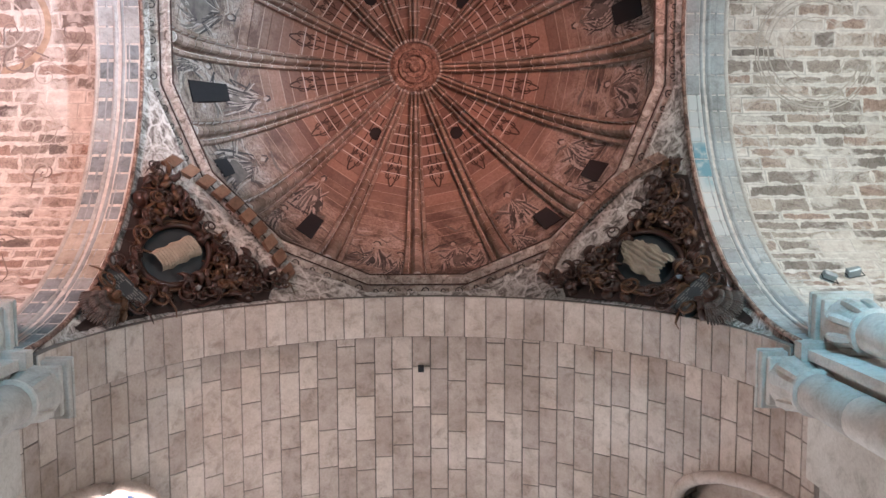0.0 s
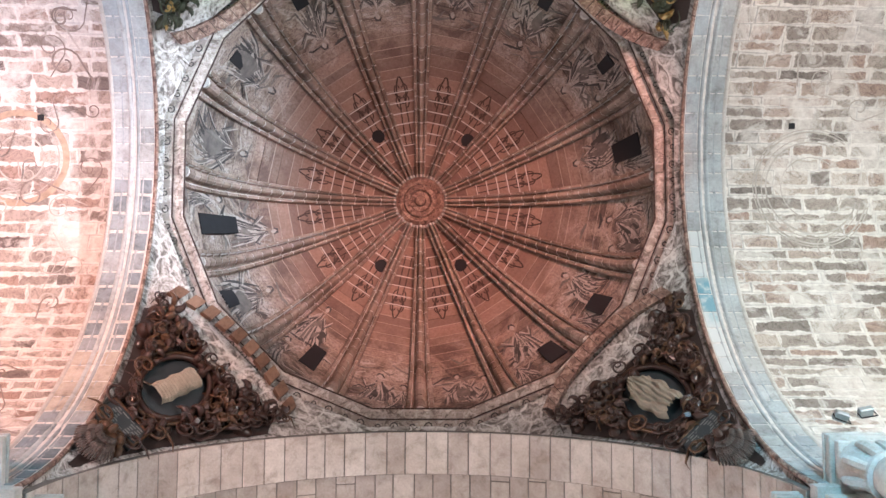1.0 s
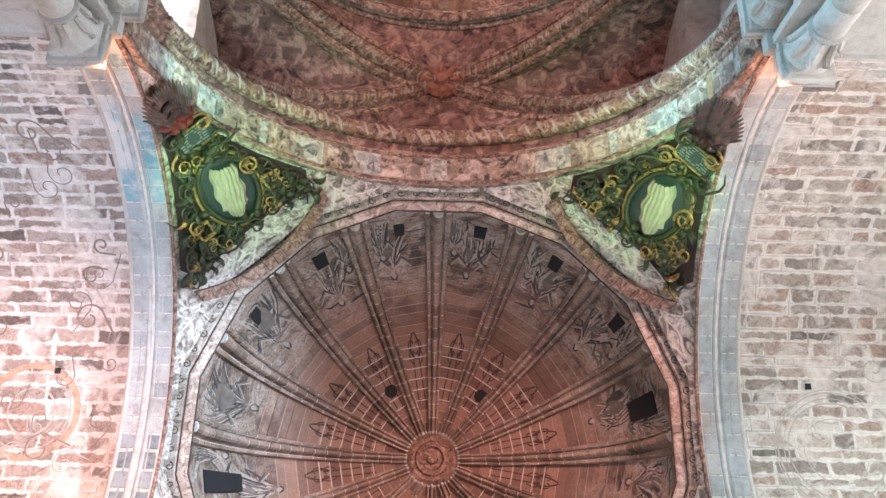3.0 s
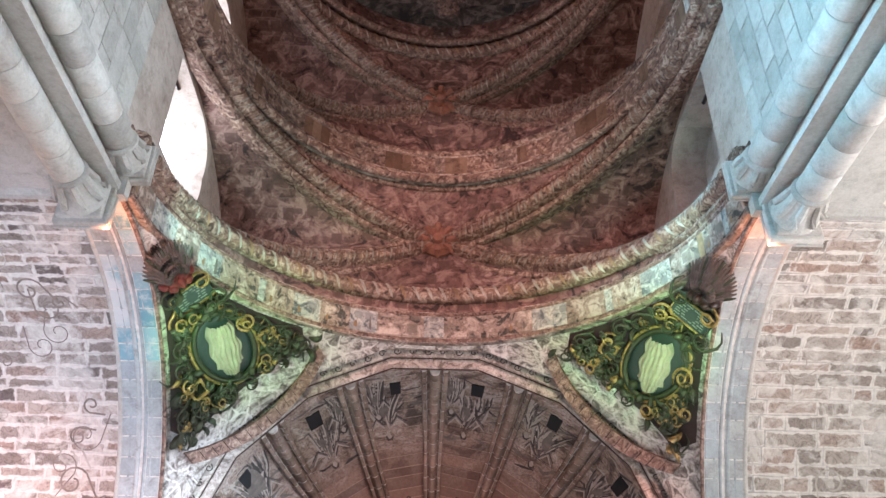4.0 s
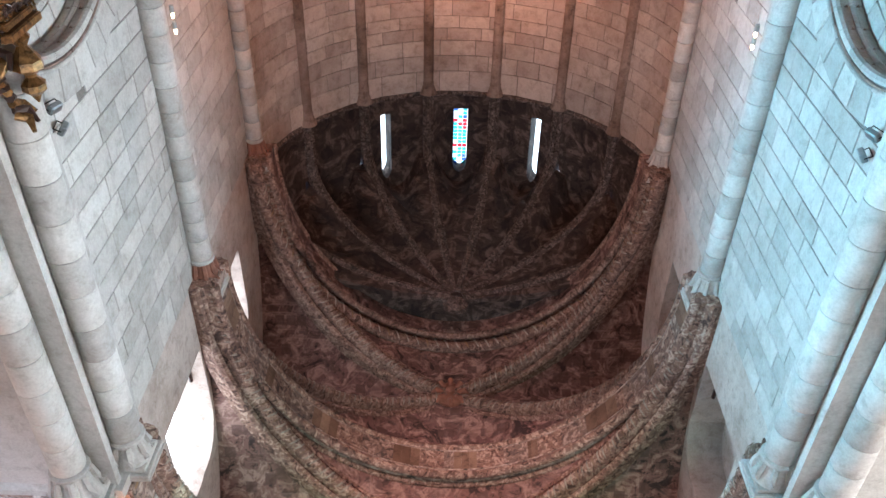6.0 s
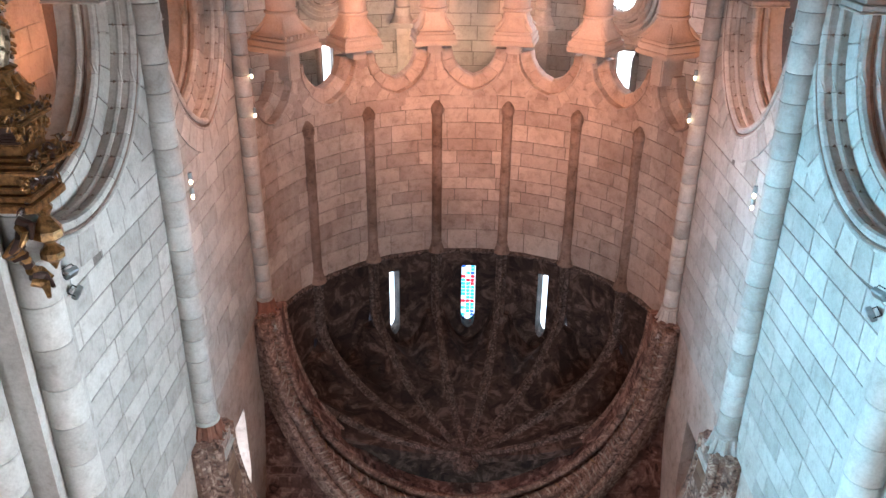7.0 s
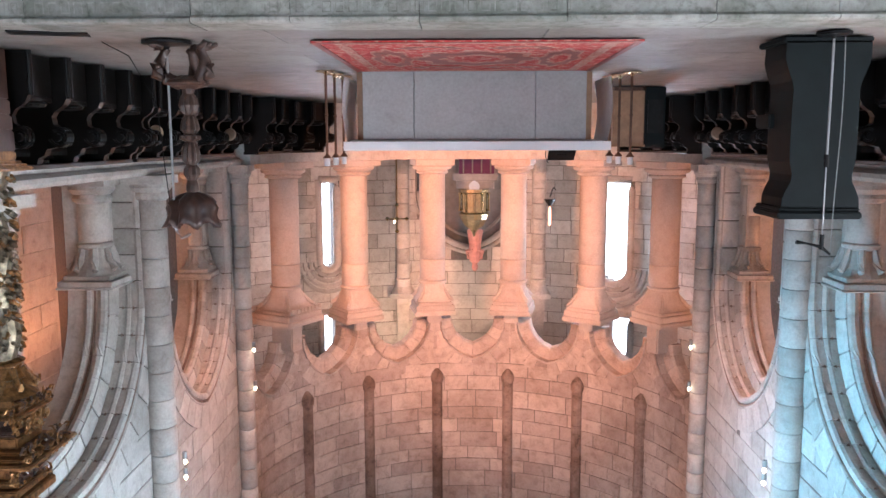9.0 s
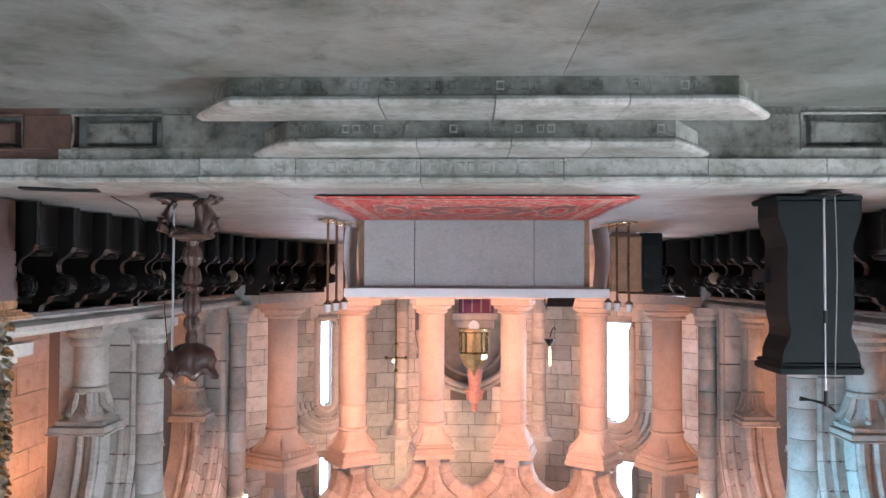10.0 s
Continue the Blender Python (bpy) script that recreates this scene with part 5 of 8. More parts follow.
amb = named(shell("wall_ambulatory", lambda u, v: amb_pt(u, v), span(-R_AM * 1.57, R_AM * 1.57, 300), span(0.3, 8.2, 90), 0.6, MORTAR, skip=amb_hole, smooth=False, flip=True), "curved outer wall of the ambulatory with windows", "wall")
for deg, hw, z0, z1 in AM_WIN:
    m = radians(deg) * R_AM
    bd = mesh("backdrop_ambulatory", [amb_pt(m - 1, z0 - 0.4, 0.75), amb_pt(m + 1, z0 - 0.4, 0.75), amb_pt(m + 1, z1 + 0.3, 0.75), amb_pt(m - 1, z1 + 0.3, 0.75)], [(0, 1, 2, 3)], SKYGLOW)
    named(bd, "bright sky behind an ambulatory window", "sky")
    bm = bmesh.new()
    for grow in (0.16, 0.32, 0.48, 0.64) if z0 < 4 else ():
        tube(bm, [amb_pt(m + q * (hw + grow) / hw, z + oz * grow, -0.02) for q, z, oq, oz in arch_path(hw, z1 - hw, hw, 10)], 0.07, 6)
    part("window_moulding", bm, STONE, amb)
    bm = bmesh.new()
    rim = [(-hw, z0), (-hw, z0 + 0.3)] + [(q, z) for q, z, oq, oz in arch_path(hw, z1 - hw, hw, 12)] + [(hw, z0 + 0.3), (hw, z0), (-hw, z0)]
    tube(bm, [amb_pt(m + q, z, 0.03) for q, z in rim], 0.12, 8)
    part("window_surround", bm, STONE, amb, smooth=True)
    bm = bmesh.new()
    for i in range(int((z1 - z0) / 0.4) if z0 < 4 else 1):
        tube(bm, [amb_pt(m - hw, z0 + 0.4 * i, 0.35), amb_pt(m + hw, z0 + 0.4 * i, 0.35)], 0.008, 4)
    part("glazing_bar", bm, IRON, amb)
for deg in (-13.9, 14.4):
    # half-round wall shafts beside the niche
    c = amb_pt(radians(deg) * R_AM, 0, -0.06)
    bm = bmesh.new()
    for za, zb in zip(span(1.9, 5.5, 8), span(1.9, 5.5, 8)[1:]):
        lathe(bm, [(0.2, za + 0.006), (0.21, za + 0.016), (0.21, zb - 0.016), (0.2, zb - 0.006)], 16, at=(c.x, c.y, 0))
    part("wall_shaft", bm, STONE, amb)
    bm = bmesh.new()
    lathe(bm, [(0.21, 5.5), (0.25, 5.53), (0.22, 5.58), (0.24, 5.75), (0.36, 5.95)], 16, at=(c.x, c.y, 0))
    box(bm, c.x - 0.36, c.x + 0.36, c.y - 0.3, c.y + 0.3, 5.95, 6.1)
    part("shaft_capital", bm, STONE, amb)
    bm = bmesh.new()
    box(bm, c.x - 0.18, c.x + 0.18, c.y - 0.1, c.y + 0.06, 6.1, 8.1)
    part("wall_strip", bm, STONE, amb)
aisle_wall = {}
named(shell("vault_ambulatory", lambda u, r: (r * math.sin(radians(u)), Y_AP - r * math.cos(radians(u)), 8.1), span(-90, 90, 30), span(R_AP + 0.3, R_AM + 0.3, 2), 0.3, VAULT, flip=True), "plain stone ambulatory ceiling", "ceiling")
for s, side in ((-1, "north"), (1, "south")):
    aisle_wall[s] = slab("wall_aisle_" + side, s * 8.4, s * 9.0, -16.2, -7.7, 0.3, 8.2, STONE, "pale ashlar wall of the choir aisle", "wall")
    slab("ceiling_aisle_" + side, s * 5.3, s * 9.0, -16.2, -7.7, 8.1, 8.4, VAULT, "plain stone aisle ceiling", "ceiling")
    slab("wall_aisle_end_" + side, s * 6.2, s * 9.0, -8.2, -7.7, 0.3, 8.2, STONE, "pale ashlar wall closing the choir aisle", "wall")
# niche behind the altar
niche = named(shell("niche", lambda u, v: (1.62 * math.sin(u), Y_AP - R_AM - 0.05 - 0.75 * math.cos(u), v), span(-1.57, 1.57, 24), span(0.9, 4.8, 12), 0.15, NICHE, flip=True), "round-headed grey stone niche", "niche")
bm = bmesh.new()
for grow, rad in ((0.0, 0.09), (0.16, 0.06), (-0.3, 0.05)):
    tube(bm, [Vector((q + oq * grow, Y_AP - R_AM + 0.12 - (0.4 if grow < 0 else 0), z + oz * grow)) for q, z, oq, oz in arch_path(1.5, 2.9, 1.7, 16)], rad, 8)
part("niche_moulding", bm, STONE, niche)
slab("ceiling_niche", -1.7, 1.7, -25.6, -24.7, 4.7, 4.85, STONE, "stone head of the niche", "ceiling")

# ---- columns ----
def drum_mesh(name, r, h, material, n=18):
    bm = bmesh.new()
    lathe(bm, [(r - 0.012, 0.004), (r, 0.014), (r, h - 0.014), (r - 0.012, h - 0.004)], n)
    bmesh.ops.recalc_face_normals(bm, faces=bm.faces)
    me = bpy.data.meshes.new(name)
    bm.to_mesh(me)
    bm.free()
    me.materials.append(material)
    me.shade_smooth()
    return me


def column(x, y, z0, z1, r, cap, label, material=STONE, cap_material=None, drum=0.5, aba=None, base=True, group="", leaves=8, square=0.0):
    """A stone column of stacked drums with a base, a carved bell and a square abacus."""
    cap_material = cap_material or material
    aba = aba or r * 1.75
    col = thing("column", label, "column", group, (x, y, 0))
    if base:
        bm = bmesh.new()
        box(bm, -r * 1.5, r * 1.5, -r * 1.5, r * 1.5, z0, z0 + 0.12)
        lathe(bm, [(r * 1.42, z0 + 0.12), (r * 1.48, z0 + 0.17), (r * 1.3, z0 + 0.22), (r * 1.12, z0 + 0.24), (r * 1.25, z0 + 0.29), (r * 1.2, z0 + 0.33), (r, z0 + 0.36)], 18)
        part("base", bm, material, col)
        z0 += 0.35
    top = z1 - cap
    n = max(1, round((top - z0) / drum))
    h = (top - z0) / n
    me = drum_mesh("drum", r, h, material)
    for k in range(n):
        ob = new("drum", me)
        ob.parent = col
        ob.location = (0, 0, z0 + k * h)
        ob.rotation_euler = (0, 0, 0.7 * k)
    bm = bmesh.new()
    lathe(bm, [(r, top), (r * 1.16, top + 0.02), (r * 1.18, top + 0.06), (r * 1.02, top + 0.09)], 18)
    part("necking", bm, material, col)
    bm = bmesh.new()
    b0, b1 = top + 0.08, z1 - cap * 0.28
    lathe(bm, [(r * 1.0, b0), (r * 1.05, b0 + 0.3 * (b1 - b0)), (r * 1.25, b0 + 0.7 * (b1 - b0)), (aba * 1.02, b1)], 16)
    for k in range(leaves):
        a = 2 * math.pi * (k + 0.5) / leaves
        o = Vector((math.cos(a), math.sin(a), 0))
        tube(bm, [o * r * 1.0 + UP * b0, o * r * 1.22 + UP * (b0 + 0.45 * (b1 - b0)), o * aba * 1.0 + UP * (b0 + 0.78 * (b1 - b0)), o * aba * 1.12 + UP * (b0 + 0.68 * (b1 - b0))], r * 0.26, 6, [0.8, 1.0, 0.8, 0.35])
    part("capital", bm, cap_material, col, smooth=False)
    bm = bmesh.new()
    for q, za, zb in ((0.94, b1 - 0.01, b1 + cap * 0.1), (1.12, b1 + cap * 0.1, z1 - cap * 0.05), (1.18, z1 - cap * 0.05, z1)):
        box(bm, -aba * q, aba * q, -aba * q, aba * q, za, zb)
    bmesh.ops.bevel(bm, geom=bm.edges[:], offset=0.012, segments=1, affect="EDGES")
    part("abacus", bm, material, col)
    return col


for s in (-1, 1):
    column(s * 4.48, -7.46, Z_LEDGE, Z_SPRING - 0.06, 0.22, 0.62, "tall engaged column of the crossing arch, pale granite", drum=0.5, aba=0.29, group="crossing columns")
    column(s * 4.9, -6.72, 0, Z_SPRING - 0.1, 0.22, 0.8, "tall engaged column beside the transept, pale granite", drum=0.5, aba=0.33, group="crossing columns")
    column(s * 4.42, 2.42, 0, Z_SPRING + 0.2, 0.24, 0.8, "tall engaged column under the western arch", drum=0.9, aba=0.31, group="crossing columns", leaves=4)
    column(s * 5.0, 1.72, 0, Z_SPRING + 0.1, 0.24, 0.8, "tall engaged column under the transept arch", drum=0.9, aba=0.31, group="crossing columns")
    column(s * 4.6, Y_B2, Z_LEDGE, 11.35, 0.2, 0.75, "slender wall column of the choir with a rusty carved capital", cap_material=TERRA if s < 0 else STONE, drum=0.42, aba=0.3, group="choir wall columns")
    column(s * 4.58, Y_AP + 0.1, Z_LEDGE, 11.3, 0.17, 0.7, "slender wall column at the apse", cap_material=TERRA if s < 0 else STONE, drum=0.42, aba=0.27, group="choir wall columns")
    for (mid, hw, spring, rise) in (BAY1, BAY2):
        for e in (-1, 1):
            column(s * (WALL_X + 0.5), mid + e * (hw - 0.28), Z_LEDGE, spring + 0.02, 0.21 if hw > 2 else 0.18, 0.62, "short column with a leafy capital under a choir arch", drum=0.5, aba=0.34 if hw > 2 else 0.3, group="choir arch columns")
def arcade_column(x, y, z0, z1, turn, impost, toothed):
    """A plain round shaft with a moulded base and a bell that widens from round to square."""
    col = thing("column", "round arcade column of the apse in smooth stone", "column", "apse arcade columns", (x, y, 0))
    col.rotation_euler = (0, 0, turn)
    r = 0.33
    bm = bmesh.new()
    box(bm, -0.5, 0.5, -0.5, 0.5, z0, z0 + 0.16)
    bmesh.ops.bevel(bm, geom=bm.edges[:], offset=0.02, segments=1, affect="EDGES")
    lathe(bm, [(0.49, z0 + 0.16), (0.51, z0 + 0.2), (0.49, z0 + 0.25), (0.42, z0 + 0.27), (0.39, z0 + 0.3), (0.42, z0 + 0.33), (0.41, z0 + 0.36), (r, z0 + 0.39)], 22)
    part("base", bm, COLM, col)
    top = z1 - 0.88
    mid = z0 + 0.38 + (top - z0 - 0.38) * 0.8
    for a, b in ((z0 + 0.38, mid), (mid, top)):
        ob = new("drum", drum_mesh("drum", r, b - a, COLM, 26))
        ob.parent = col
        ob.location = (0, 0, a)
    bm = bmesh.new()
    lathe(bm, [(r, top), (r + 0.035, top + 0.015), (r + 0.045, top + 0.04), (r + 0.035, top + 0.065), (r, top + 0.08)], 24)
    part("necking", bm, COLM, col)
    bm = bmesh.new()
    rows = []
    for q in span(0, 1, 8):
        half, power = 0.325 + 0.04 * q + 0.1 * q ** 4, 2 + 9 * q ** 2
        ring = []
        for t in span(0, 2 * math.pi, 40)[:-1]:
            c, n = math.cos(t), math.sin(t)
            k = half / (abs(c) ** power + abs(n) ** power) ** (1 / power)
            k *= 1 + 0.03 * math.cos(16 * t) * math.sin(math.pi * q)
            ring.append(bm.verts.new((k * c, k * n, top + 0.07 + 0.46 * q)))
        rows.append(ring)
    for p, q in zip(rows, rows[1:]):
        for i in range(40):
            bm.faces.new((p[i], p[(i + 1) % 40], q[(i + 1) % 40], q[i]))
    bell = part("capital", bm, COLM, col, smooth=True)
    for k in range(4):
        a = math.pi / 4 + k * math.pi / 2
        o = Vector((math.cos(a), math.sin(a), 0))
        bm = bmesh.new()
        tube(bm, [o * 0.33 + UP * (top + 0.12), o * 0.4 + UP * (top + 0.28), o * 0.52 + UP * (top + 0.42), o * 0.64 + UP * (top + 0.48), o * 0.6 + UP * (top + 0.41)], 0.05, 6, [0.5, 1, 1.1, 0.9, 0.5])
        part("corner_leaf", bm, COLM, bell)
    bm = bmesh.new()
    wide = 0.58 if toothed else 0.5
    for q, za, zb in ((0.8, top + 0.5, top + 0.55), (0.9, top + 0.55, top + 0.62), (1.0, top + 0.62, top + 0.76), (1.06, top + 0.76, z1)):
        box(bm, -wide * q, wide * q, -wide * q, wide * q, za, zb)
    bmesh.ops.bevel(bm, geom=bm.edges[:], offset=0.018, segments=2, affect="EDGES")
    slab_part = part("abacus", bm, COLM, col)
    if toothed:
        for k in range(9):
            for e in (-1, 1):
                bm = bmesh.new()
                q = -0.5 + 0.125 * k
                box(bm, q - 0.035, q + 0.035, e * 0.56 - 0.03, e * 0.56 + 0.03, top + 0.48, top + 0.57)
                part("tooth", bm, COLM, slab_part)
    if impost > z1:
        bm = bmesh.new()
        box(bm, -0.19, 0.19, -0.34, 0.3, z1 - 0.01, impost)
        bmesh.ops.bevel(bm, geom=bm.edges[:], offset=0.03, segments=2, affect="EDGES")
        part("impost", bm, COLM, col)
    return col


for k in range(-2, 4):
    a = radians((k - 0.5) * 24.25)
    far = k in (-2, 3)
    arcade_column(X_AP + 5.0 * math.sin(a), Y_AP - 5.0 * math.cos(a), Z_LEDGE, 5.58 if far else 5.86, a, 6.25 if far else 6.1, k == -2)

# ---- steps and podium front ----
STEP_H = 0.182
NOSE = [(0.0, 0.0), (0.03, 0.004), (0.052, 0.018), (0.06, 0.036), (0.05, 0.054), (0.024, 0.066)]


def tread_stone(points, yb, z, parent):
    """One stone of a tread: its rounded nosing follows the points (x, y, outward x, outward y)."""
    bm = bmesh.new()
    rows = []
    for x, y, ox, oy in points:
        row = [bm.verts.new((x + ox * d, y + oy * d, z + h)) for d, h in NOSE]
        row.append(bm.verts.new((x, min(yb, y), z + 0.066)))
        row.append(bm.verts.new((x, min(yb, y), z)))
        rows.append(row)
    n = len(rows[0])
    for p, q in zip(rows, rows[1:]):
        for k in range(n):
            bm.faces.new((p[k], q[k], q[(k + 1) % n], p[(k + 1) % n]))
    bm.faces.new(rows[0]), bm.faces.new(rows[-1][::-1])
    return part("tread_stone", bm, TREADM, parent)


for i, (yf, yb, hw, cut_at) in enumerate(((-5.17, -5.64, 1.54, (-0.62, 0.08, 0.88)), (-5.62, -6.1, 1.28, (-0.42, 0.2, 0.72)))):
    z0, z1 = i * STEP_H, (i + 1) * STEP_H
    step = named(new("step"), "worn carved stone step with a rounded edge", "step")
    e = 0.3
    bm = bmesh.new()
    vs = [bm.verts.new(p) for z in (z0, z1 - 0.064) for p in ((-hw, yf, z), (hw, yf, z), (hw + e, yb - 0.02, z), (-hw - e, yb - 0.02, z))]
    for f in ((0, 1, 5, 4), (1, 2, 6, 5), (2, 3, 7, 6), (3, 0, 4, 7), (4, 5, 6, 7)):
        bm.faces.new([vs[j] for j in f])
    part("riser", bm, STEPM, step)
    cuts = [-hw, *cut_at, hw]
    for k, (a, b) in enumerate(zip(cuts, cuts[1:])):
        pts = [(a + 0.003, yf, 0, 1), (0.5 * (a + b), yf + 0.006 * math.sin(k + i), 0, 1), (b - 0.003, yf, 0, 1)]
        if k == 0:
            pts = [(-hw - e, yb, -0.85, 0.5), (-hw - 0.03, yf - 0.06, -0.6, 0.8)] + [(-hw + 0.03, yf, -0.2, 1)] + pts[1:]
        if k == len(cuts) - 2:
            pts = pts[:-1] + [(hw - 0.03, yf, 0.2, 1), (hw + 0.03, yf - 0.06, 0.6, 0.8), (hw + e, yb, 0.85, 0.5)]
        tread_stone(pts, yb, z1 - 0.066, step)
    # rows of worn carved squares, each a small raised rim
    rng = random.Random(i + 4)
    n = 40 if i == 0 else 34
    for j in range(n):
        x = -hw + 0.1 + j * (2 * hw - 0.2) / (n - 1)
        if rng.random() < (0.82 if x < 0.5 else 0.25):
            bm = bmesh.new()
            w = rng.uniform(0.02, 0.027)
            deep = rng.choice((0.008, 0.012, 0.016))
            for p in ((-w, w, 0.03, 0.038), (-w, w, 0.075, 0.084), (-w, -w + 0.008, 0.038, 0.075), (w - 0.008, w, 0.038, 0.075)):
                box(bm, x + p[0], x + p[1], yf - 0.002, yf + deep, z0 + p[2], z0 + p[3])
            part("carved_square", bm, CARVEDSTONE if rng.random() < 0.22 else STEPM, step)
front = named(new("podium_front"), "carved stone front of the sanctuary podium with recessed panels", "podium front")
bm = bmesh.new()
box(bm, -9.2, 9.2, -6.4, Y_POD - 0.1, 0, PODIUM - 0.17)
part("plinth", bm, STEPM, front)
fields = [(-4.9, -4.25), (-4.0, -3.32), (-2.96, -2.3), (2.28, 2.96), (3.32, 4.0), (4.25, 4.9)]
for nm, za, zb in (("bottom_rail", 0, 0.045), ("top_rail", 0.3, PODIUM - 0.17)):
    for xa, xb, m in ((-9.2, -3.06, BROWNSTONE), (-3.06, 9.2, STEPM)):
        bm = bmesh.new()
        box(bm, xa, xb, Y_POD - 0.11, Y_POD, za, zb)
        part(nm, bm, m, front)
stops = [-9.2] + [x for f in fields for x in f] + [9.2]
for a, b in zip(stops[::2], stops[1::2]):
    bm = bmesh.new()
    box(bm, a, b, Y_POD - 0.11, Y_POD + 0.004, 0.045, 0.3)
    bmesh.ops.bevel(bm, geom=bm.edges[:], offset=0.008, segments=1, affect="EDGES")
    part("pilaster", bm, BROWNSTONE if b < -2.9 else STEPM, front)
for a, b in fields:
    bm = bmesh.new()
    vs = []
    for inset, y in ((0.075, Y_POD - 0.11), (0.085, Y_POD - 0.035), (0.115, Y_POD - 0.025)):
        vs.append([bm.verts.new(p) for p in ((a + inset, y, 0.045 + inset * 0.6), (b - inset, y, 0.045 + inset * 0.6), (b - inset, y, 0.3 - inset * 0.6), (a + inset, y, 0.3 - inset * 0.6))])
    for p, q in zip(vs, vs[1:]):
        for k in range(4):
            bm.faces.new((p[k], p[(k + 1) % 4], q[(k + 1) % 4], q[k]))
    bm.faces.new(vs[-1])
    part("panel", bm, BROWNSTONE if b < -3 else STEPM, front)
    bm = bmesh.new()
    tube(bm, [Vector((x, Y_POD + 0.0, z)) for x, z in ((a, 0.045), (b, 0.045), (b, 0.3), (a, 0.3), (a, 0.045))], 0.016, 6)
    part("panel_moulding", bm, BROWNSTONE if b < -3 else STEPM, front)
rng = random.Random(9)
cuts = [-6.5, -5.4, -4.3, -3.2, -2.02, -1.32, -0.42, 0.6, 1.62, 2.45, 3.3, 4.3, 5.4, 6.5]
for a, b in zip(cuts, cuts[1:]):
    drop = rng.uniform(-0.003, 0.003)
    bm = bmesh.new()
    sweep(bm, [(Vector((x, Y_POD, PODIUM - 0.17 + drop)), Vector((0, 1, 0)), UP) for x in (a + 0.003, b - 0.003)], [(-0.36, 0), (0.02, 0), (0.02, 0.118), (0.035, 0.122), (0.05, 0.138), (0.046, 0.158), (0.02, 0.17), (-0.36, 0.172)])
    part("coping_stone", bm, TREADM, front)
for j in range(56):
    x = -4.1 + j * 0.092
    if x < 0.62 and rng.random() < 0.9:
        bm = bmesh.new()
        w, deep = 0.032, rng.choice((0.002, 0.005))
        for p in ((-w, -w + 0.007, 0.02, 0.1), (w - 0.007, w, 0.02, 0.1), (-w + 0.007, w - 0.007, 0.02, 0.03), (-w + 0.007, w - 0.007, 0.09, 0.1)):
            box(bm, x + p[0], x + p[1], Y_POD + 0.018, Y_POD + 0.02 + deep, PODIUM - 0.17 + p[2], PODIUM - 0.17 + p[3])
        part("carved_square", bm, CARVEDSTONE if x > -1.2 else TREADM, front)
# floor slabs
for nm, par, x0, x1, y0, y1, z, near, m in (("slab", floor, -7, 7, -5.1, 3.0, 0.0, (0, -4, 0), FLOORM), ("slab", podium, -4.6, 4.6, -16.0, -6.46, PODIUM - 0.03, (0, -7, 0), PODM)):
    lay(par, lambda u, v, z=z: (Vector((u, -v, z)), UP), x0, x1, -y1, -y0, (0.9, 1.3), (1.5, 2.6), m, near, gap=0.003, bevel=0.002, uneven=0.0015, name=nm, seed=91, limit=150)

# ---- altar ----
altar = thing("altar", "grey granite altar block with a white linen cloth", "altar")
for x0, x1 in ((-1.34, -0.72), (-0.72, 0.73), (0.73, 1.34)):
    bm = bmesh.new()
    box(bm, x0 + 0.003, x1 - 0.003, -11.05, -10.1, PODIUM, 1.36)
    bmesh.ops.bevel(bm, geom=bm.edges[:], offset=0.006, segments=1, affect="EDGES")
    part("front_slab", bm, GRANITE, altar)
for x0 in (-1.43, 1.345):
    bm = bmesh.new()
    box(bm, x0, x0 + 0.085, -11.0, -10.3, PODIUM, 1.36)
    part("side_panel", bm, PINE, altar)
bm = bmesh.new()
box(bm, -1.5, 1.56, -11.15, -10.02, 1.36, 1.46)
bmesh.ops.bevel(bm, geom=bm.edges[:], offset=0.02, segments=2, affect="EDGES")
part("table_slab", bm, GRANITE, altar)
cloth = thing("altar_cloth", "white linen cloth laid over the altar, hanging at both ends", "cloth")
bm = bmesh.new()
prof = [(-1.57, 1.44), (-1.55, 1.475), (-1.5, 1.485), (1.56, 1.485), (1.61, 1.475), (1.63, 1.44)]
rows = []
for y, dx in ((-10.0, 0.0), (-10.3, 0.02), (-10.7, -0.01), (-11.16, 0.0)):
    rows.append([bm.verts.new((x + (dx if abs(x) > 1.5 else 0), y, z)) for x, z in prof])
for p, q in zip(rows, rows[1:]):
    for i in range(len(prof) - 1):
        bm.faces.new((p[i], p[i + 1], q[i + 1], q[i]))
bmesh.ops.solidify(bm, geom=bm.faces[:], thickness=0.012)
part("linen", bm, WHITE, cloth)
bm = bmesh.new()
sweep(bm, [(Vector((x, -9.99, 1.38)), Vector((0, 1, 0)), UP) for x in (-1.56, 1.62)], [(0, 0), (0.012, 0), (0.012, 0.105), (0, 0.105)])
part("front_hem", bm, WHITE, cloth)
# pleated drops at both ends
for s in (-1, 1):
    rows = []
    bm = bmesh.new()
    for z in span(0.62, 1.47, 14):
        sway = -0.05 + 0.06 * math.sin((1.47 - z) * 3.4) + 0.02 * max(0, 0.95 - z)
        rows.append([bm.verts.new((s * (1.575 + sway + 0.028 * math.sin(9 * q + 2 * z) * (1.5 - z)) + 0.03, -9.99 - 0.1 * q, z)) for q in span(0, 10, 40)])
    for p, q in zip(rows, rows[1:]):
        for i in range(40):
            bm.faces.new((p[i], p[i + 1], q[i + 1], q[i]))
    bmesh.ops.solidify(bm, geom=bm.faces[:], thickness=0.03)
    part("side_drop", bm, WHITE, cloth, smooth=True)

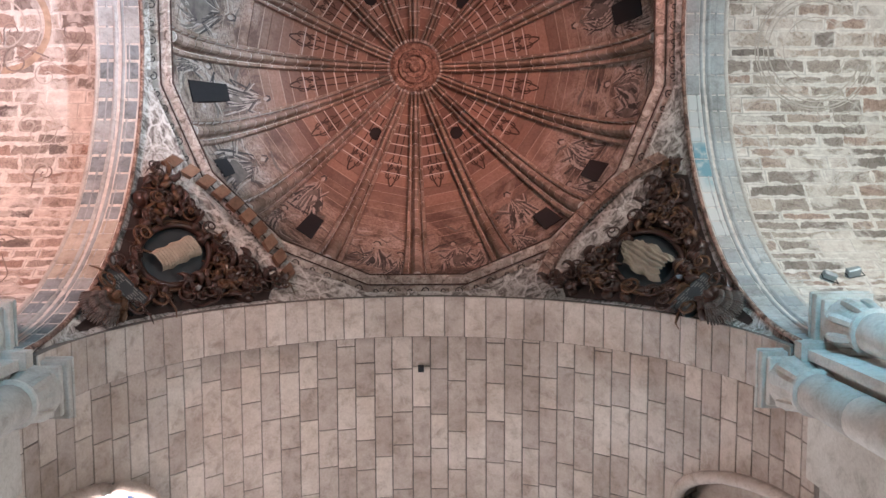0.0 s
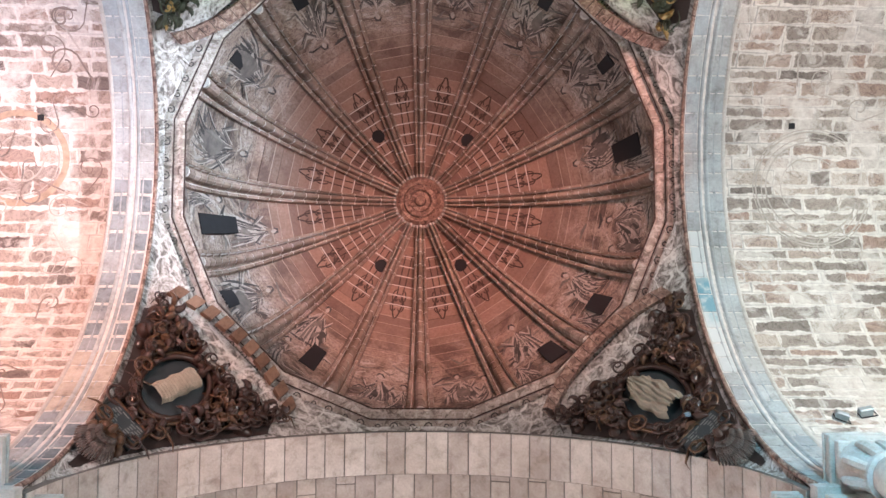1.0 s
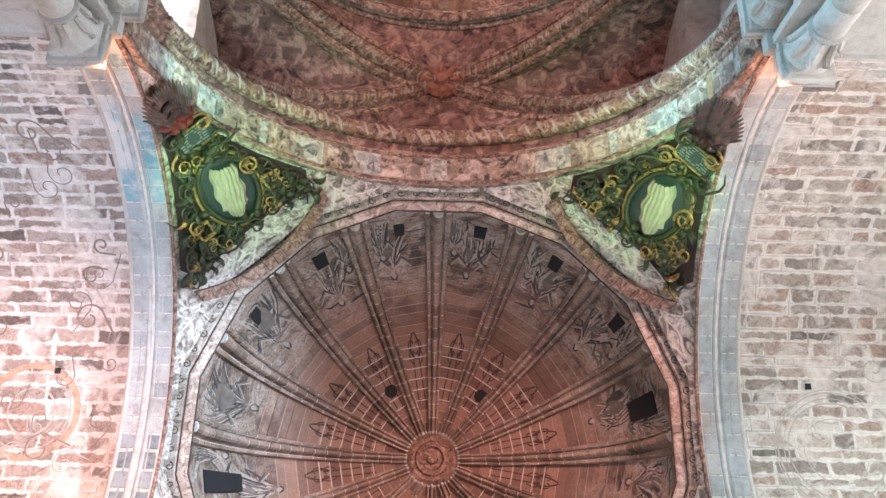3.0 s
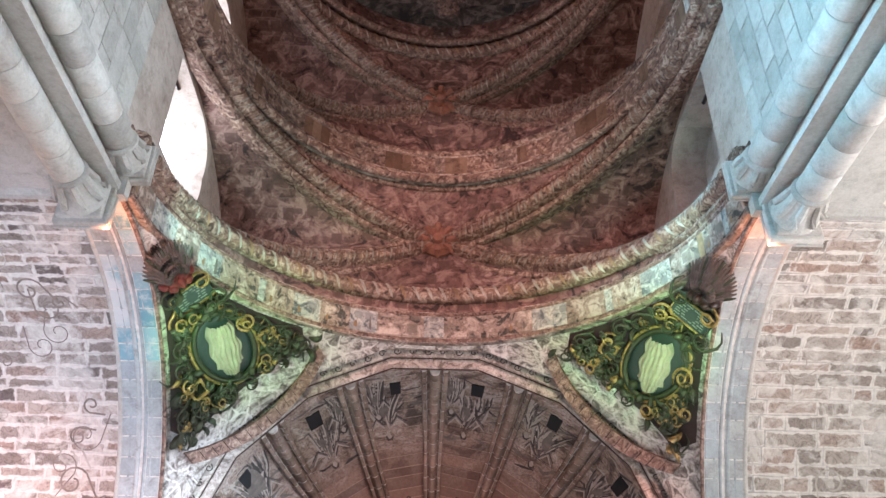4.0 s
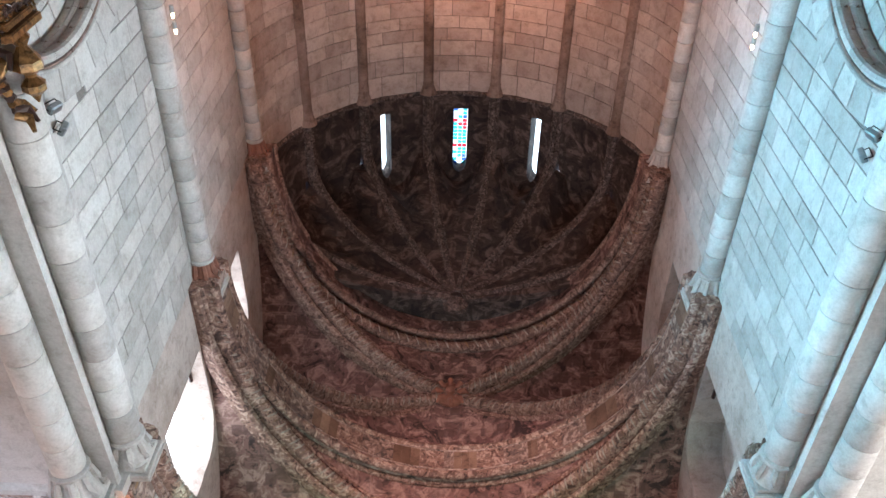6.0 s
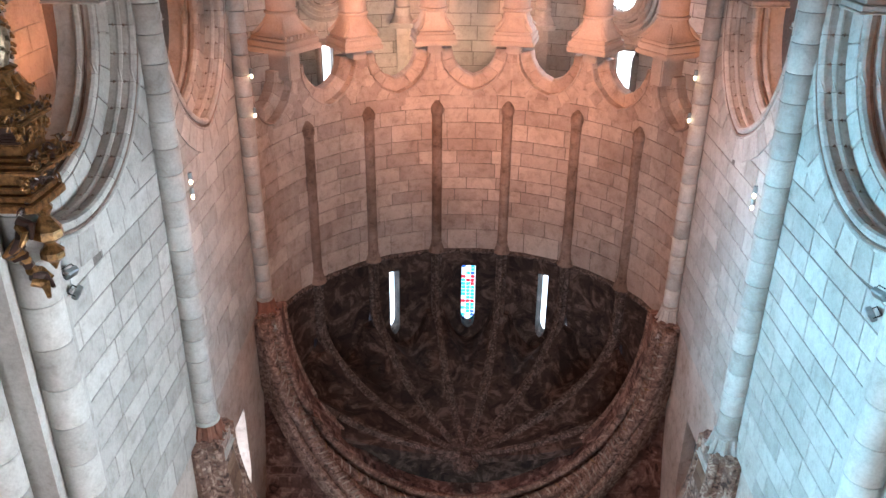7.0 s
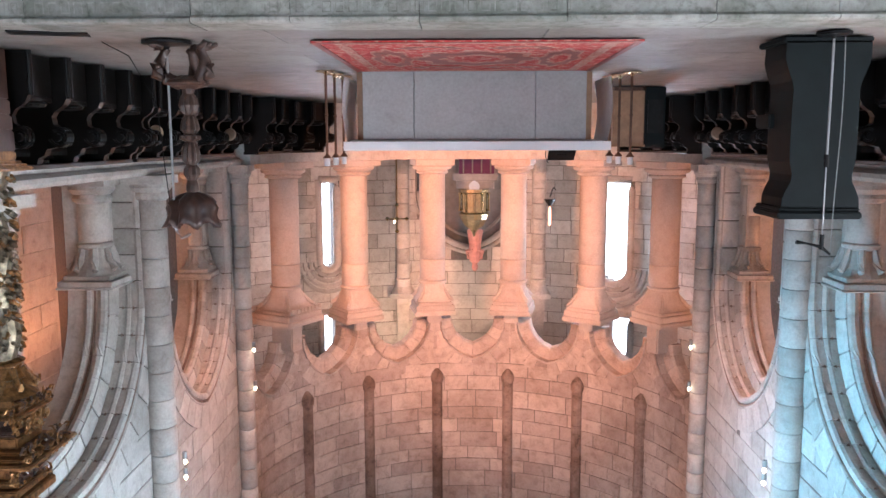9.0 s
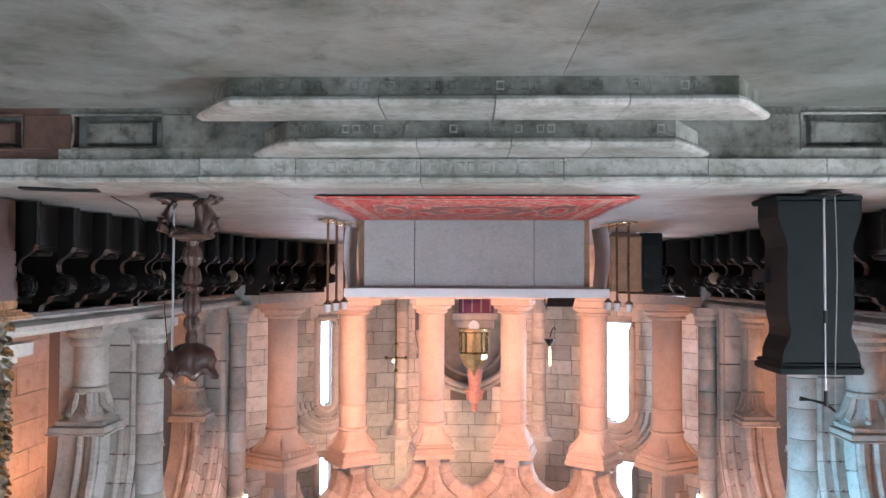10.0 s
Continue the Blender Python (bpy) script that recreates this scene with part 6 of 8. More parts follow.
carpet = thing("carpet", "long red patterned carpet before the altar", "carpet")
bm = bmesh.new()
box(bm, -1.38, 1.36, -9.98, -7.1, PODIUM, PODIUM + 0.014)
part("field", bm, RED, carpet)
bm = bmesh.new()
for a, b, c, d in ((-1.38, 1.36, -7.14, -7.1), (-1.38, -1.32, -9.98, -7.14), (1.3, 1.36, -9.98, -7.14)):
    box(bm, a, b, c, d, PODIUM + 0.013, PODIUM + 0.018)
part("border", bm, REDWOOD, carpet)
bm = bmesh.new()
for a, b, c, d in ((-1.2, 1.18, -7.24, -7.12), (-1.2, 1.18, -9.9, -9.8), (-1.2, -1.1, -9.8, -7.24), (1.08, 1.18, -9.8, -7.24)):
    box(bm, a, b, c, d, PODIUM + 0.0135, PODIUM + 0.0165)
part("pale_border", bm, CARPETPALE, carpet)
for cx, cy, rx, ry in ((0.0, -8.5, 0.62, 0.75), (-0.82, -8.5, 0.2, 0.85), (0.82, -8.5, 0.2, 0.85), (-0.4, -7.55, 0.3, 0.16), (0.4, -7.55, 0.3, 0.16), (-0.4, -9.45, 0.3, 0.16), (0.4, -9.45, 0.3, 0.16)):
    for q, m, h in ((1.0, CARPETPALE, 0.0165), (0.86, REDWOOD, 0.018), (0.55, CARPETPALE, 0.0195), (0.4, RED, 0.021)):
        bm = bmesh.new()
        ring = []
        for t in span(0, 2 * math.pi, 48)[:-1]:
            k = q * (1 + 0.1 * math.cos(8 * t))
            ring.append((cx + rx * k * math.cos(t), cy + ry * k * math.sin(t)))
        top = [bm.verts.new((x, y, PODIUM + h)) for x, y in ring]
        low = [bm.verts.new((x, y, PODIUM + 0.012)) for x, y in ring]
        bm.faces.new(top)
        for i in range(48):
            bm.faces.new((low[i], low[(i + 1) % 48], top[(i + 1) % 48], top[i]))
        part("medallion", bm, m, carpet)

# ---- choir stalls ----
def stall():
    st = thing("choir_stall", "black-stained wooden choir stall with carved arm rests against the parapet", "stall", "choir stalls")
    for x in (-0.35, 0.35):
        bm = bmesh.new()
        prof = [(0.0, 0), (0.6, 0), (0.6, 0.4), (0.57, 0.46), (0.52, 0.5), (0.47, 0.53), (0.44, 0.58), (0.45, 0.65), (0.5, 0.69), (0.55, 0.75), (0.54, 0.83), (0.46, 0.88), (0.37, 0.9), (0.34, 0.96), (0.28, 0.99), (0.26, 1.05), (0.0, 1.06)]
        a = [bm.verts.new((x - 0.03, y, z)) for y, z in prof]
        b = [bm.verts.new((x + 0.03, y, z)) for y, z in prof]
        bm.faces.new(a[::-1]), bm.faces.new(b)
        for i in range(len(prof)):
            j = (i + 1) % len(prof)
            bm.faces.new((a[i], a[j], b[j], b[i]))
        side = part("side_panel", bm, WOOD, st)
        bm = bmesh.new()
        for q in (-0.03, 0.03):
            tube(bm, [Vector((x + q, 0.5 + 0.085 * math.cos(t), 0.78 + 0.085 * math.sin(t))) for t in span(-2.2, 3.0, 14)], 0.022, 6)
        tube(bm, [Vector((x - 0.075, 0.5, 0.78)), Vector((x + 0.075, 0.5, 0.78))], 0.04, 8)
        part("arm_scroll", bm, WOOD, side)
        bm = bmesh.new()
        tube(bm, [Vector((x, 0.61, z)) for z in (0.0, 0.4)], 0.026, 8)
        part("front_moulding", bm, WOOD, side)
    # back with a rounded shoulder rest, hinged seat and foot board
    bm = bmesh.new()
    arc = [Vector((0.33 * math.sin(t), 0.06 + 0.2 * (1 - math.cos(t)), 0.93)) for t in span(-1.25, 1.25, 12)]
    tube(bm, arc, 0.045, 6)
    part("shoulder_rest", bm, WOOD, st)
    for nm, args in (("seat", (-0.32, 0.32, 0.06, 0.46, 0.4, 0.445)), ("backrest", (-0.32, 0.32, 0.0, 0.05, 0.0, 1.02)), ("top_rail", (-0.38, 0.38, -0.02, 0.28, 1.05, 1.1)), ("front_board", (-0.32, 0.32, 0.43, 0.46, 0.0, 0.4))):
        bm = bmesh.new()
        box(bm, *args)
        bmesh.ops.bevel(bm, geom=bm.edges[:], offset=0.008, segments=1, affect="EDGES")
        part(nm, bm, WOOD, st)
    bm = bmesh.new()
    lathe(bm, [(0.11, 0), (0.14, 0.02), (0.12, 0.05), (0.02, 0.06)], 12)
    part("misericord", bm, WOOD, st).location = (0, 0.42, 0.445)
    return st


first = stall()
spots_at = [(s * 4.66, -8.0 - 0.745 * i - (0.16 if i > 3 else 0) - (0.0 if i < 10 else 0.16), 90 * s) for s in (-1, 1) for i in range(10)]
for s in (-1, 1):
    for i in range(4):
        a = radians(88 - 9.8 * i)
        spots_at.append((s * 4.4 * math.sin(a), Y_AP - 4.4 * math.cos(a), s * math.degrees(a)))
for i, (x, y, rz) in enumerate(spots_at):
    m = pose(x, y, PODIUM, 0, 0, rz)
    if i == 0:
        first.matrix_basis = m
    else:
        copy_thing(first, m)

# ---- organ console, stands and candles ----
org = thing("organ_console", "tall dark organ console with scrolled sides, seen from behind", "organ", at=(2.79, -6.96, PODIUM))
bm = bmesh.new()
half = [(0.335, 0.0), (0.338, 0.17), (0.325, 0.22), (0.305, 0.28), (0.275, 0.35), (0.262, 0.42), (0.266, 0.6), (0.266, 0.9), (0.262, 1.0), (0.248, 1.06), (0.24, 1.1), (0.248, 1.16), (0.28, 1.22), (0.308, 1.29), (0.315, 1.4)]
outline = half + [(-x, z) for x, z in half[::-1]]
a = [bm.verts.new((x, 0.0, z)) for x, z in outline]
b = [bm.verts.new((x, -0.05, z)) for x, z in outline]
bm.faces.new(a[::-1]), bm.faces.new(b)
for i in range(len(outline)):
    j = (i + 1) % len(outline)
    bm.faces.new((a[i], a[j], b[j], b[i]))
part("back_panel", bm, CONSOLE, org)
for s in (-1, 1):
    bm = bmesh.new()
    a = [bm.verts.new((s * (x - 0.012), -0.05, z)) for x, z in half]
    b = [bm.verts.new((s * (x - 0.012), -0.55 + 0.1 * abs(z - 0.7), z)) for x, z in half]
    c = [bm.verts.new((s * (x - 0.06), -0.55 + 0.1 * abs(z - 0.7), z)) for x, z in half]
    d = [bm.verts.new((s * (x - 0.06), -0.05, z)) for x, z in half]
    for p, q in ((a, b), (b, c), (c, d), (d, a)):
        for i in range(len(half) - 1):
            bm.faces.new((p[i], p[i + 1], q[i + 1], q[i]))
    part("side_panel", bm, CONSOLE, org)
for nm, args in (("top_board", (-0.345, 0.335, -0.56, 0.025, 1.4, 1.46)), ("top_moulding", (-0.335, 0.325, -0.54, 0.012, 1.365, 1.4)), ("plinth", (-0.36, 0.345, -0.56, 0.012, 0.0, 0.05)), ("key_desk", (-0.3, 0.3, -0.72, -0.4, 0.6, 0.72))):
    bm = bmesh.new()
    box(bm, *args)
    bmesh.ops.bevel(bm, geom=bm.edges[:], offset=0.012, segments=2, affect="EDGES")
    part(nm, bm, CONSOLE, org)

mic = thing("microphone_stand", "thin steel microphone stand with a black head", "microphone stand", at=(2.725, -6.74, PODIUM))
bm = bmesh.new()
lathe(bm, [(0.13, 0), (0.13, 0.02), (0.02, 0.035), (0.012, 0.05)], 18)
part("base", bm, IRON, mic)
bm = bmesh.new()
tube(bm, [Vector((0, 0, z)) for z in (0.03, 0.95)], 0.01, 8)
tube(bm, [Vector((0, 0, z)) for z in (1.02, 1.62)], 0.006, 8)
part("pole", bm, STEEL, mic)
bm = bmesh.new()
tube(bm, [Vector((0, 0, z)) for z in (0.93, 1.03)], 0.02, 8)
part("clutch", bm, IRON, mic)
bm = bmesh.new()
tube(bm, [Vector((0.07, 0, 1.72)), Vector((0, 0, 1.66)), Vector((-0.12, 0, 1.63)), Vector((-0.2, 0, 1.62))], 0.012, 6, [0.8, 1.3, 0.7, 1.6])
tube(bm, [Vector((0, 0, 1.56)), Vector((0, 0, 1.68))], 0.018, 8)
part("head", bm, IRON, mic)
bm = bmesh.new()
tube(bm, [Vector((0.085 + 0.012 * math.sin(z * 3), 0.0, z)) for z in span(0.0, 1.7, 14)], 0.004, 5)
part("cable", bm, LAMPMETAL, mic)

stick = thing("paschal_candlestick", "carved dark wooden candlestick with lion feet", "candlestick", at=(-2.45, -7.2, PODIUM))
for k in range(3):
    a = 2.1 * k + 0.5
    o = Vector((math.cos(a), math.sin(a), 0))
    bm = bmesh.new()
    tube(bm, [o * 0.06 + UP * 0.34, o * 0.16 + UP * 0.3, o * 0.22 + UP * 0.16, o * 0.17 + UP * 0.07, o * 0.24 + UP * 0.03], 0.055, 7, [1, 1.1, 0.9, 0.8, 1.0])
    tube(bm, [o * 0.2 + UP * 0.3, o * 0.27 + UP * 0.27, o * 0.27 + UP * 0.2, o * 0.22 + UP * 0.2], 0.04, 7, [0.7, 1, 1, 0.5])
    for q in (-0.05, 0.0, 0.05):
        tube(bm, [o * 0.2 + o.cross(UP) * q + UP * 0.05, o * 0.29 + o.cross(UP) * q * 1.2 + UP * 0.02], 0.024, 6, [1, 0.7])
    part("foot", bm, CARVED_DARK, stick, smooth=True)
stem = [(0.06, 0.27), (0.17, 0.31), (0.185, 0.335), (0.17, 0.355), (0.055, 0.38), (0.048, 0.42), (0.066, 0.46), (0.078, 0.52), (0.06, 0.57), (0.04, 0.6), (0.058, 0.63), (0.07, 0.68), (0.074, 0.72), (0.045, 0.76), (0.08, 0.775), (0.082, 0.8), (0.045, 0.82), (0.06, 0.87), (0.072, 0.92), (0.07, 0.98), (0.045, 1.02), (0.06, 1.05), (0.064, 1.1), (0.04, 1.15), (0.052, 1.19), (0.054, 1.23), (0.035, 1.3)]
bm = bmesh.new()
rows = []
for r, z in stem:
    lobe = 0.16 if 0.055 < r < 0.1 else 0.03
    rows.append([bm.verts.new((r * (1 + lobe * math.cos(8 * t)) * math.cos(t), r * (1 + lobe * math.cos(8 * t)) * math.sin(t), z)) for t in span(0, 2 * math.pi, 48)[:-1]])
for p, q in zip(rows, rows[1:]):
    for i in range(48):
        bm.faces.new((p[i], p[(i + 1) % 48], q[(i + 1) % 48], q[i]))
part("stem", bm, CARVED_DARK, stick)
bm = bmesh.new()
rows = []
for r, z in ((0.04, 1.25), (0.1, 1.27), (0.165, 1.31), (0.2, 1.36), (0.185, 1.42), (0.2, 1.47), (0.225, 1.53), (0.19, 1.53), (0.15, 1.49), (0.05, 1.42)):
    ring = []
    for t in span(0, 2 * math.pi, 40)[:-1]:
        k = 1 + 0.13 * math.sin(5 * t) + 0.09 * math.sin(11 * t + z * 9)
        ring.append(bm.verts.new((r * k * math.cos(t), r * k * math.sin(t), z + (0.03 * math.sin(7 * t) if r > 0.18 else 0))))
    rows.append(ring)
for p, q in zip(rows, rows[1:]):
    for i in range(40):
        bm.faces.new((p[i], p[(i + 1) % 40], q[(i + 1) % 40], q[i]))
bm.faces.new(rows[-1])
part("drip_bowl", bm, CARVED, stick, smooth=True)
crook = thing("boom_stand", "slim steel boom stand with a hooked tip", "stand", at=(-2.58, -7.1, PODIUM))
bm = bmesh.new()
lathe(bm, [(0.2, 0), (0.2, 0.02), (0.03, 0.04), (0.015, 0.06)], 20)
part("base", bm, IRON, crook)
bm = bmesh.new()
tube(bm, [Vector((0, 0, z)) for z in (0.04, 1.52)], 0.011, 8)
part("pole", bm, STEEL, crook)
bm = bmesh.new()
tube(bm, [Vector((0, 0, 1.5)), Vector((0.01, 0, 1.58)), Vector((0.05, 0, 1.64)), Vector((0.1, 0, 1.62)), Vector((0.13, 0, 1.6))], 0.013, 8)
tube(bm, [Vector((0, 0, 1.47)), Vector((0, 0, 1.55))], 0.025, 8)
part("hook", bm, STEEL, crook)
bm = bmesh.new()
tube(bm, [Vector((-0.02, 0, 1.5)), Vector((-0.06, 0.02, 1.0)), Vector((-0.1, 0.02, 0.5)), Vector((-0.3, 0.05, 0.12)), Vector((-0.5, 0.1, 0.01))], 0.004, 5)
part("cable", bm, IRON, crook)


cab = thing("wooden_cabinet", "plain light brown wooden cabinet beside the stalls", "cabinet", at=(2.48, -13.2, PODIUM))
for nm, args, m in (("body", (-0.27, 0.22, -0.4, 0.0, 0.06, 0.9), PINE), ("plinth", (-0.25, 0.2, -0.38, -0.02, 0.0, 0.06), OAK), ("top", (-0.29, 0.24, -0.42, 0.02, 0.9, 0.93), PINE), ("door", (-0.25, 0.2, 0.0, 0.016, 0.08, 0.87), PINE)):
    bm = bmesh.new()
    box(bm, *args)
    bmesh.ops.bevel(bm, geom=bm.edges[:], offset=0.006, segments=1, affect="EDGES")
    part(nm, bm, m, cab)
rack = thing("loudspeaker", "black loudspeaker cabinet standing beside the wooden cabinet", "loudspeaker", at=(2.87, -13.2, PODIUM))
bm = bmesh.new()
box(bm, -0.16, 0.16, -0.35, 0.0, 0.0, 0.95)
bmesh.ops.bevel(bm, geom=bm.edges[:], offset=0.012, segments=2, affect="EDGES")
part("body", bm, CONSOLE, rack)
bm = bmesh.new()
box(bm, -0.12, 0.12, 0.0, 0.012, 0.2, 0.72)
part("grille", bm, IRON, rack)
# thin dark flat piece on the podium floor
hatch = thing("floor_mat", "thin dark flat piece near the podium edge", "mat", at=(-3.2, -6.52, PODIUM))
bm = bmesh.new()
box(bm, -0.34, 0.22, -0.1, 0.1, 0.0, 0.012)
bmesh.ops.rotate(bm, cent=(0, 0, 0), matrix=Matrix.Rotation(radians(-18), 3, "Z"), verts=bm.verts)
part("mat", bm, IRON, hatch)


def seat_cushion(x, y, rz):
    f = thing("seat_cushion", "small tan round cushion leaning on a stall arm", "cushion", "stall cushions", (x, y, PODIUM + 0.62))
    bm = bmesh.new()
    lathe(bm, [(0.01, -0.03), (0.09, -0.025), (0.11, 0.0), (0.09, 0.025), (0.01, 0.03)], 16)
    bmesh.ops.rotate(bm, cent=(0, 0, 0), matrix=Matrix.Rotation(radians(80), 3, "X"), verts=bm.verts)
    bmesh.ops.translate(bm, vec=(0, 0, 0.1), verts=bm.verts)
    part("cushion", bm, LINEN, f)
    f.rotation_euler = (0, 0, radians(rz))


for x, y, rz in ((-4.2, -10.95, 0), (-4.2, -14.35, 0), (4.2, -14.35, 0)):
    seat_cushion(x, y, rz)


def candle_holder():
    c = thing("candle_stand", "slender brass floor candlestick with a white candle", "candlestick", "altar candle stands")
    bm = bmesh.new()
    lathe(bm, [(0.12, 0), (0.12, 0.012), (0.03, 0.03), (0.018, 0.05)], 16)
    part("base", bm, BRASS, c)
    bm = bmesh.new()
    lathe(bm, [(0.016, 0.04), (0.016, 0.5), (0.026, 0.52), (0.016, 0.54), (0.016, 0.98), (0.05, 1.02), (0.055, 1.03)], 12)
    part("stem", bm, OAK, c)
    bm = bmesh.new()
    lathe(bm, [(0.035, 1.03), (0.035, 1.12), (0.03, 1.125)], 14)
    part("candle", bm, WHITE, c)
    return c


first = candle_holder()
for i, (x, y) in enumerate(((-1.76, -10.0), (-1.72, -10.4), (-1.68, -10.8), (1.93, -10.4), (1.85, -10.75), (1.79, -11.05))):
    if i == 0:
        first.matrix_basis = pose(x, y, PODIUM)
    else:
        copy_thing(first, pose(x, y, PODIUM))
desk = thing("reading_desk", "small black book rest at the back of the altar", "book rest", at=(1.12, -10.7, 1.485))
bm = bmesh.new()
box(bm, -0.17, 0.17, -0.12, 0.12, 0.06, 0.085)
bmesh.ops.rotate(bm, cent=(0, 0, 0.07), matrix=Matrix.Rotation(radians(-28), 3, "X"), verts=bm.verts)
part("board", bm, IRON, desk)
bm = bmesh.new()
box(bm, -0.06, 0.06, -0.05, 0.05, 0.0, 0.07)
part("foot", bm, IRON, desk)
bm = bmesh.new()
tube(bm, [Vector((-0.2, 0, 0.0)), Vector((-0.2, 0, 0.1)), Vector((-0.17, 0.02, 0.17))], 0.006, 5)
part("microphone", bm, IRON, desk)

# ---- gilded altarpiece beside the north pier ----
rt = thing("altarpiece", "gilded carved altarpiece edge with a silvery vine column", "altarpiece", at=(-4.27, -7.3, 0))


def gilt(name, bm, material=GOLD, parent=rt):
    return part(name, bm, material, parent)


def moulded(name, x1, y1, z0, z1, flare, material=GOLD):
    """A block with a moulded, projecting upper edge."""
    for f, a, b in ((0.0, 0.0, 0.5), (0.35, 0.5, 0.65), (0.7, 0.65, 0.8), (1.0, 0.8, 1.0)):
        bm = bmesh.new()
        box(bm, -0.5, x1 + flare * f, -y1 - flare * f, y1 + flare * f, z0 + (z1 - z0) * a, z0 + (z1 - z0) * b)
        bmesh.ops.bevel(bm, geom=bm.edges[:], offset=0.012, segments=2, affect="EDGES")
        if f == 0:
            body = gilt(name, bm, material)
        else:
            gilt("moulding", bm, material, body)
    return body


moulded("pedestal", 0.1, 0.2, PODIUM, 1.45, 0.02, CARVED)
moulded("pedestal_cap", 0.12, 0.22, 1.45, 1.62, 0.1)
bm = bmesh.new()
rows = []
for i in range(60):
    z = 1.62 + i * 1.7 / 59
    cx, cy = 0.03 * math.cos(z * 8), 0.03 * math.sin(z * 8)
    r = 0.12 + 0.02 * math.sin(z * 5)
    rows.append([bm.verts.new((cx + r * math.cos(t), cy + r * math.sin(t), z)) for t in span(0, 2 * math.pi, 14)[:-1]])
for p, q in zip(rows, rows[1:]):
    for k in range(14):
        bm.faces.new((p[k], p[(k + 1) % 14], q[(k + 1) % 14], q[k]))
shaft = gilt("twisted_shaft", bm, STEELGOLD)
rng = random.Random(5)
for i in range(280):
    z = rng.uniform(1.64, 3.22)
    t = rng.uniform(0, 6.28)
    o = Vector((math.cos(t), math.sin(t), 0))
    q = o.cross(UP) * rng.choice((-1, 1))
    e = rng.uniform(0.4, 0.9)
    bm = bmesh.new()
    tube(bm, [o * 0.12 + UP * z, o * 0.16 + UP * (z + 0.03 * e) + q * 0.02 * e, o * 0.175 + UP * (z + 0.07 * e) + q * 0.06 * e, o * 0.15 + UP * (z + 0.06 * e) + q * 0.09 * e], 0.017, 5, [0.6, 1.2, 1.0, 0.5])
    part("vine_leaf", bm, GOLD if i % 2 == 0 else STEELGOLD, shaft)
bm = bmesh.new()
lathe(bm, [(0.12, 3.3), (0.17, 3.33), (0.12, 3.37), (0.13, 3.42), (0.2, 3.47), (0.14, 3.5), (0.15, 3.55), (0.24, 3.62), (0.26, 3.64)], 16)
cap = gilt("capital", bm)
for k in range(10):
    a = k * math.pi / 5
    o = Vector((math.cos(a), math.sin(a), 0))
    bm = bmesh.new()
    tube(bm, [o * 0.13 + UP * 3.4, o * 0.2 + UP * 3.52, o * 0.27 + UP * 3.55, o * 0.27 + UP * 3.5], 0.036, 5, [1, 1, 0.8, 0.4])
    part("capital_leaf", bm, GOLD, cap)
moulded("architrave", 0.16, 0.2, 3.64, 3.8, 0.1)
moulded("frieze", 0.15, 0.2, 3.8, 3.98, 0.02, CARVED)
for i in range(26):
    y = rng.uniform(-0.26, 0.26)
    x, z, t = 0.17 + rng.uniform(0, 0.06), rng.uniform(3.8, 3.98), rng.uniform(0, 6.28)
    bm = bmesh.new()
    tube(bm, [Vector((x, y + 0.05 * math.cos(t + 1.1 * q), z + 0.05 * math.sin(t + 1.1 * q))) for q in range(5)], 0.022, 5, [0.5, 1, 1.1, 0.9, 0.3])
    gilt("carved_leaf", bm)
moulded("cornice", 0.18, 0.22, 3.98, 4.2, 0.22)
moulded("attic", 0.06, 0.14, 4.2, 4.62, 0.17)
for i in range(22):
    y = rng.uniform(-0.15, 0.15)
    x, z, t = 0.08 + rng.uniform(0, 0.06), rng.uniform(4.24, 4.45), rng.uniform(0, 6.28)
    bm = bmesh.new()
    tube(bm, [Vector((x, y + 0.06 * math.cos(t + 1.1 * q), z + 0.06 * math.sin(t + 1.1 * q))) for q in range(5)], 0.024, 5, [0.5, 1, 1.1, 0.9, 0.3])
    gilt("carved_leaf", bm, CARVED if i % 2 else GOLD)
for i in range(150):
    z = rng.choice((3.7, 3.76, 4.05, 4.12, 4.18, 4.3, 4.5, 4.58)) + rng.uniform(-0.02, 0.02)
    out = 0.2 + 0.17 * max(0.0, 1 - abs(z - 4.16) / 0.3) - (0.08 if z > 4.25 else 0)
    y, t = rng.uniform(-0.4, 0.4), rng.uniform(0, 6.28)
    r = rng.uniform(0.02, 0.045)
    bm = bmesh.new()
    tube(bm, [Vector((out + 0.02 * math.sin(q), y + r * math.cos(t + 1.2 * q), z + r * math.sin(t + 1.2 * q))) for q in range(5)], 0.013, 5, [0.5, 1, 1.1, 0.9, 0.3])
    gilt("carved_leaf", bm, CARVED if i % 3 == 0 else GOLD)
bm = bmesh.new()
lathe(bm, [(0.06, 4.62), (0.1, 4.68), (0.05, 4.76), (0.14, 4.9), (0.15, 4.98), (0.06, 5.04), (0.05, 5.07), (0.12, 5.14), (0.12, 5.2), (0.05, 5.26), (0.01, 5.34)], 8, at=(0.12, 0, 0))
gilt("finial", bm)
for i in range(12):
    a = i * 0.55
    bm = bmesh.new()
    z = 4.78 + 0.06 * i
    tube(bm, [Vector((-0.1, 0.1, z)), Vector((-0.1 + 0.12 * math.cos(a), 0.1 + 0.14 * math.sin(a), z + 0.05)), Vector((-0.1 + 0.2 * math.cos(a + 0.6), 0.1 + 0.2 * math.sin(a + 0.6), z + 0.14))], 0.05, 6, [1, 1.1, 0.4])
    gilt("carved_leaf", bm, GOLD if i % 2 else CARVED)

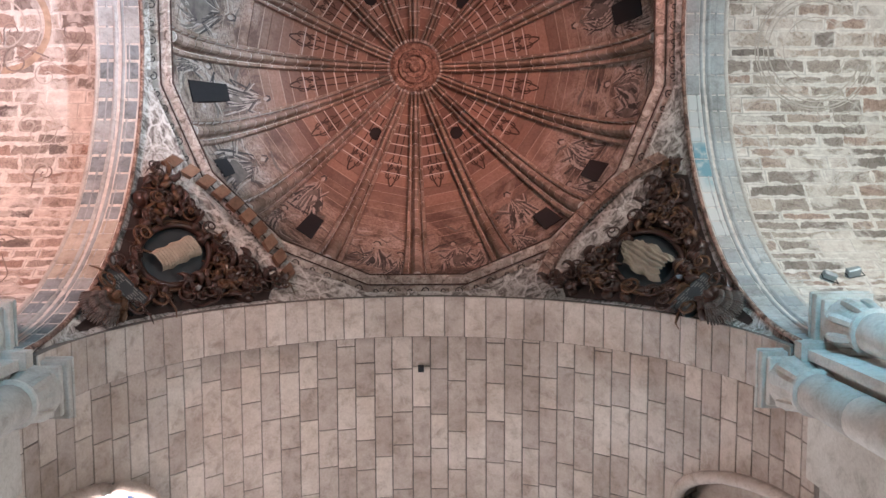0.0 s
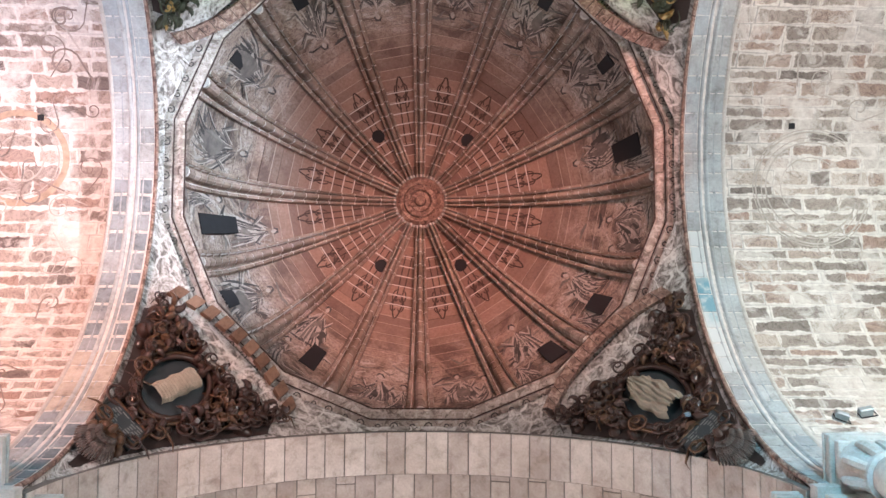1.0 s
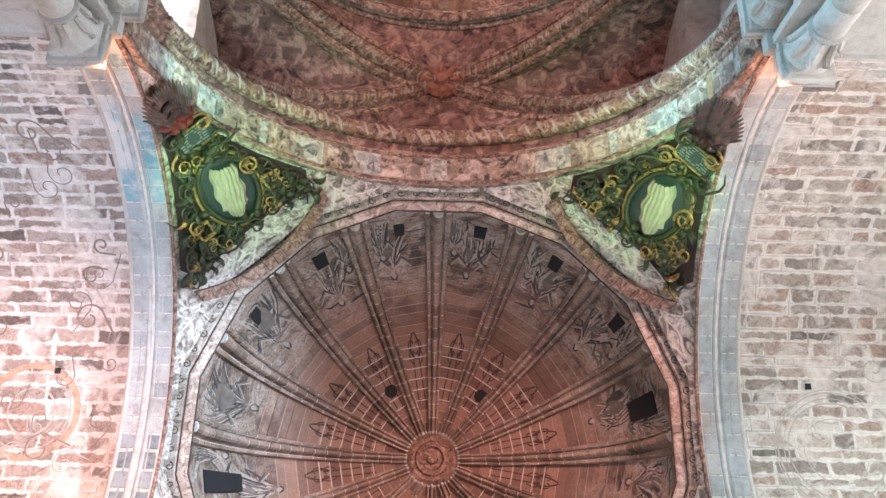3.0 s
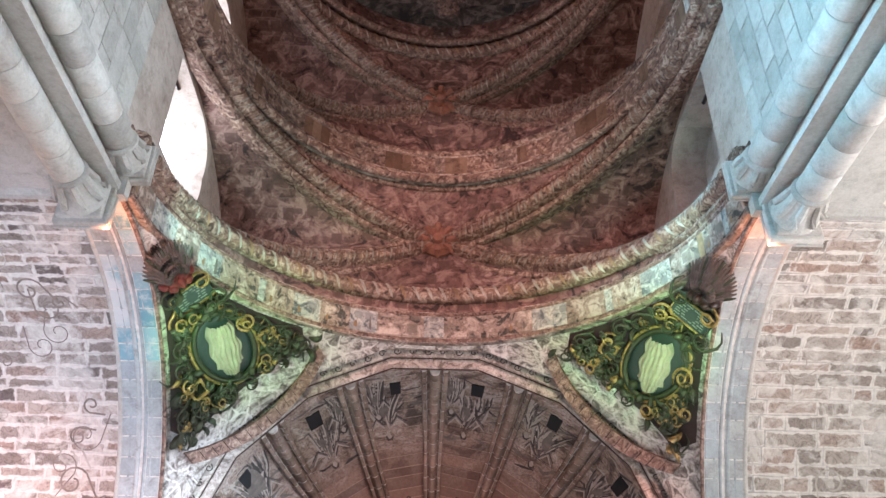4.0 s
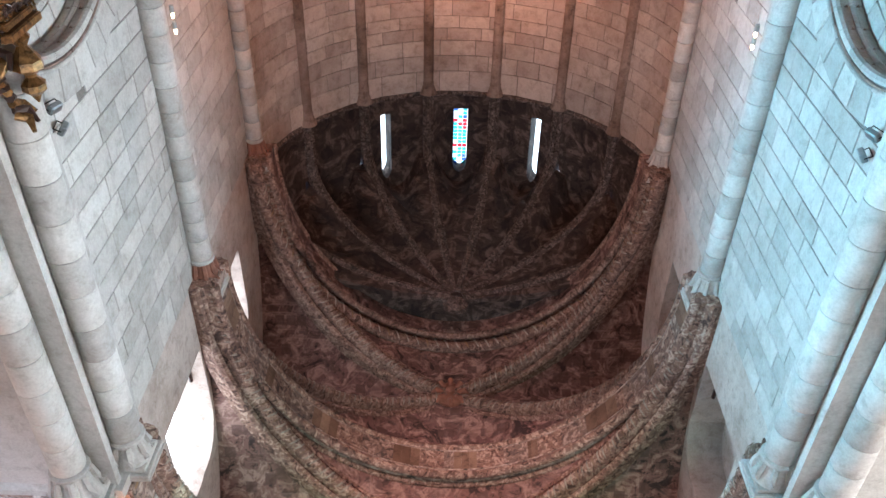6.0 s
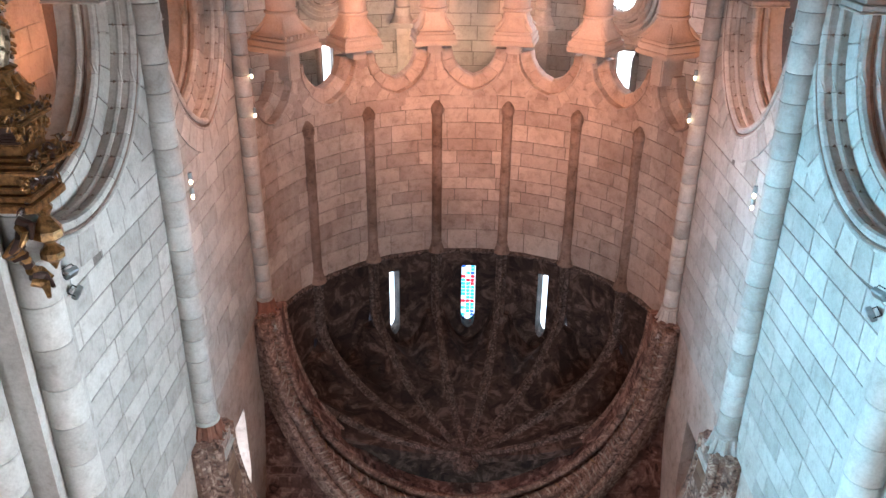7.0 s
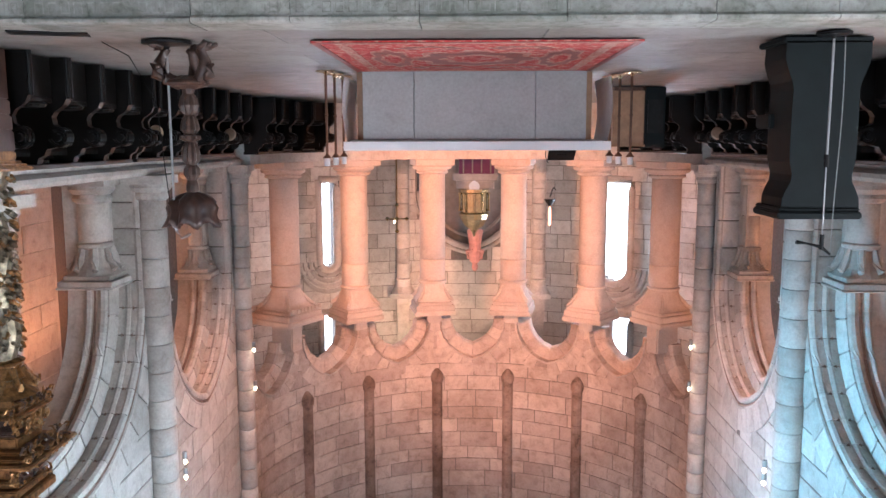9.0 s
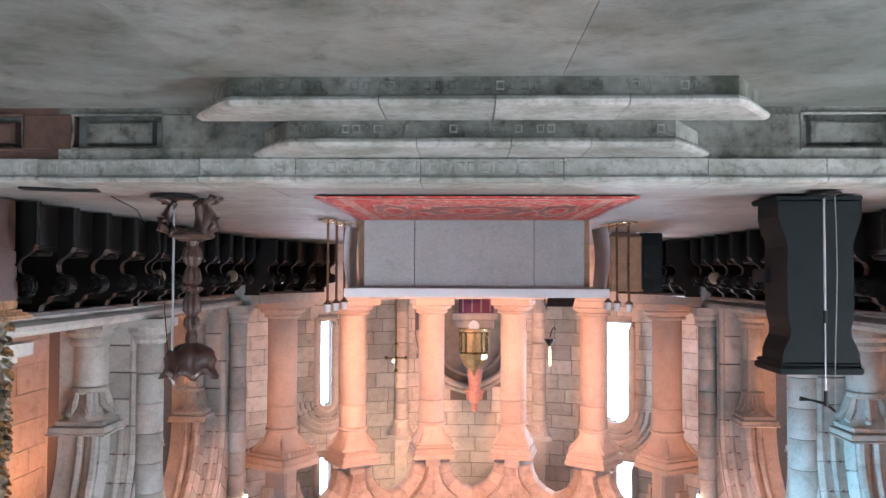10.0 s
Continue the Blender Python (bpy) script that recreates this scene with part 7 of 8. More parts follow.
# ---- tabernacle, cross and lantern in the ambulatory ----
tb = thing("tabernacle", "brass tabernacle on a draped purple stand in the niche", "tabernacle", at=(0.13, -22.6, 0))
bm = bmesh.new()
box(bm, -0.42, 0.55, -0.3, 0.0, PODIUM, 2.3)
part("stand", bm, PURPLE, tb)
for x in (-0.3, -0.05, 0.2, 0.45):
    bm = bmesh.new()
    box(bm, x - 0.02, x + 0.02, 0.0, 0.012, PODIUM, 2.28)
    part("stripe", bm, LETTER, tb)
bm = bmesh.new()
box(bm, -0.6, 0.65, -0.35, 0.05, 2.3, 2.5)
box(bm, -0.5, 0.55, -0.3, 0.03, 2.5, 2.72)
bmesh.ops.bevel(bm, geom=bm.edges[:], offset=0.02, segments=1, affect="EDGES")
part("shelf", bm, NICHE, tb)
bm = bmesh.new()
lathe(bm, [(0.42, 2.72), (0.42, 2.8), (0.36, 2.84), (0.36, 3.35), (0.42, 3.4), (0.38, 3.55), (0.26, 3.75), (0.1, 3.86), (0.05, 3.95), (0.02, 4.05)], 12)
body = part("casket", bm, BRASS, tb)
for k in range(8):
    a = k * math.pi / 4
    bm = bmesh.new()
    lathe(bm, [(0.05, 2.82), (0.03, 2.9), (0.03, 3.25), (0.05, 3.34)], 8, at=(0.4 * math.cos(a), 0.4 * math.sin(a), 0))
    part("colonnette", bm, BRASS, body)
bm = bmesh.new()
ring = [(-0.14, 2.74), (0.14, 2.74), (0.15, 2.62), (0.1, 2.54), (0.0, 2.48), (-0.1, 2.54), (-0.15, 2.62)]
a = [bm.verts.new((x, 0.09, z)) for x, z in ring]
b = [bm.verts.new((x, 0.05, z)) for x, z in ring]
bm.faces.new(a), bm.faces.new(b[::-1])
for i in range(7):
    bm.faces.new((a[i], a[(i + 1) % 7], b[(i + 1) % 7], b[i]))
part("shield", bm, PALEBLUE, tb, "pale blue painted shield")
fig = thing("carved_figure", "small rose-coloured carved figure above the tabernacle", "statue", at=(0.16, -23.4, 3.9))
bm = bmesh.new()
lathe(bm, [(0.2, 0), (0.22, 0.1), (0.16, 0.45), (0.19, 0.75), (0.15, 0.95), (0.07, 1.02), (0.09, 1.12), (0.08, 1.2), (0.02, 1.26)], 14)
for q in (-1, 1):
    tube(bm, [Vector((0.17 * q, 0, 0.88)), Vector((0.23 * q, 0.08, 0.65)), Vector((0.06 * q, 0.2, 0.6))], 0.055, 7, [1, 0.9, 0.7])
for k in range(7):
    t = k * 0.9
    tube(bm, [Vector((0.15 * math.cos(t), 0.15 * math.sin(t), 0.5)), Vector((0.21 * math.cos(t + 0.1), 0.21 * math.sin(t + 0.1), 0.05))], 0.035, 5, [0.6, 1])
bm2 = part("shape", bm, ROSEFIG, fig)
fig_stand = bmesh.new()
box(fig_stand, -0.3, 0.3, -0.3, 0.3, -3.4, 0.0)
part("bracket", fig_stand, NICHE, fig)
cross = thing("processional_cross", "tall brass processional cross on a thin staff", "cross", at=(-2.02, -22.6, 0.5))
bm = bmesh.new()
tube(bm, [Vector((0, 0, 0)), Vector((0, 0, 2.6))], 0.02, 8)
part("staff", bm, BRASS, cross)
bm = bmesh.new()
tube(bm, [Vector((0, 0, 2.6)), Vector((0, 0, 3.4))], 0.022, 6)
tube(bm, [Vector((-0.26, 0, 3.05)), Vector((0.26, 0, 3.05))], 0.022, 6)
for x, z in ((-0.27, 3.05), (0.27, 3.05), (0, 3.4), (0, 2.68), (0, 3.05)):
    lathe(bm, [(0.02, -0.05), (0.07, 0), (0.02, 0.05)], 8, at=(x, 0, z))
part("cross_head", bm, BRASS, cross)
bm = bmesh.new()
lathe(bm, [(0.008, 3.08), (0.022, 3.1), (0.026, 3.13), (0.008, 3.17)], 10, at=(-0.06, 0.08, 0))
part("bulb", bm, BULB, cross, "small warm bulb")
lan = thing("hanging_lantern", "black iron bell lantern with a warm light", "lantern", at=(2.22, -22.6, 3.0))
bm = bmesh.new()
lathe(bm, [(0.16, 0.0), (0.13, 0.06), (0.07, 0.14), (0.03, 0.2)][::-1], 12)
part("bell", bm, IRON, lan)
bm = bmesh.new()
tube(bm, [Vector((0, 0, -0.05)), Vector((0.06, 0, -0.25)), Vector((0.1, 0, -0.32)), Vector((0.16, 0, -0.25))], 0.02, 6)
part("bracket", bm, IRON, lan)
bm = bmesh.new()
lathe(bm, [(0.01, 0.2), (0.035, 0.3), (0.035, 0.7), (0.01, 0.75)], 8)
part("candle_tube", bm, CANDLE_GLOW, lan)

# ---- lamps ----
def wall_lamp():
    w = thing("wall_lamp", "small warm bulb lamp on a column", "lamp", "column lamps")
    bm = bmesh.new()
    lathe(bm, [(0.035, -0.1), (0.04, 0.0), (0.02, 0.02)], 10)
    part("socket", bm, LAMPMETAL, w)
    bm = bmesh.new()
    lathe(bm, [(0.012, 0.02), (0.024, 0.04), (0.028, 0.06), (0.018, 0.085), (0.003, 0.1)], 10)
    part("bulb", bm, BULB, w)
    return w


first = wall_lamp()
for i, (x, y, z) in enumerate(((-4.36, -16.0, 5.5), (-4.36, -16.0, 6.3), (4.36, -16.0, 5.4), (4.36, -16.0, 6.25), (-4.36, -11.9, 6.15), (-4.36, -11.9, 6.4), (4.36, -11.9, 6.2), (4.36, -11.9, 6.4))):
    if i == 0:
        first.matrix_basis = pose(x, y, z)
    else:
        copy_thing(first, pose(x, y, z))


def projector():
    p = thing("projector", "grey floodlight on a bracket", "floodlight", "floodlights")
    bm = bmesh.new()
    box(bm, -0.14, 0.14, -0.06, 0.06, -0.1, 0.1)
    bmesh.ops.bevel(bm, geom=bm.edges[:], offset=0.02, segments=1, affect="EDGES")
    part("housing", bm, LAMPMETAL, p)
    bm = bmesh.new()
    box(bm, -0.12, 0.12, 0.06, 0.068, -0.08, 0.08)
    part("lens", bm, STEEL, p)
    bm = bmesh.new()
    tube(bm, [Vector((-0.15, 0, 0)), Vector((-0.16, -0.15, 0)), Vector((0.16, -0.15, 0)), Vector((0.15, 0, 0))], 0.012, 5)
    part("bracket", bm, IRON, p)
    return p


first = projector()
for i, (x, y, z, rx, rz) in enumerate(((-4.61, -8.42, 6.25, 35, -100), (-4.6, -8.35, 5.95, 35, -70), (4.61, -8.42, 6.3, 35, 100), (4.6, -8.35, 6.0, 35, 70),
                                        (4.95, 1.2, 11.35, 60, 200), (5.25, 1.15, 11.35, 60, 170), (4.98, -6.4, 10.98, 70, 0), (-4.86, -6.4, 10.98, 70, 0))):
    if i == 0:
        first.matrix_basis = pose(x, y, z, rx, 0, rz) @ Matrix.Scale(0.62, 4)
    else:
        copy_thing(first, pose(x, y, z, rx, 0, rz))

# ---- carved reliefs on the pendentives ----
def relief_map(az):
    def at(a, b, h=0.0):
        phi = radians(28) + b / RHO
        turn = radians(az) + a / (RHO * math.cos(phi))
        r = RHO - h
        return Vector((r * math.cos(phi) * math.cos(turn), YC + r * math.cos(phi) * math.sin(turn), Z_SPRING + r * math.sin(phi)))

    def inside(a, b, edge=0.1):
        p = at(a, b)
        return max(abs(p.x), abs(p.y - YC)) < XS - edge and 15.3 > p.z
    return at, inside


def lump(bm, at, a, b, h, ra, rb, rh, n=8):
    """A rounded boss on the curved ground."""
    rows = []
    for i in range(4):
        f = math.pi / 2 * i / 4
        rows.append([bm.verts.new(at(a + ra * math.cos(f) * math.cos(t), b + rb * math.cos(f) * math.sin(t), h + rh * math.sin(f))) for t in span(0, 2 * math.pi, n)[:-1]])
    for p, q in zip(rows, rows[1:]):
        for k in range(n):
            bm.faces.new((p[k], p[(k + 1) % n], q[(k + 1) % n], q[k]))
    bm.faces.new(rows[-1])


def relief(az, label, body, edge_mat, mask_mat, fig_mat, ground, seed, tablet):
    rng = random.Random(seed)
    at, inside = relief_map(az)
    rel = thing("pendentive_relief", label, "relief", "pendentive reliefs")

    def add(name, bm, material, parent=rel, lab="", smooth=True):
        return part(name, bm, material, parent, lab, smooth)

    # dark carved ground that follows the curve
    rows = []
    bm = bmesh.new()
    for b in span(-1.95, 1.42, 24):
        w = 0.0
        while w < 2.2 and inside(w, b, 0.05):
            w += 0.02
        if b > 0.9:
            w = min(w, 1.5 - (b - 0.9) * 0.5)
        rows.append([bm.verts.new(at(w * q, b, 0.03 + 0.012 * rng.random())) for q in span(-1, 1, 14)])
    for p, q in zip(rows, rows[1:]):
        for k in range(14):
            bm.faces.new((p[k], p[k + 1], q[k + 1], q[k]))
    add("ground", bm, ground)
    # oval field and frame
    c = (0.1, 0.5)
    bm = bmesh.new()
    lump(bm, at, *c, 0.05, 0.47, 0.66, 0.05, 28)
    add("oval_field", bm, PLAQUE)
    for ra, rb, h, r, m in ((0.5, 0.7, 0.12, 0.05, body), (0.57, 0.77, 0.09, 0.035, edge_mat)):
        bm = bmesh.new()
        tube(bm, [at(c[0] + ra * math.cos(t), c[1] + rb * math.sin(t), h) for t in span(0, 2 * math.pi, 40)], r, 7)
        add("oval_frame", bm, m)
    # figure as one draped shape
    bm = bmesh.new()
    tilt = 0.0

    def on(u, v, h):
        return at(c[0] + u + tilt * v, c[1] + v, h)
    ang = {225: 0.25, 315: -0.35, 135: 0.17, 45: -0.1}[az]
    ca, sa = math.cos(ang), math.sin(ang)
    rows = []
    for v in span(-0.42, 0.42, 30) if tablet else span(-0.5, 0.5, 30):
        half = 0.19 + 0.012 * math.sin(21 * v) if tablet else 0.2 + 0.07 * math.cos(2.6 * v) - (0.1 if v > 0.36 else 0) + 0.025 * math.sin(17 * v + 1)
        row = []
        for u in span(-1, 1, 26):
            if tablet:
                h = 0.16 + 0.1 * (1 - abs(u) ** 4) + 0.007 * math.sin(95 * v) + 0.006 * math.sin(31 * u + 40 * v)
            else:
                h = 0.14 + 0.16 * (1 - abs(u) ** 3) + 0.03 * math.sin(19 * u + 1.6 * math.sin(5 * v)) + 0.014 * math.sin(16 * v + 6 * u)
            x, y = u * half, v
            row.append(bm.verts.new(on(ca * x - sa * y, sa * x + ca * y, h)))
        rows.append(row)
    for p, q in zip(rows, rows[1:]):
        for k in range(26):
            bm.faces.new((p[k], p[k + 1], q[k + 1], q[k]))
    add("figure", bm, fig_mat, lab="pale carved shape in the oval", smooth=not tablet)
    # plaque with two columns of bars
    bm = bmesh.new()
    vs = [bm.verts.new(at(0.1 + x, -0.75 + y, h)) for h in (0.02, 0.16) for x, y in ((-0.36, -0.2), (0.36, -0.2), (0.36, 0.2), (-0.36, 0.2))]
    for f in ((4, 5, 6, 7), (0, 1, 5, 4), (1, 2, 6, 5), (2, 3, 7, 6), (3, 0, 4, 7)):
        bm.faces.new([vs[i] for i in f])
    plq = add("plaque", bm, PLAQUE, smooth=False)
    bm = bmesh.new()
    tube(bm, [at(0.1 + x, -0.75 + y, 0.165) for x, y in ((-0.36, -0.2), (0.36, -0.2), (0.36, 0.2), (-0.36, 0.2), (-0.36, -0.2))], 0.022, 6)
    add("plaque_frame", bm, edge_mat, plq)
    for i in range(6):
        x = -0.29
        while x < 0.24:
            x1 = min(0.29, x + rng.uniform(0.05, 0.14))
            bm = bmesh.new()
            y = -0.895 + i * 0.052
            bm.faces.new([bm.verts.new(at(0.1 + p, q, 0.172)) for p, q in ((x, y), (x1, y), (x1, y + 0.026), (x, y + 0.026))])
            add("text_bar", bm, LETTER, plq)
            x = x1 + 0.03
    # shell of feathers at the tip and a mask above it
    big = 1.0 if az < 180 else 1.4
    for ring, (rad, cnt, w) in enumerate(((0.6 * big, 21, 0.026 * big), (0.46 * big, 17, 0.028 * big), (0.32 * big, 12, 0.03 * big))):
        for i in range(cnt):
            t = radians(-90 + (i - (cnt - 1) / 2) * (130 / cnt))
            base = (0.05 + 0.12 * math.cos(t), -1.22 + 0.12 * math.sin(t))
            tip = (0.05 + rad * 0.62 * math.cos(t), -1.22 + rad * math.sin(t))
            bm = bmesh.new()
            tube(bm, [at(base[0] + (tip[0] - base[0]) * q, base[1] + (tip[1] - base[1]) * q, 0.1 + 0.05 * ring + 0.12 * math.sin(q * 2.6)) for q in span(0, 1, 5)], w, 6, [0.5, 0.9, 1.1, 1.1, 0.9, 0.35])
            add("feather", bm, FEATHER if (i + ring) % 5 else body)
    bm = bmesh.new()
    lump(bm, at, 0.05, -1.2, 0.08, 0.24, 0.2, 0.2, 12)
    lump(bm, at, 0.05, -1.24, 0.34, 0.06, 0.1, 0.1, 8)
    for q in (-1, 1):
        lump(bm, at, 0.05 + q * 0.13, -1.12, 0.2, 0.08, 0.07, 0.1, 8)
        lump(bm, at, 0.05 + q * 0.09, -1.32, 0.22, 0.09, 0.06, 0.08, 8)
    add("mask", bm, mask_mat, lab="painted carved mask")
    for q in span(0, 5.4, 7):
        bm = bmesh.new()
        lump(bm, at, 0.05 + 0.24 * math.cos(q), -1.22 + 0.17 * math.sin(q), 0.08, 0.09, 0.06, 0.17, 7)
        add("mask_curl", bm, mask_mat)
    # buckles
    for q in (-1, 1):
        a0, b0 = 0.06 + q * 0.76, 0.78
        bm = bmesh.new()
        tube(bm, [at(a0 + x * 0.13, b0 + y * 0.15, 0.2) for x, y in ((-1, -1), (1, -0.8), (1, 1), (-1, 0.8), (-1, -1))], 0.045, 4)
        add("buckle", bm, edge_mat, lab="square gilded buckle", smooth=False)
        bm = bmesh.new()
        lump(bm, at, a0, b0, 0.04, 0.12, 0.13, 0.06, 4)
        add("buckle_field", bm, VOID)
    # scrolls
    spots = [(0.45, -0.95, 0.15), (-0.3, -0.95, 0.15), (0.62, -0.5, 0.16), (-0.42, -0.45, 0.16), (0.6, -0.1, 0.13), (-0.55, -0.02, 0.14), (0.8, 0.28, 0.16), (-0.75, 0.3, 0.16),
             (1.05, 0.62, 0.14), (-1.0, 0.62, 0.14), (0.95, 1.05, 0.15), (-0.85, 1.1, 0.15), (0.5, 1.25, 0.14), (-0.35, 1.3, 0.14), (0.1, 1.38, 0.12), (1.25, 0.95, 0.12), (-1.2, 0.95, 0.12), (0.3, -0.42, 0.11), (-0.1, -0.38, 0.11), (1.3, 1.25, 0.1), (-1.25, 1.25, 0.1)]
    for i, (a, b, r) in enumerate(spots):
        r *= 1.05 if az < 180 else 1.15
        if not inside(a, b, 0.12):
            a *= 0.8
        sgn, t0 = (1 if a > 0 else -1), rng.uniform(0, 6.28)
        pts = []
        for t in span(0, 1, 24):
            rr = r * (1 - 0.78 * t)
            ang = t0 + sgn * t * 10.5
            pts.append(at(a + rr * math.cos(ang), b + rr * math.sin(ang), 0.17 + 0.13 * t))
        tail = [at(a + r * math.cos(t0 - sgn * 0.5 * k) * (1 + 0.35 * k), b + r * math.sin(t0 - sgn * 0.5 * k) * (1 + 0.35 * k), 0.1) for k in (3, 2, 1)]
        bm = bmesh.new()
        tube(bm, tail + pts, r * 0.15, 7, [0.3, 0.7, 1] + [1 - 0.45 * t for t in span(0, 1, 24)])
        add("scroll", bm, edge_mat if i % 3 == 0 else body)
    # many small curls between them
    for i in range(38):
        for _ in range(20):
            a, b = rng.uniform(-1.6, 1.6), rng.uniform(-1.25, 1.35)
            if inside(a, b, 0.12) and ((a - c[0]) / 0.62) ** 2 + ((b - c[1]) / 0.82) ** 2 > 1 and not (abs(a - 0.1) < 0.45 and abs(b + 0.75) < 0.28):
                break
        else:
            continue
        r, t0, sgn = rng.uniform(0.06, 0.13), rng.uniform(0, 6.28), rng.choice((-1, 1))
        pts = [at(a + 2.2 * r * math.cos(t0 - sgn * 0.9), b + 2.2 * r * math.sin(t0 - sgn * 0.9), 0.1)]
        for t in span(0, 1, 16):
            pts.append(at(a + r * (1 - 0.75 * t) * math.cos(t0 + sgn * t * 9), b + r * (1 - 0.75 * t) * math.sin(t0 + sgn * t * 9), 0.2 + 0.1 * t))
        bm = bmesh.new()
        tube(bm, pts, r * 0.19, 5, [0.5] + [1 - 0.5 * t for t in span(0, 1, 16)])
        add("curl", bm, edge_mat if i % 4 == 0 else body)
    # leaves and small bosses fill the rest
    for i in range(100 if az < 180 else 70):
        for _ in range(20):
            a, b = rng.uniform(-1.5, 1.5), rng.uniform(-1.1, 1.4)
            if inside(a, b, 0.14) and ((a - c[0]) / 0.6) ** 2 + ((b - c[1]) / 0.8) ** 2 > 1 and not (abs(a - 0.1) < 0.4 and abs(b + 0.75) < 0.24):
                break
        else:
            continue
        t, ln = rng.uniform(0, 6.28), rng.uniform(0.14, 0.3)
        bend = rng.uniform(-1.4, 1.4)
        pts = [at(a + ln * q * math.cos(t + bend * q), b + ln * q * math.sin(t + bend * q), 0.07 + 0.16 * math.sin(q * 2.4)) for q in span(0, 1, 5)]
        bm = bmesh.new()
        tube(bm, pts, rng.uniform(0.035, 0.06), 5, [0.4, 1.0, 1.3, 1.1, 0.7, 0.15])
        add("acanthus_leaf", bm, edge_mat if rng.random() < 0.12 else (body if rng.random() < 0.985 else mask_mat), smooth=rng.random() < 0.5)
    for i in range(90):
        a, b = rng.uniform(-1.5, 1.5), rng.uniform(-1.3, 1.38)
        if not inside(a, b, 0.1) or ((a - c[0]) / 0.66) ** 2 + ((b - c[1]) / 0.86) ** 2 < 1 or (abs(a - 0.1) < 0.42 and abs(b + 0.75) < 0.26):
            continue
        bm = bmesh.new()
        lump(bm, at, a, b, 0.03, rng.uniform(0.06, 0.15), rng.uniform(0.06, 0.13), rng.uniform(0.08, 0.17), 9)
        add("carved_mass", bm, body, smooth=rng.random() < 0.6)
    for a, b in ((0.02, 1.1), (-0.2, 1.22), (0.25, 1.2), (0.75, 0.5), (-0.7, 0.52)):
        bm = bmesh.new()
        lump(bm, at, a, b, 0.1, 0.09, 0.09, 0.14, 9)
        add("boss", bm, body)
    # curved band of stones that closes the field towards the dome
    n, gap = (10, 0.05) if az == 135 else (14, 0.006)
    for i in range(n):
        a0, a1 = -1.5 + 3.0 * i / n + gap, -1.5 + 3.0 * (i + 1) / n - gap
        bm = bmesh.new()
        low = [(x, 1.45 + 0.62 * (1 - (x / 1.5) ** 2)) for x in (a0, a1)]
        vs = [bm.verts.new(at(x, y + e, h)) for h in (0.0, 0.1) for (x, y), e in ((low[0], 0), (low[1], 0), (low[1], 0.24), (low[0], 0.24))]
        for f in ((4, 5, 6, 7), (0, 1, 5, 4), (1, 2, 6, 5), (2, 3, 7, 6), (3, 0, 4, 7)):
            bm.faces.new([vs[k] for k in f])
        add("band_stone", bm, (BANDM if az == 135 else RIBM), smooth=False)
    return rel


relief(225, "carved gilded relief with a pale figure in an oval", GREENW, GILT, REDWOOD, PALEFIG, DARKGROUND, 11, False)
relief(315, "dark green gilded relief with a draped figure in an oval", GREENW, GILT, CARVED, PALEFIG, DARKGROUND, 23, False)
relief(135, "dark carved wooden relief with scrolls round a pale tablet", CARVED, CARVEDRIM, CARVEDRIM, PALEFIG, DARKGROUND, 37, True)
relief(45, "dark carved wooden relief with scrolls round a pale draped figure", CARVED, CARVEDRIM, CARVED, PALEFIG, DARKGROUND, 41, False)

# ---- stones of the arches, vaults and walls ----
def soffit(c, across, along, r, out=1):
    """Under an arch: u runs round it, v into its depth."""
    c, across, along = Vector(c), Vector(across), Vector(along)

    def fn(u, v):
        a = u / r
        o = across * math.cos(a) + UP * math.sin(a)
        return c + o * r + along * v, -o
    return fn


L_ARCH = R_ARCH * math.pi
lay(west_arch, soffit((0, Y_WEST, Z_SPRING), (1, 0, 0), (0, 1, 0), R_ARCH), 0, L_ARCH, 0, 0.7, (0.6, 0.8), (0.3, 0.38), VAULT, (0, 2, 15), name="voussoir", seed=3, bond=False)
SLATE = stone("slate_blue_arch_paint", (0.2, 0.24, 0.265), (0.36, 0.4, 0.42), 0.6, stain=(0.55, 0.55, 0.55))
CREAM = stone("cream_arch_stone", (0.42, 0.37, 0.31), (0.54, 0.48, 0.41), 0.4)


def arch_paint(s, deg, outer, rng):
    """Paint of a transept arch stone: deg runs from the west foot over the crown to the east foot."""
    if s < 0:
        if deg < 30 or 46 < deg < 88:
            return SLATE if rng.random() < 0.9 else PAINTED_ARCH
        if deg < 46:
            return CREAM
        return TEAL_ARCH if deg > 138 and rng.random() < 0.8 else PAINTED_ARCH
    return TEAL_ARCH if not outer and 40 < deg < 74 else PAINTED_ARCH


for s in (-1, 1):
    rng = random.Random(12 + s)
    fn_a = soffit((s * XS, YC, Z_SPRING), (0, 1, 0), (s, 0, 0), R_ARCH)
    cuts = courses(0, L_ARCH, 0.27, 0.36, rng)
    for ua, ub in zip(cuts, cuts[1:]):
        for v0, v1 in ((0.03, 0.27), (0.36, 0.7)):
            m = arch_paint(s, math.degrees(0.5 * (ua + ub) / R_ARCH), v0 > 0.1, rng)
            verts, faces = block(fn_a, ua, ub, v0, v1, 0.05 if m is SLATE else 0.018, 0.008 + rng.uniform(0, 0.006), 0.006, rng=rng, jitter=0.008)
            mesh("voussoir", verts, faces, m, side_arch[s])


def nave_fn(u, v):
    a = v / 4.75
    o = Vector((math.cos(a), 0, math.sin(a)))
    return Vector((0, u, Z_SPRING - 0.1)) + o * 4.75, -o


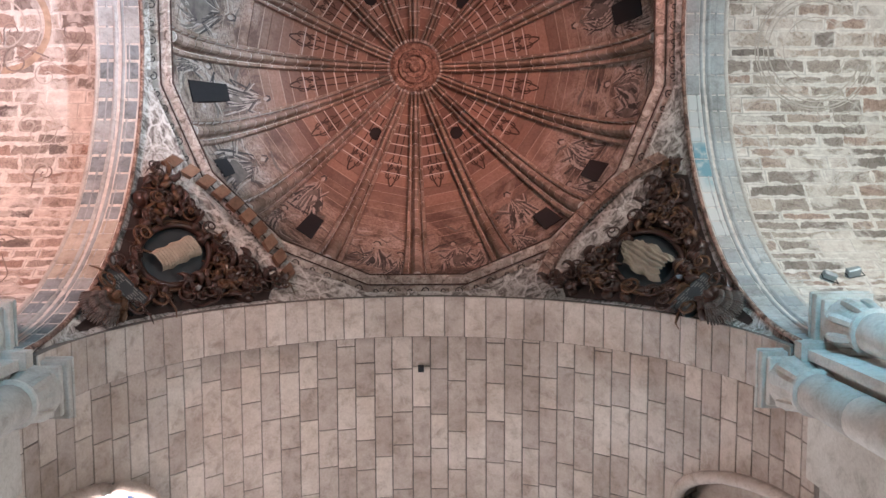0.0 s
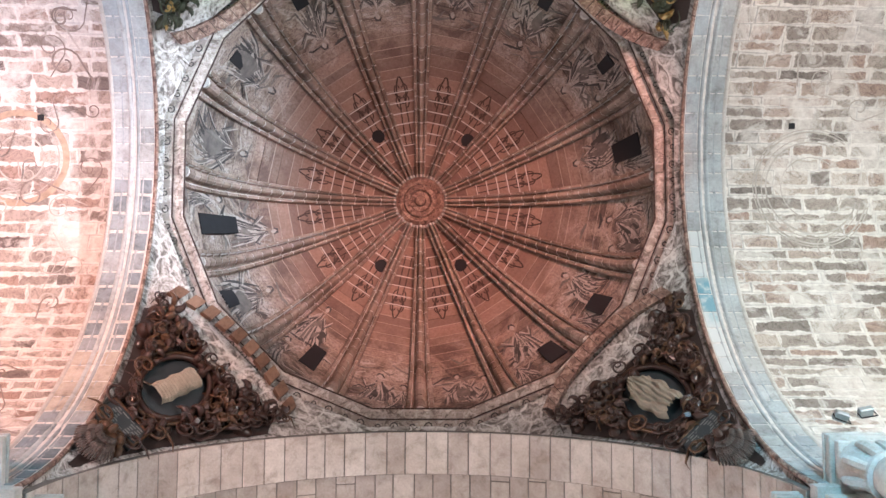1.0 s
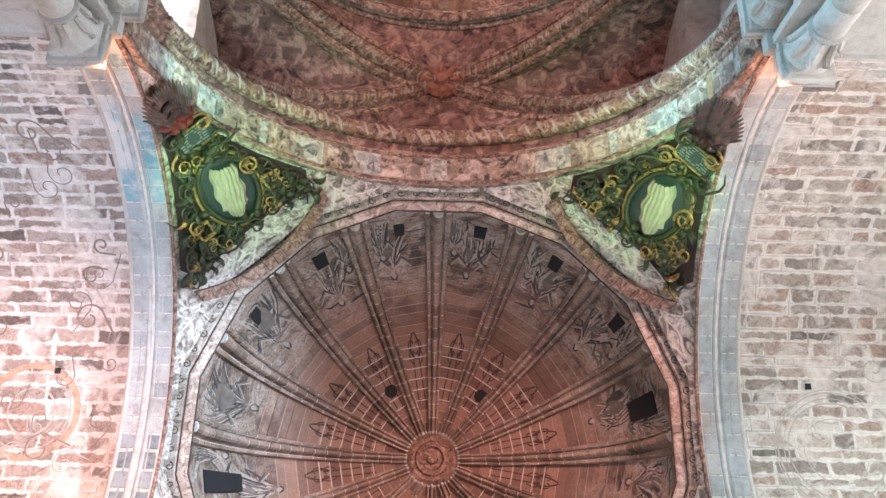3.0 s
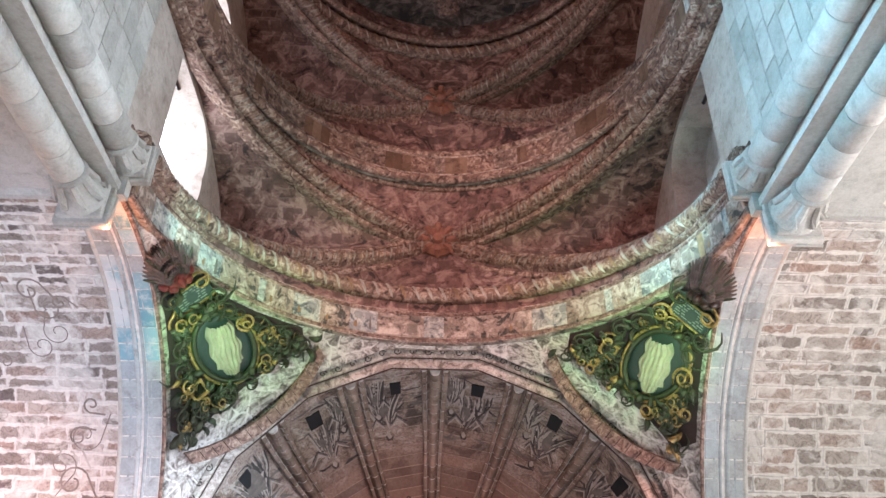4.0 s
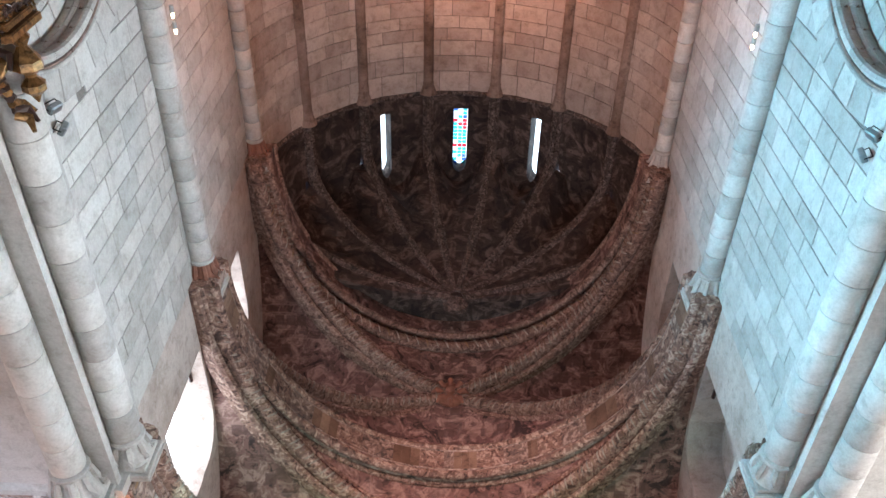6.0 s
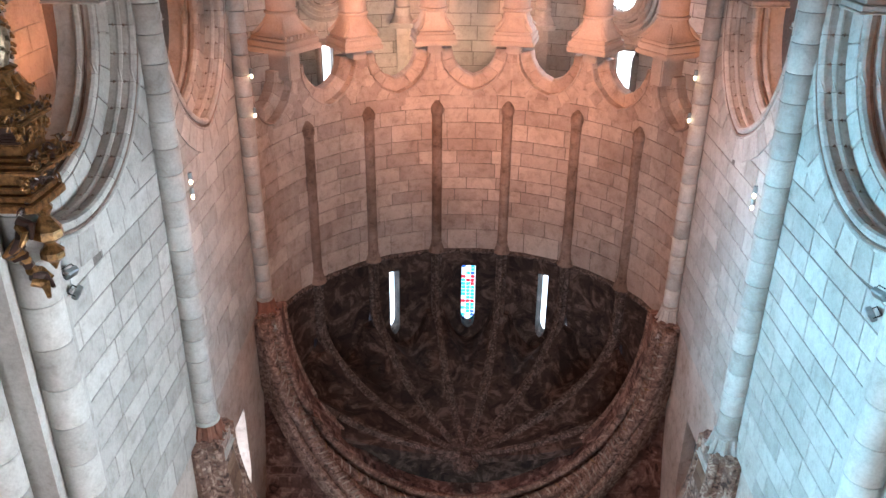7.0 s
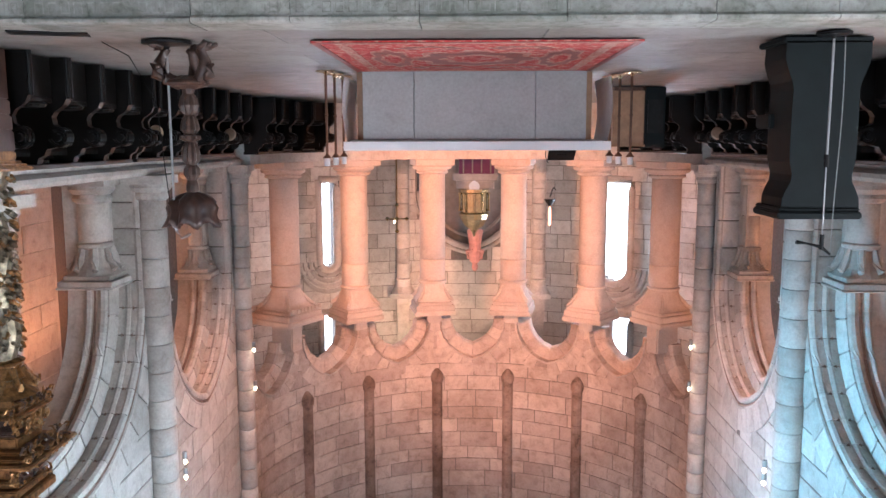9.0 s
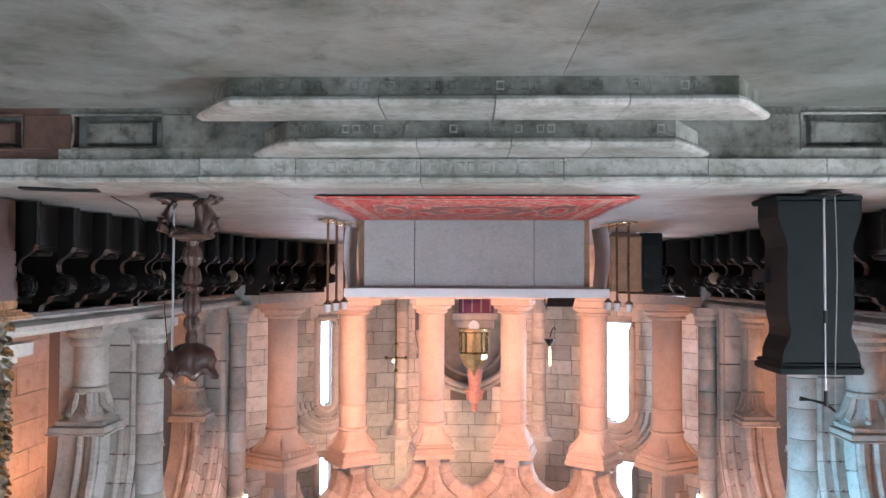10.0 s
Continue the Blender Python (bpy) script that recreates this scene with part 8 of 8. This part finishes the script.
def nave_clip(a, b, v0, v1):
    m = min(0.5 * (v0 + v1), 4.75 * math.pi - 0.5 * (v0 + v1)) / 4.75
    half = 0.0
    while half < 1.0 and nave_hole(NAVE_WIN[0] + half, m, 0.1):
        half += 0.02
    return outside([(NAVE_WIN[0], lambda v: half)])(a, b, v0, v1)


lay(nave, nave_fn, 2.7, 9.5, 0.1, 4.75 * math.pi - 0.1, (0.30, 0.36), (0.5, 0.95), VAULT, (0, 2, 15), clip=nave_clip, seed=8, uneven=0.006)
for s in (-1, 1):
    def vault_fn(u, v, s=s):
        a = v / 4.7
        o = Vector((0, math.cos(a), math.sin(a)))
        return Vector((s * u, YC, Z_SPRING)) + o * 4.7, -o
    lay(transept[s], vault_fn, 5.27, 11.0, 0.05, 4.7 * math.pi - 0.05, (0.17, 0.3), (0.32, 1.0), RUBBLE if s < 0 else RUBBLE_S, (s * 5, YC, 15), seed=20 + s, uneven=0.005, gap=0.012, bevel=0.005, proud=0.003, jitter=0.012)
    w = choir_wall[s]
    holes = [(-m, lambda z, hw=hw, sp=sp, ri=ri: pointed_half(z, hw + 0.36, sp, ri + 0.36)) for m, hw, sp, ri in (BAY1, BAY2)]
    lay(w, lambda u, v, s=s: (Vector((s * WALL_X, -u, v)), Vector((-s, 0, 0))), 8.2, 16.2, Z_LEDGE, 11.0, (0.33, 0.42), (0.5, 1.05), STONE, (s * 4.7, -9, 8), clip=outside(holes), seed=30 + s, uneven=0.008)
    for m, hw, sp, ri in (BAY1, BAY2):
        pts = arch_path(hw, sp, ri, 9)
        foot_pts = [(-hw, z, -1, 0) for z in span(Z_LEDGE, sp, 4)[:-1]] + pts + [(hw, z, 1, 0) for z in span(sp, Z_LEDGE, 4)[1:]]
        for (q0, z0, o0, u0), (q1, z1, o1, u1) in zip(foot_pts, foot_pts[1:]):
            verts = []
            for e, g in ((0.03, 0.02), (-0.02, 0.02), (-0.03, 0.05)):
                for q, z, o, u, d in ((q0 + g * (q1 - q0), z0 + g * (z1 - z0), o0, u0, 0.01), (q1 - g * (q1 - q0), z1 - g * (z1 - z0), o1, u1, 0.01), (q1 - g * (q1 - q0), z1 - g * (z1 - z0), o1, u1, 0.35), (q0 + g * (q1 - q0), z0 + g * (z1 - z0), o0, u0, 0.35)):
                    verts.append(Vector((s * (WALL_X + d), m + q + o * e, z + u * e)))
            faces = [(8, 9, 10, 11)] + [f for k in range(4) for f in ((k, (k + 1) % 4, 4 + (k + 1) % 4, 4 + k), (4 + k, 4 + (k + 1) % 4, 8 + (k + 1) % 4, 8 + k))]
            mesh("reveal_stone", verts, faces, STONE, w)
        for pts, deep, ea, eb in ((pts, 0.0, 0.16, 0.56), (arch_path(hw - 0.42, sp, ri - 0.36, 7), 0.35, 0.08, 0.4)):
            for (q0, z0, o0, u0), (q1, z1, o1, u1) in zip(pts, pts[1:]):
                verts = []
                for lift, pull in ((-0.05, 0.01), (0.034, 0.01), (0.042, 0.02)):
                    for q, z, o, u, e, side in ((q0, z0, o0, u0, ea, 1), (q1, z1, o1, u1, ea, -1), (q1, z1, o1, u1, eb, -1), (q0, z0, o0, u0, eb, 1)):
                        dq, dz = (q1 - q0), (z1 - z0)
                        ln = math.hypot(dq, dz)
                        verts.append(Vector((s * (WALL_X + deep - lift), m + q + o * e + side * dq / ln * pull, z + u * e + side * dz / ln * pull)))
                faces = [(8, 9, 10, 11)] + [f for k in range(4) for f in ((k, (k + 1) % 4, 4 + (k + 1) % 4, 4 + k), (4 + k, 4 + (k + 1) % 4, 8 + (k + 1) % 4, 8 + k))]
                mesh("voussoir", verts, faces, STONE, w)


def apse_fn(u, v):
    p = apse_pt(u, v)
    return p, (Vector((X_AP, Y_AP, v)) - p).normalized()


arcs = [(radians(SECT * k) * R_AP, lambda z: pointed_half(z, AP_ARCH[0] + 0.06, AP_ARCH[1], AP_ARCH[2] + 0.06)) for k in range(-3, 4)]
lay(apse_wall, apse_fn, -HALF, HALF, 6.06, Z_DRUM - 0.06, (0.32, 0.46), (0.6, 1.05), VAULT, (0, -21, 9), clip=outside(arcs, True), seed=50)
for k in range(-3, 4):
    m = radians(SECT * k) * R_AP
    pts = arch_path(*AP_ARCH, 6)
    for grow, rad in ((0.0, 0.03),):
        bm = bmesh.new()
        lim = radians(SECT / 2) * R_AP
        tube(bm, [apse_pt(m + max(-lim, min(lim, q + o * grow)), z + u * grow, -0.03) for q, z, o, u in pts], rad, 6)
        part("arch_moulding", bm, VAULT, apse_wall, smooth=True)
    most = radians(SECT / 2) * R_AP - 0.006
    for (q0, z0, o0, u0), (q1, z1, o1, u1) in zip(pts, pts[1:]):
        verts = []
        for lift, e0, e1, g in ((-0.22, -0.012, 0.36, 0.015), (0.014, -0.012, 0.36, 0.015), (0.02, -0.004, 0.352, 0.025)):
            for q, z, o, u, e in ((q0 + g * (q1 - q0), z0 + g * (z1 - z0), o0, u0, e0), (q1 - g * (q1 - q0), z1 - g * (z1 - z0), o1, u1, e0), (q1 - g * (q1 - q0), z1 - g * (z1 - z0), o1, u1, e1), (q0 + g * (q1 - q0), z0 + g * (z1 - z0), o0, u0, e1)):
                verts.append(apse_pt(m + max(-most, min(most, q + o * e)), z + u * e, -lift))
        faces = [(8, 9, 10, 11)] + [f for j in range(4) for f in ((j, (j + 1) % 4, 4 + (j + 1) % 4, 4 + j), (4 + j, 4 + (j + 1) % 4, 8 + (j + 1) % 4, 8 + j))]
        mesh("voussoir", verts, faces, VAULT, apse_wall)
    # the inner, recessed order
    pts = arch_path(0.54, 6.05, 0.72, 4)
    for (q0, z0, o0, u0), (q1, z1, o1, u1) in zip(pts, pts[1:]):
        verts = []
        for d, e0, g in ((0.5, 0.0, 0.01), (0.24, 0.0, 0.01), (0.2, 0.04, 0.02)):
            for q, z, o, u, e in ((q0 + g * (q1 - q0), z0 + g * (z1 - z0), o0, u0, e0), (q1 - g * (q1 - q0), z1 - g * (z1 - z0), o1, u1, e0), (q1 - g * (q1 - q0), z1 - g * (z1 - z0), o1, u1, 0.42), (q0 + g * (q1 - q0), z0 + g * (z1 - z0), o0, u0, 0.42)):
                verts.append(apse_pt(m + q + o * e, z + u * e, d))
        faces = [(8, 9, 10, 11)] + [f for j in range(4) for f in ((j, (j + 1) % 4, 4 + (j + 1) % 4, 4 + j), (4 + j, 4 + (j + 1) % 4, 8 + (j + 1) % 4, 8 + j))]
        mesh("inner_voussoir", verts, faces, VAULT, apse_wall)


def amb_fn(u, v):
    p = amb_pt(u, v)
    return p, (Vector((0, Y_AP, v)) - p).normalized()


gaps = [(radians(d) * R_AM, lambda z, hw=hw, z0=z0, z1=z1: pointed_half(z, hw + 0.08, z1 - hw, hw + 0.08) if z > z0 - 0.1 else 0) for d, hw, z0, z1 in AM_WIN]
gaps.append((0, lambda z: pointed_half(z, 1.62, 2.9, 1.85)))
lay(amb, amb_fn, -R_AM * 0.9, R_AM * 0.9, 1.0, 8.0, (0.34, 0.44), (0.6, 1.0), STONE, (0, -24.5, 4), clip=outside(gaps, True), seed=60)

for s in (-1, 1):
    lay(aisle_wall[s], lambda u, v, s=s: (Vector((s * 8.4, -u, v)), Vector((-s, 0, 0))), 8.3, 16.1, 0.6, 7.6, (0.42, 0.55), (0.7, 1.2), STONE, (s * 8, -12, 3), seed=70 + s, gap=0.022)
# courses of the dome between its ribs
rng = random.Random(77)
rows = [0.0]
while rows[-1] < 1.38:
    rows.append(rows[-1] + rng.uniform(0.05, 0.07))
for k in range(16):
    for va, vb in zip(rows, rows[1:]):
        w = rng.uniform(0.0, 0.01)
        e = 0.92 - 0.1 * va
        verts = []
        for inset, lift in ((0.0, -0.03), (0.0, 0.003 + w * 0.4), (0.002, 0.006 + w * 0.4)):
            for x, v in ((-e, va + 0.0012 + inset), (e, va + 0.0012 + inset), (e, vb - 0.0012 - inset), (-e, vb - 0.0012 - inset)):
                verts.append(on_dome(k, x, v, lift))
        faces = [(8, 9, 10, 11)] + [f for j in range(4) for f in ((j, (j + 1) % 4, 4 + (j + 1) % 4, 4 + j), (4 + j, 4 + (j + 1) % 4, 8 + (j + 1) % 4, 8 + j))]
        mesh("course_stone", verts, faces, DOME, dome_shell)
    bm = bmesh.new()
    for v in rows[5:-1]:
        if rng.random() < 0.8:
            ribbon(bm, [on_dome(k, x, v, 0.0145) for x in span(-0.85, 0.85, 6)], rng.uniform(0.012, 0.024), dome_in)
    part("painted_joint", bm, DOMEJOINT, dome_shell)

# faded painted rings on the transept vaults
for s, y in ((-1, -2.6), (1, -2.2)):
    for r, wide in ((0.78, 0.11), (0.66, 0.02), (0.4, 0.03)) if s < 0 else ((1.05, 0.018), (1.0, 0.03), (0.9, 0.018), (0.82, 0.03), (0.55, 0.018)):
        bm = bmesh.new()
        pts = []
        for t in span(0.3, 2 * math.pi - (0.9 if s > 0 else -0.3), 40):
            u, yy = 6.9 + r * math.cos(t), y + r * math.sin(t)
            pts.append(Vector((s * u, yy, Z_SPRING + math.sqrt(4.682 ** 2 - (yy - YC) ** 2))))
        ribbon(bm, pts, wide, lambda p: Vector((0, 0, -1)))
        part("painted_ring", bm, PLASTER if wide > 0.1 else FADED, transept[s])
    # putlog holes as black blocks, their inner shade given by colour
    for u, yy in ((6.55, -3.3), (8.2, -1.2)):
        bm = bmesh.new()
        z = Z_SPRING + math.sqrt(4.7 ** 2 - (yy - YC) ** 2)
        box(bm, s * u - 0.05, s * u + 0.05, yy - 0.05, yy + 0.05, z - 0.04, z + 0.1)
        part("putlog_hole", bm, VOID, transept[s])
# one more black block for a shaded putlog hole
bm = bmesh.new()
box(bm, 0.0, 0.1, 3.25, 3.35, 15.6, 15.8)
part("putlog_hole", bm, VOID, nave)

# painted figures low in the fields of the dome
def brush(bm, k, points, width, lift):
    """A tapering stroke through (across, up) points of one field."""
    pts = [on_dome(k, x, v, lift) for x, v in points]
    rows = []
    for i, p in enumerate(pts):
        d = pts[min(i + 1, len(pts) - 1)] - pts[max(i - 1, 0)]
        w = width * (0.15 + math.sin(math.pi * (i + 0.35) / (len(pts) - 0.3)))
        side = d.cross(dome_in(p)).normalized() * w / 2
        rows.append((bm.verts.new(p - side), bm.verts.new(p + side)))
    for (a, b), (c, d) in zip(rows, rows[1:]):
        bm.faces.new((a, b, d, c))


def patch(bm, k, cx, cv, rx, rv, lift, seed, rough=0.2):
    """A brushed patch with an uneven outline."""
    pts = []
    for t in span(0, 2 * math.pi, 22)[:-1]:
        r = 1 + rough * (math.sin(3 * t + seed) + 0.6 * math.sin(5 * t + 2.1 * seed) + 0.4 * math.sin(9 * t + seed))
        pts.append(bm.verts.new(on_dome(k, cx + rx * r * math.cos(t), cv + rv * r * math.sin(t), lift)))
    bm.faces.new(pts)


def robed(tones, k, cx, foot, tall, wide, lean, rng):
    """A robed shape: a broken fan of folds, bent arms, a hood, all in loose strokes."""
    dark, mid, light = tones
    patch(mid, k, cx + lean * 0.4, foot + tall * 0.42, wide * 0.5, tall * 0.26, 0.0165, rng.uniform(0, 6), 0.12)
    patch(dark, k, cx + wide * rng.uniform(-0.6, 0.6), foot + tall * 0.34, wide * 0.3, tall * 0.2, 0.0175, rng.uniform(0, 6), 0.15)
    sway = rng.uniform(-0.3, 0.3) * wide
    for i in range(30):
        e = -1 + 2 * i / 29 + rng.uniform(-0.06, 0.06)
        top, low = foot + tall * rng.uniform(0.5, 0.8), foot + tall * rng.uniform(0.0, 0.3)
        pts = []
        for q in span(0, 1, 6):
            pts.append((cx + lean * (0.8 - 0.7 * q) + e * wide * (0.3 + 0.7 * q ** 0.8) + sway * math.sin(3.0 * q + 0.6 * e), top + (low - top) * q))
        brush((light, dark, mid, light, dark, mid, light)[i % 7], k, pts, rng.uniform(0.02, 0.065), 0.0185 + 0.0002 * i)
    for q in (-1, 1):
        reach = rng.uniform(0.8, 1.25)
        for j in range(3):
            brush((light, mid, dark)[j], k, [(cx + lean * 0.8 + q * wide * 0.2, foot + tall * (0.72 - 0.03 * j)), (cx + lean + q * wide * 0.6, foot + tall * (0.58 - 0.03 * j)), (cx + lean + q * wide * reach, foot + tall * (0.74 - 0.04 * j))], 0.045, 0.0252 + 0.0003 * j)
    patch(light, k, cx + lean, foot + tall * 0.88, 0.06, 0.018, 0.0262, 1.0, 0.05)
    brush(dark, k, [(cx + lean - 0.1, foot + tall * 0.87), (cx + lean - 0.03, foot + tall * 0.95), (cx + lean + 0.05, foot + tall * 0.95), (cx + lean + 0.11, foot + tall * 0.89)], 0.045, 0.0268)


rng = random.Random(314)
for k in range(16):
    tones = bmesh.new(), bmesh.new(), bmesh.new()
    dark, mid, light = tones
    win = WINDOWS.get(k)
    # loose ground: clouds and land in broad strokes
    for i in range(16):
        x, v = rng.uniform(-0.8, 0.5), rng.uniform(0.06, 0.62)
        brush((mid, light, dark)[i % 3 if rng.random() < 0.7 else 0], k, [(x, v), (x + rng.uniform(0.1, 0.3), v + rng.uniform(-0.03, 0.03)), (x + rng.uniform(0.35, 0.6), v + rng.uniform(-0.05, 0.05))], rng.uniform(0.03, 0.09), 0.0152 + 0.00006 * i)
    if k in (8, 9, 6):
        robed(tones, k, rng.uniform(-0.1, 0.1), 0.06, 0.52, 0.62, rng.uniform(-0.15, 0.15), rng)
    else:
        base = (win[1] + win[3] * 0.6) if win else 0.12
        robed(tones, k, rng.uniform(-0.25, 0.25), base, 0.36, 0.46, rng.uniform(-0.2, 0.2), rng)
        robed(tones, k, rng.choice((-0.55, 0.55)), 0.06, 0.36, 0.3, rng.uniform(-0.1, 0.1), rng)
    for bm, m in ((dark, FIG_DARK), (mid, FIG_MID), (light, FIG_LIGHT)):
        part("painted_figure", bm, m, dome_shell)
# painted panels under the east arch
east_fn = soffit((0, Y_EAST, Z_SPRING), (1, 0, 0), (0, -1, 0), R_ARCH)
rng = random.Random(8)
at = 0.0
i = 0
while at < L_ARCH - 0.2:
    wide = rng.choice((0.16, 0.4, 0.55, 0.7)) if i % 2 else rng.uniform(0.5, 0.9)
    end = min(L_ARCH, at + wide)
    verts, faces = block(east_fn, at, end, 0.1, 0.56, 0.02, 0.012, 0.006)
    mesh("painted_panel", verts, faces, (OCHRE, FIG_PALE, FRESCO_B)[i % 3 if wide < 0.45 else 2 - i % 2], east_arch)
    if wide > 0.45:
        for dark, (u0, u1, w0, w1) in ((FIG_MID, (0.2, 0.45, 0.14, 0.42)), (FIG_DARK, (0.55, 0.66, 0.2, 0.5)), (OCHRE, (0.72, 0.85, 0.16, 0.3))):
            bm = bmesh.new()
            m = rng.uniform(-0.06, 0.06)
            pts = []
            for t in span(0, 2 * math.pi, 16)[:-1]:
                r = 0.5 * (1 + 0.2 * math.sin(3 * t + i) + 0.12 * math.sin(7 * t))
                u = at + wide * (0.5 * (u0 + u1) + m + (u1 - u0) * r * math.cos(t))
                v = 0.5 * (w0 + w1) + (w1 - w0) * r * math.sin(t)
                p, n = east_fn(u, v)
                pts.append(bm.verts.new(p + n * 0.018))
            bm.faces.new(pts)
            part("painted_figure", bm, dark, east_arch)
    at, i = end, i + 1

# faded brush scrolls and leaves on the transept vaults
rng = random.Random(21)
for s, count in ((-1, 60), (1, 16)):
    for i in range(count):
        u, a = rng.uniform(5.6, 9.0), rng.uniform(0.35, 2.8)
        size, t0, spin = rng.uniform(0.12, 0.3), rng.uniform(0, 6.28), rng.choice((-1, 1))

        def on_vault(du, dv):
            v = a + dv / 4.7
            return Vector((s * (u + du), YC + 4.675 * math.cos(v), Z_SPRING + 4.675 * math.sin(v)))
        pts = [on_vault(size * (1 - 0.8 * t) * math.cos(t0 + spin * 7.5 * t), size * (1 - 0.8 * t) * math.sin(t0 + spin * 7.5 * t)) for t in span(0, 1, 18)]
        pts = [on_vault(size * 1.9 * math.cos(t0 - spin * 0.7), size * 1.9 * math.sin(t0 - spin * 0.7))] + pts
        bm = bmesh.new()
        ribbon(bm, pts, rng.uniform(0.018, 0.035), lambda p: Vector((0, p.y - YC, p.z - Z_SPRING)).normalized())
        part("painted_scroll", bm, WORNINK if i % 3 and s < 0 else FADED, transept[s])
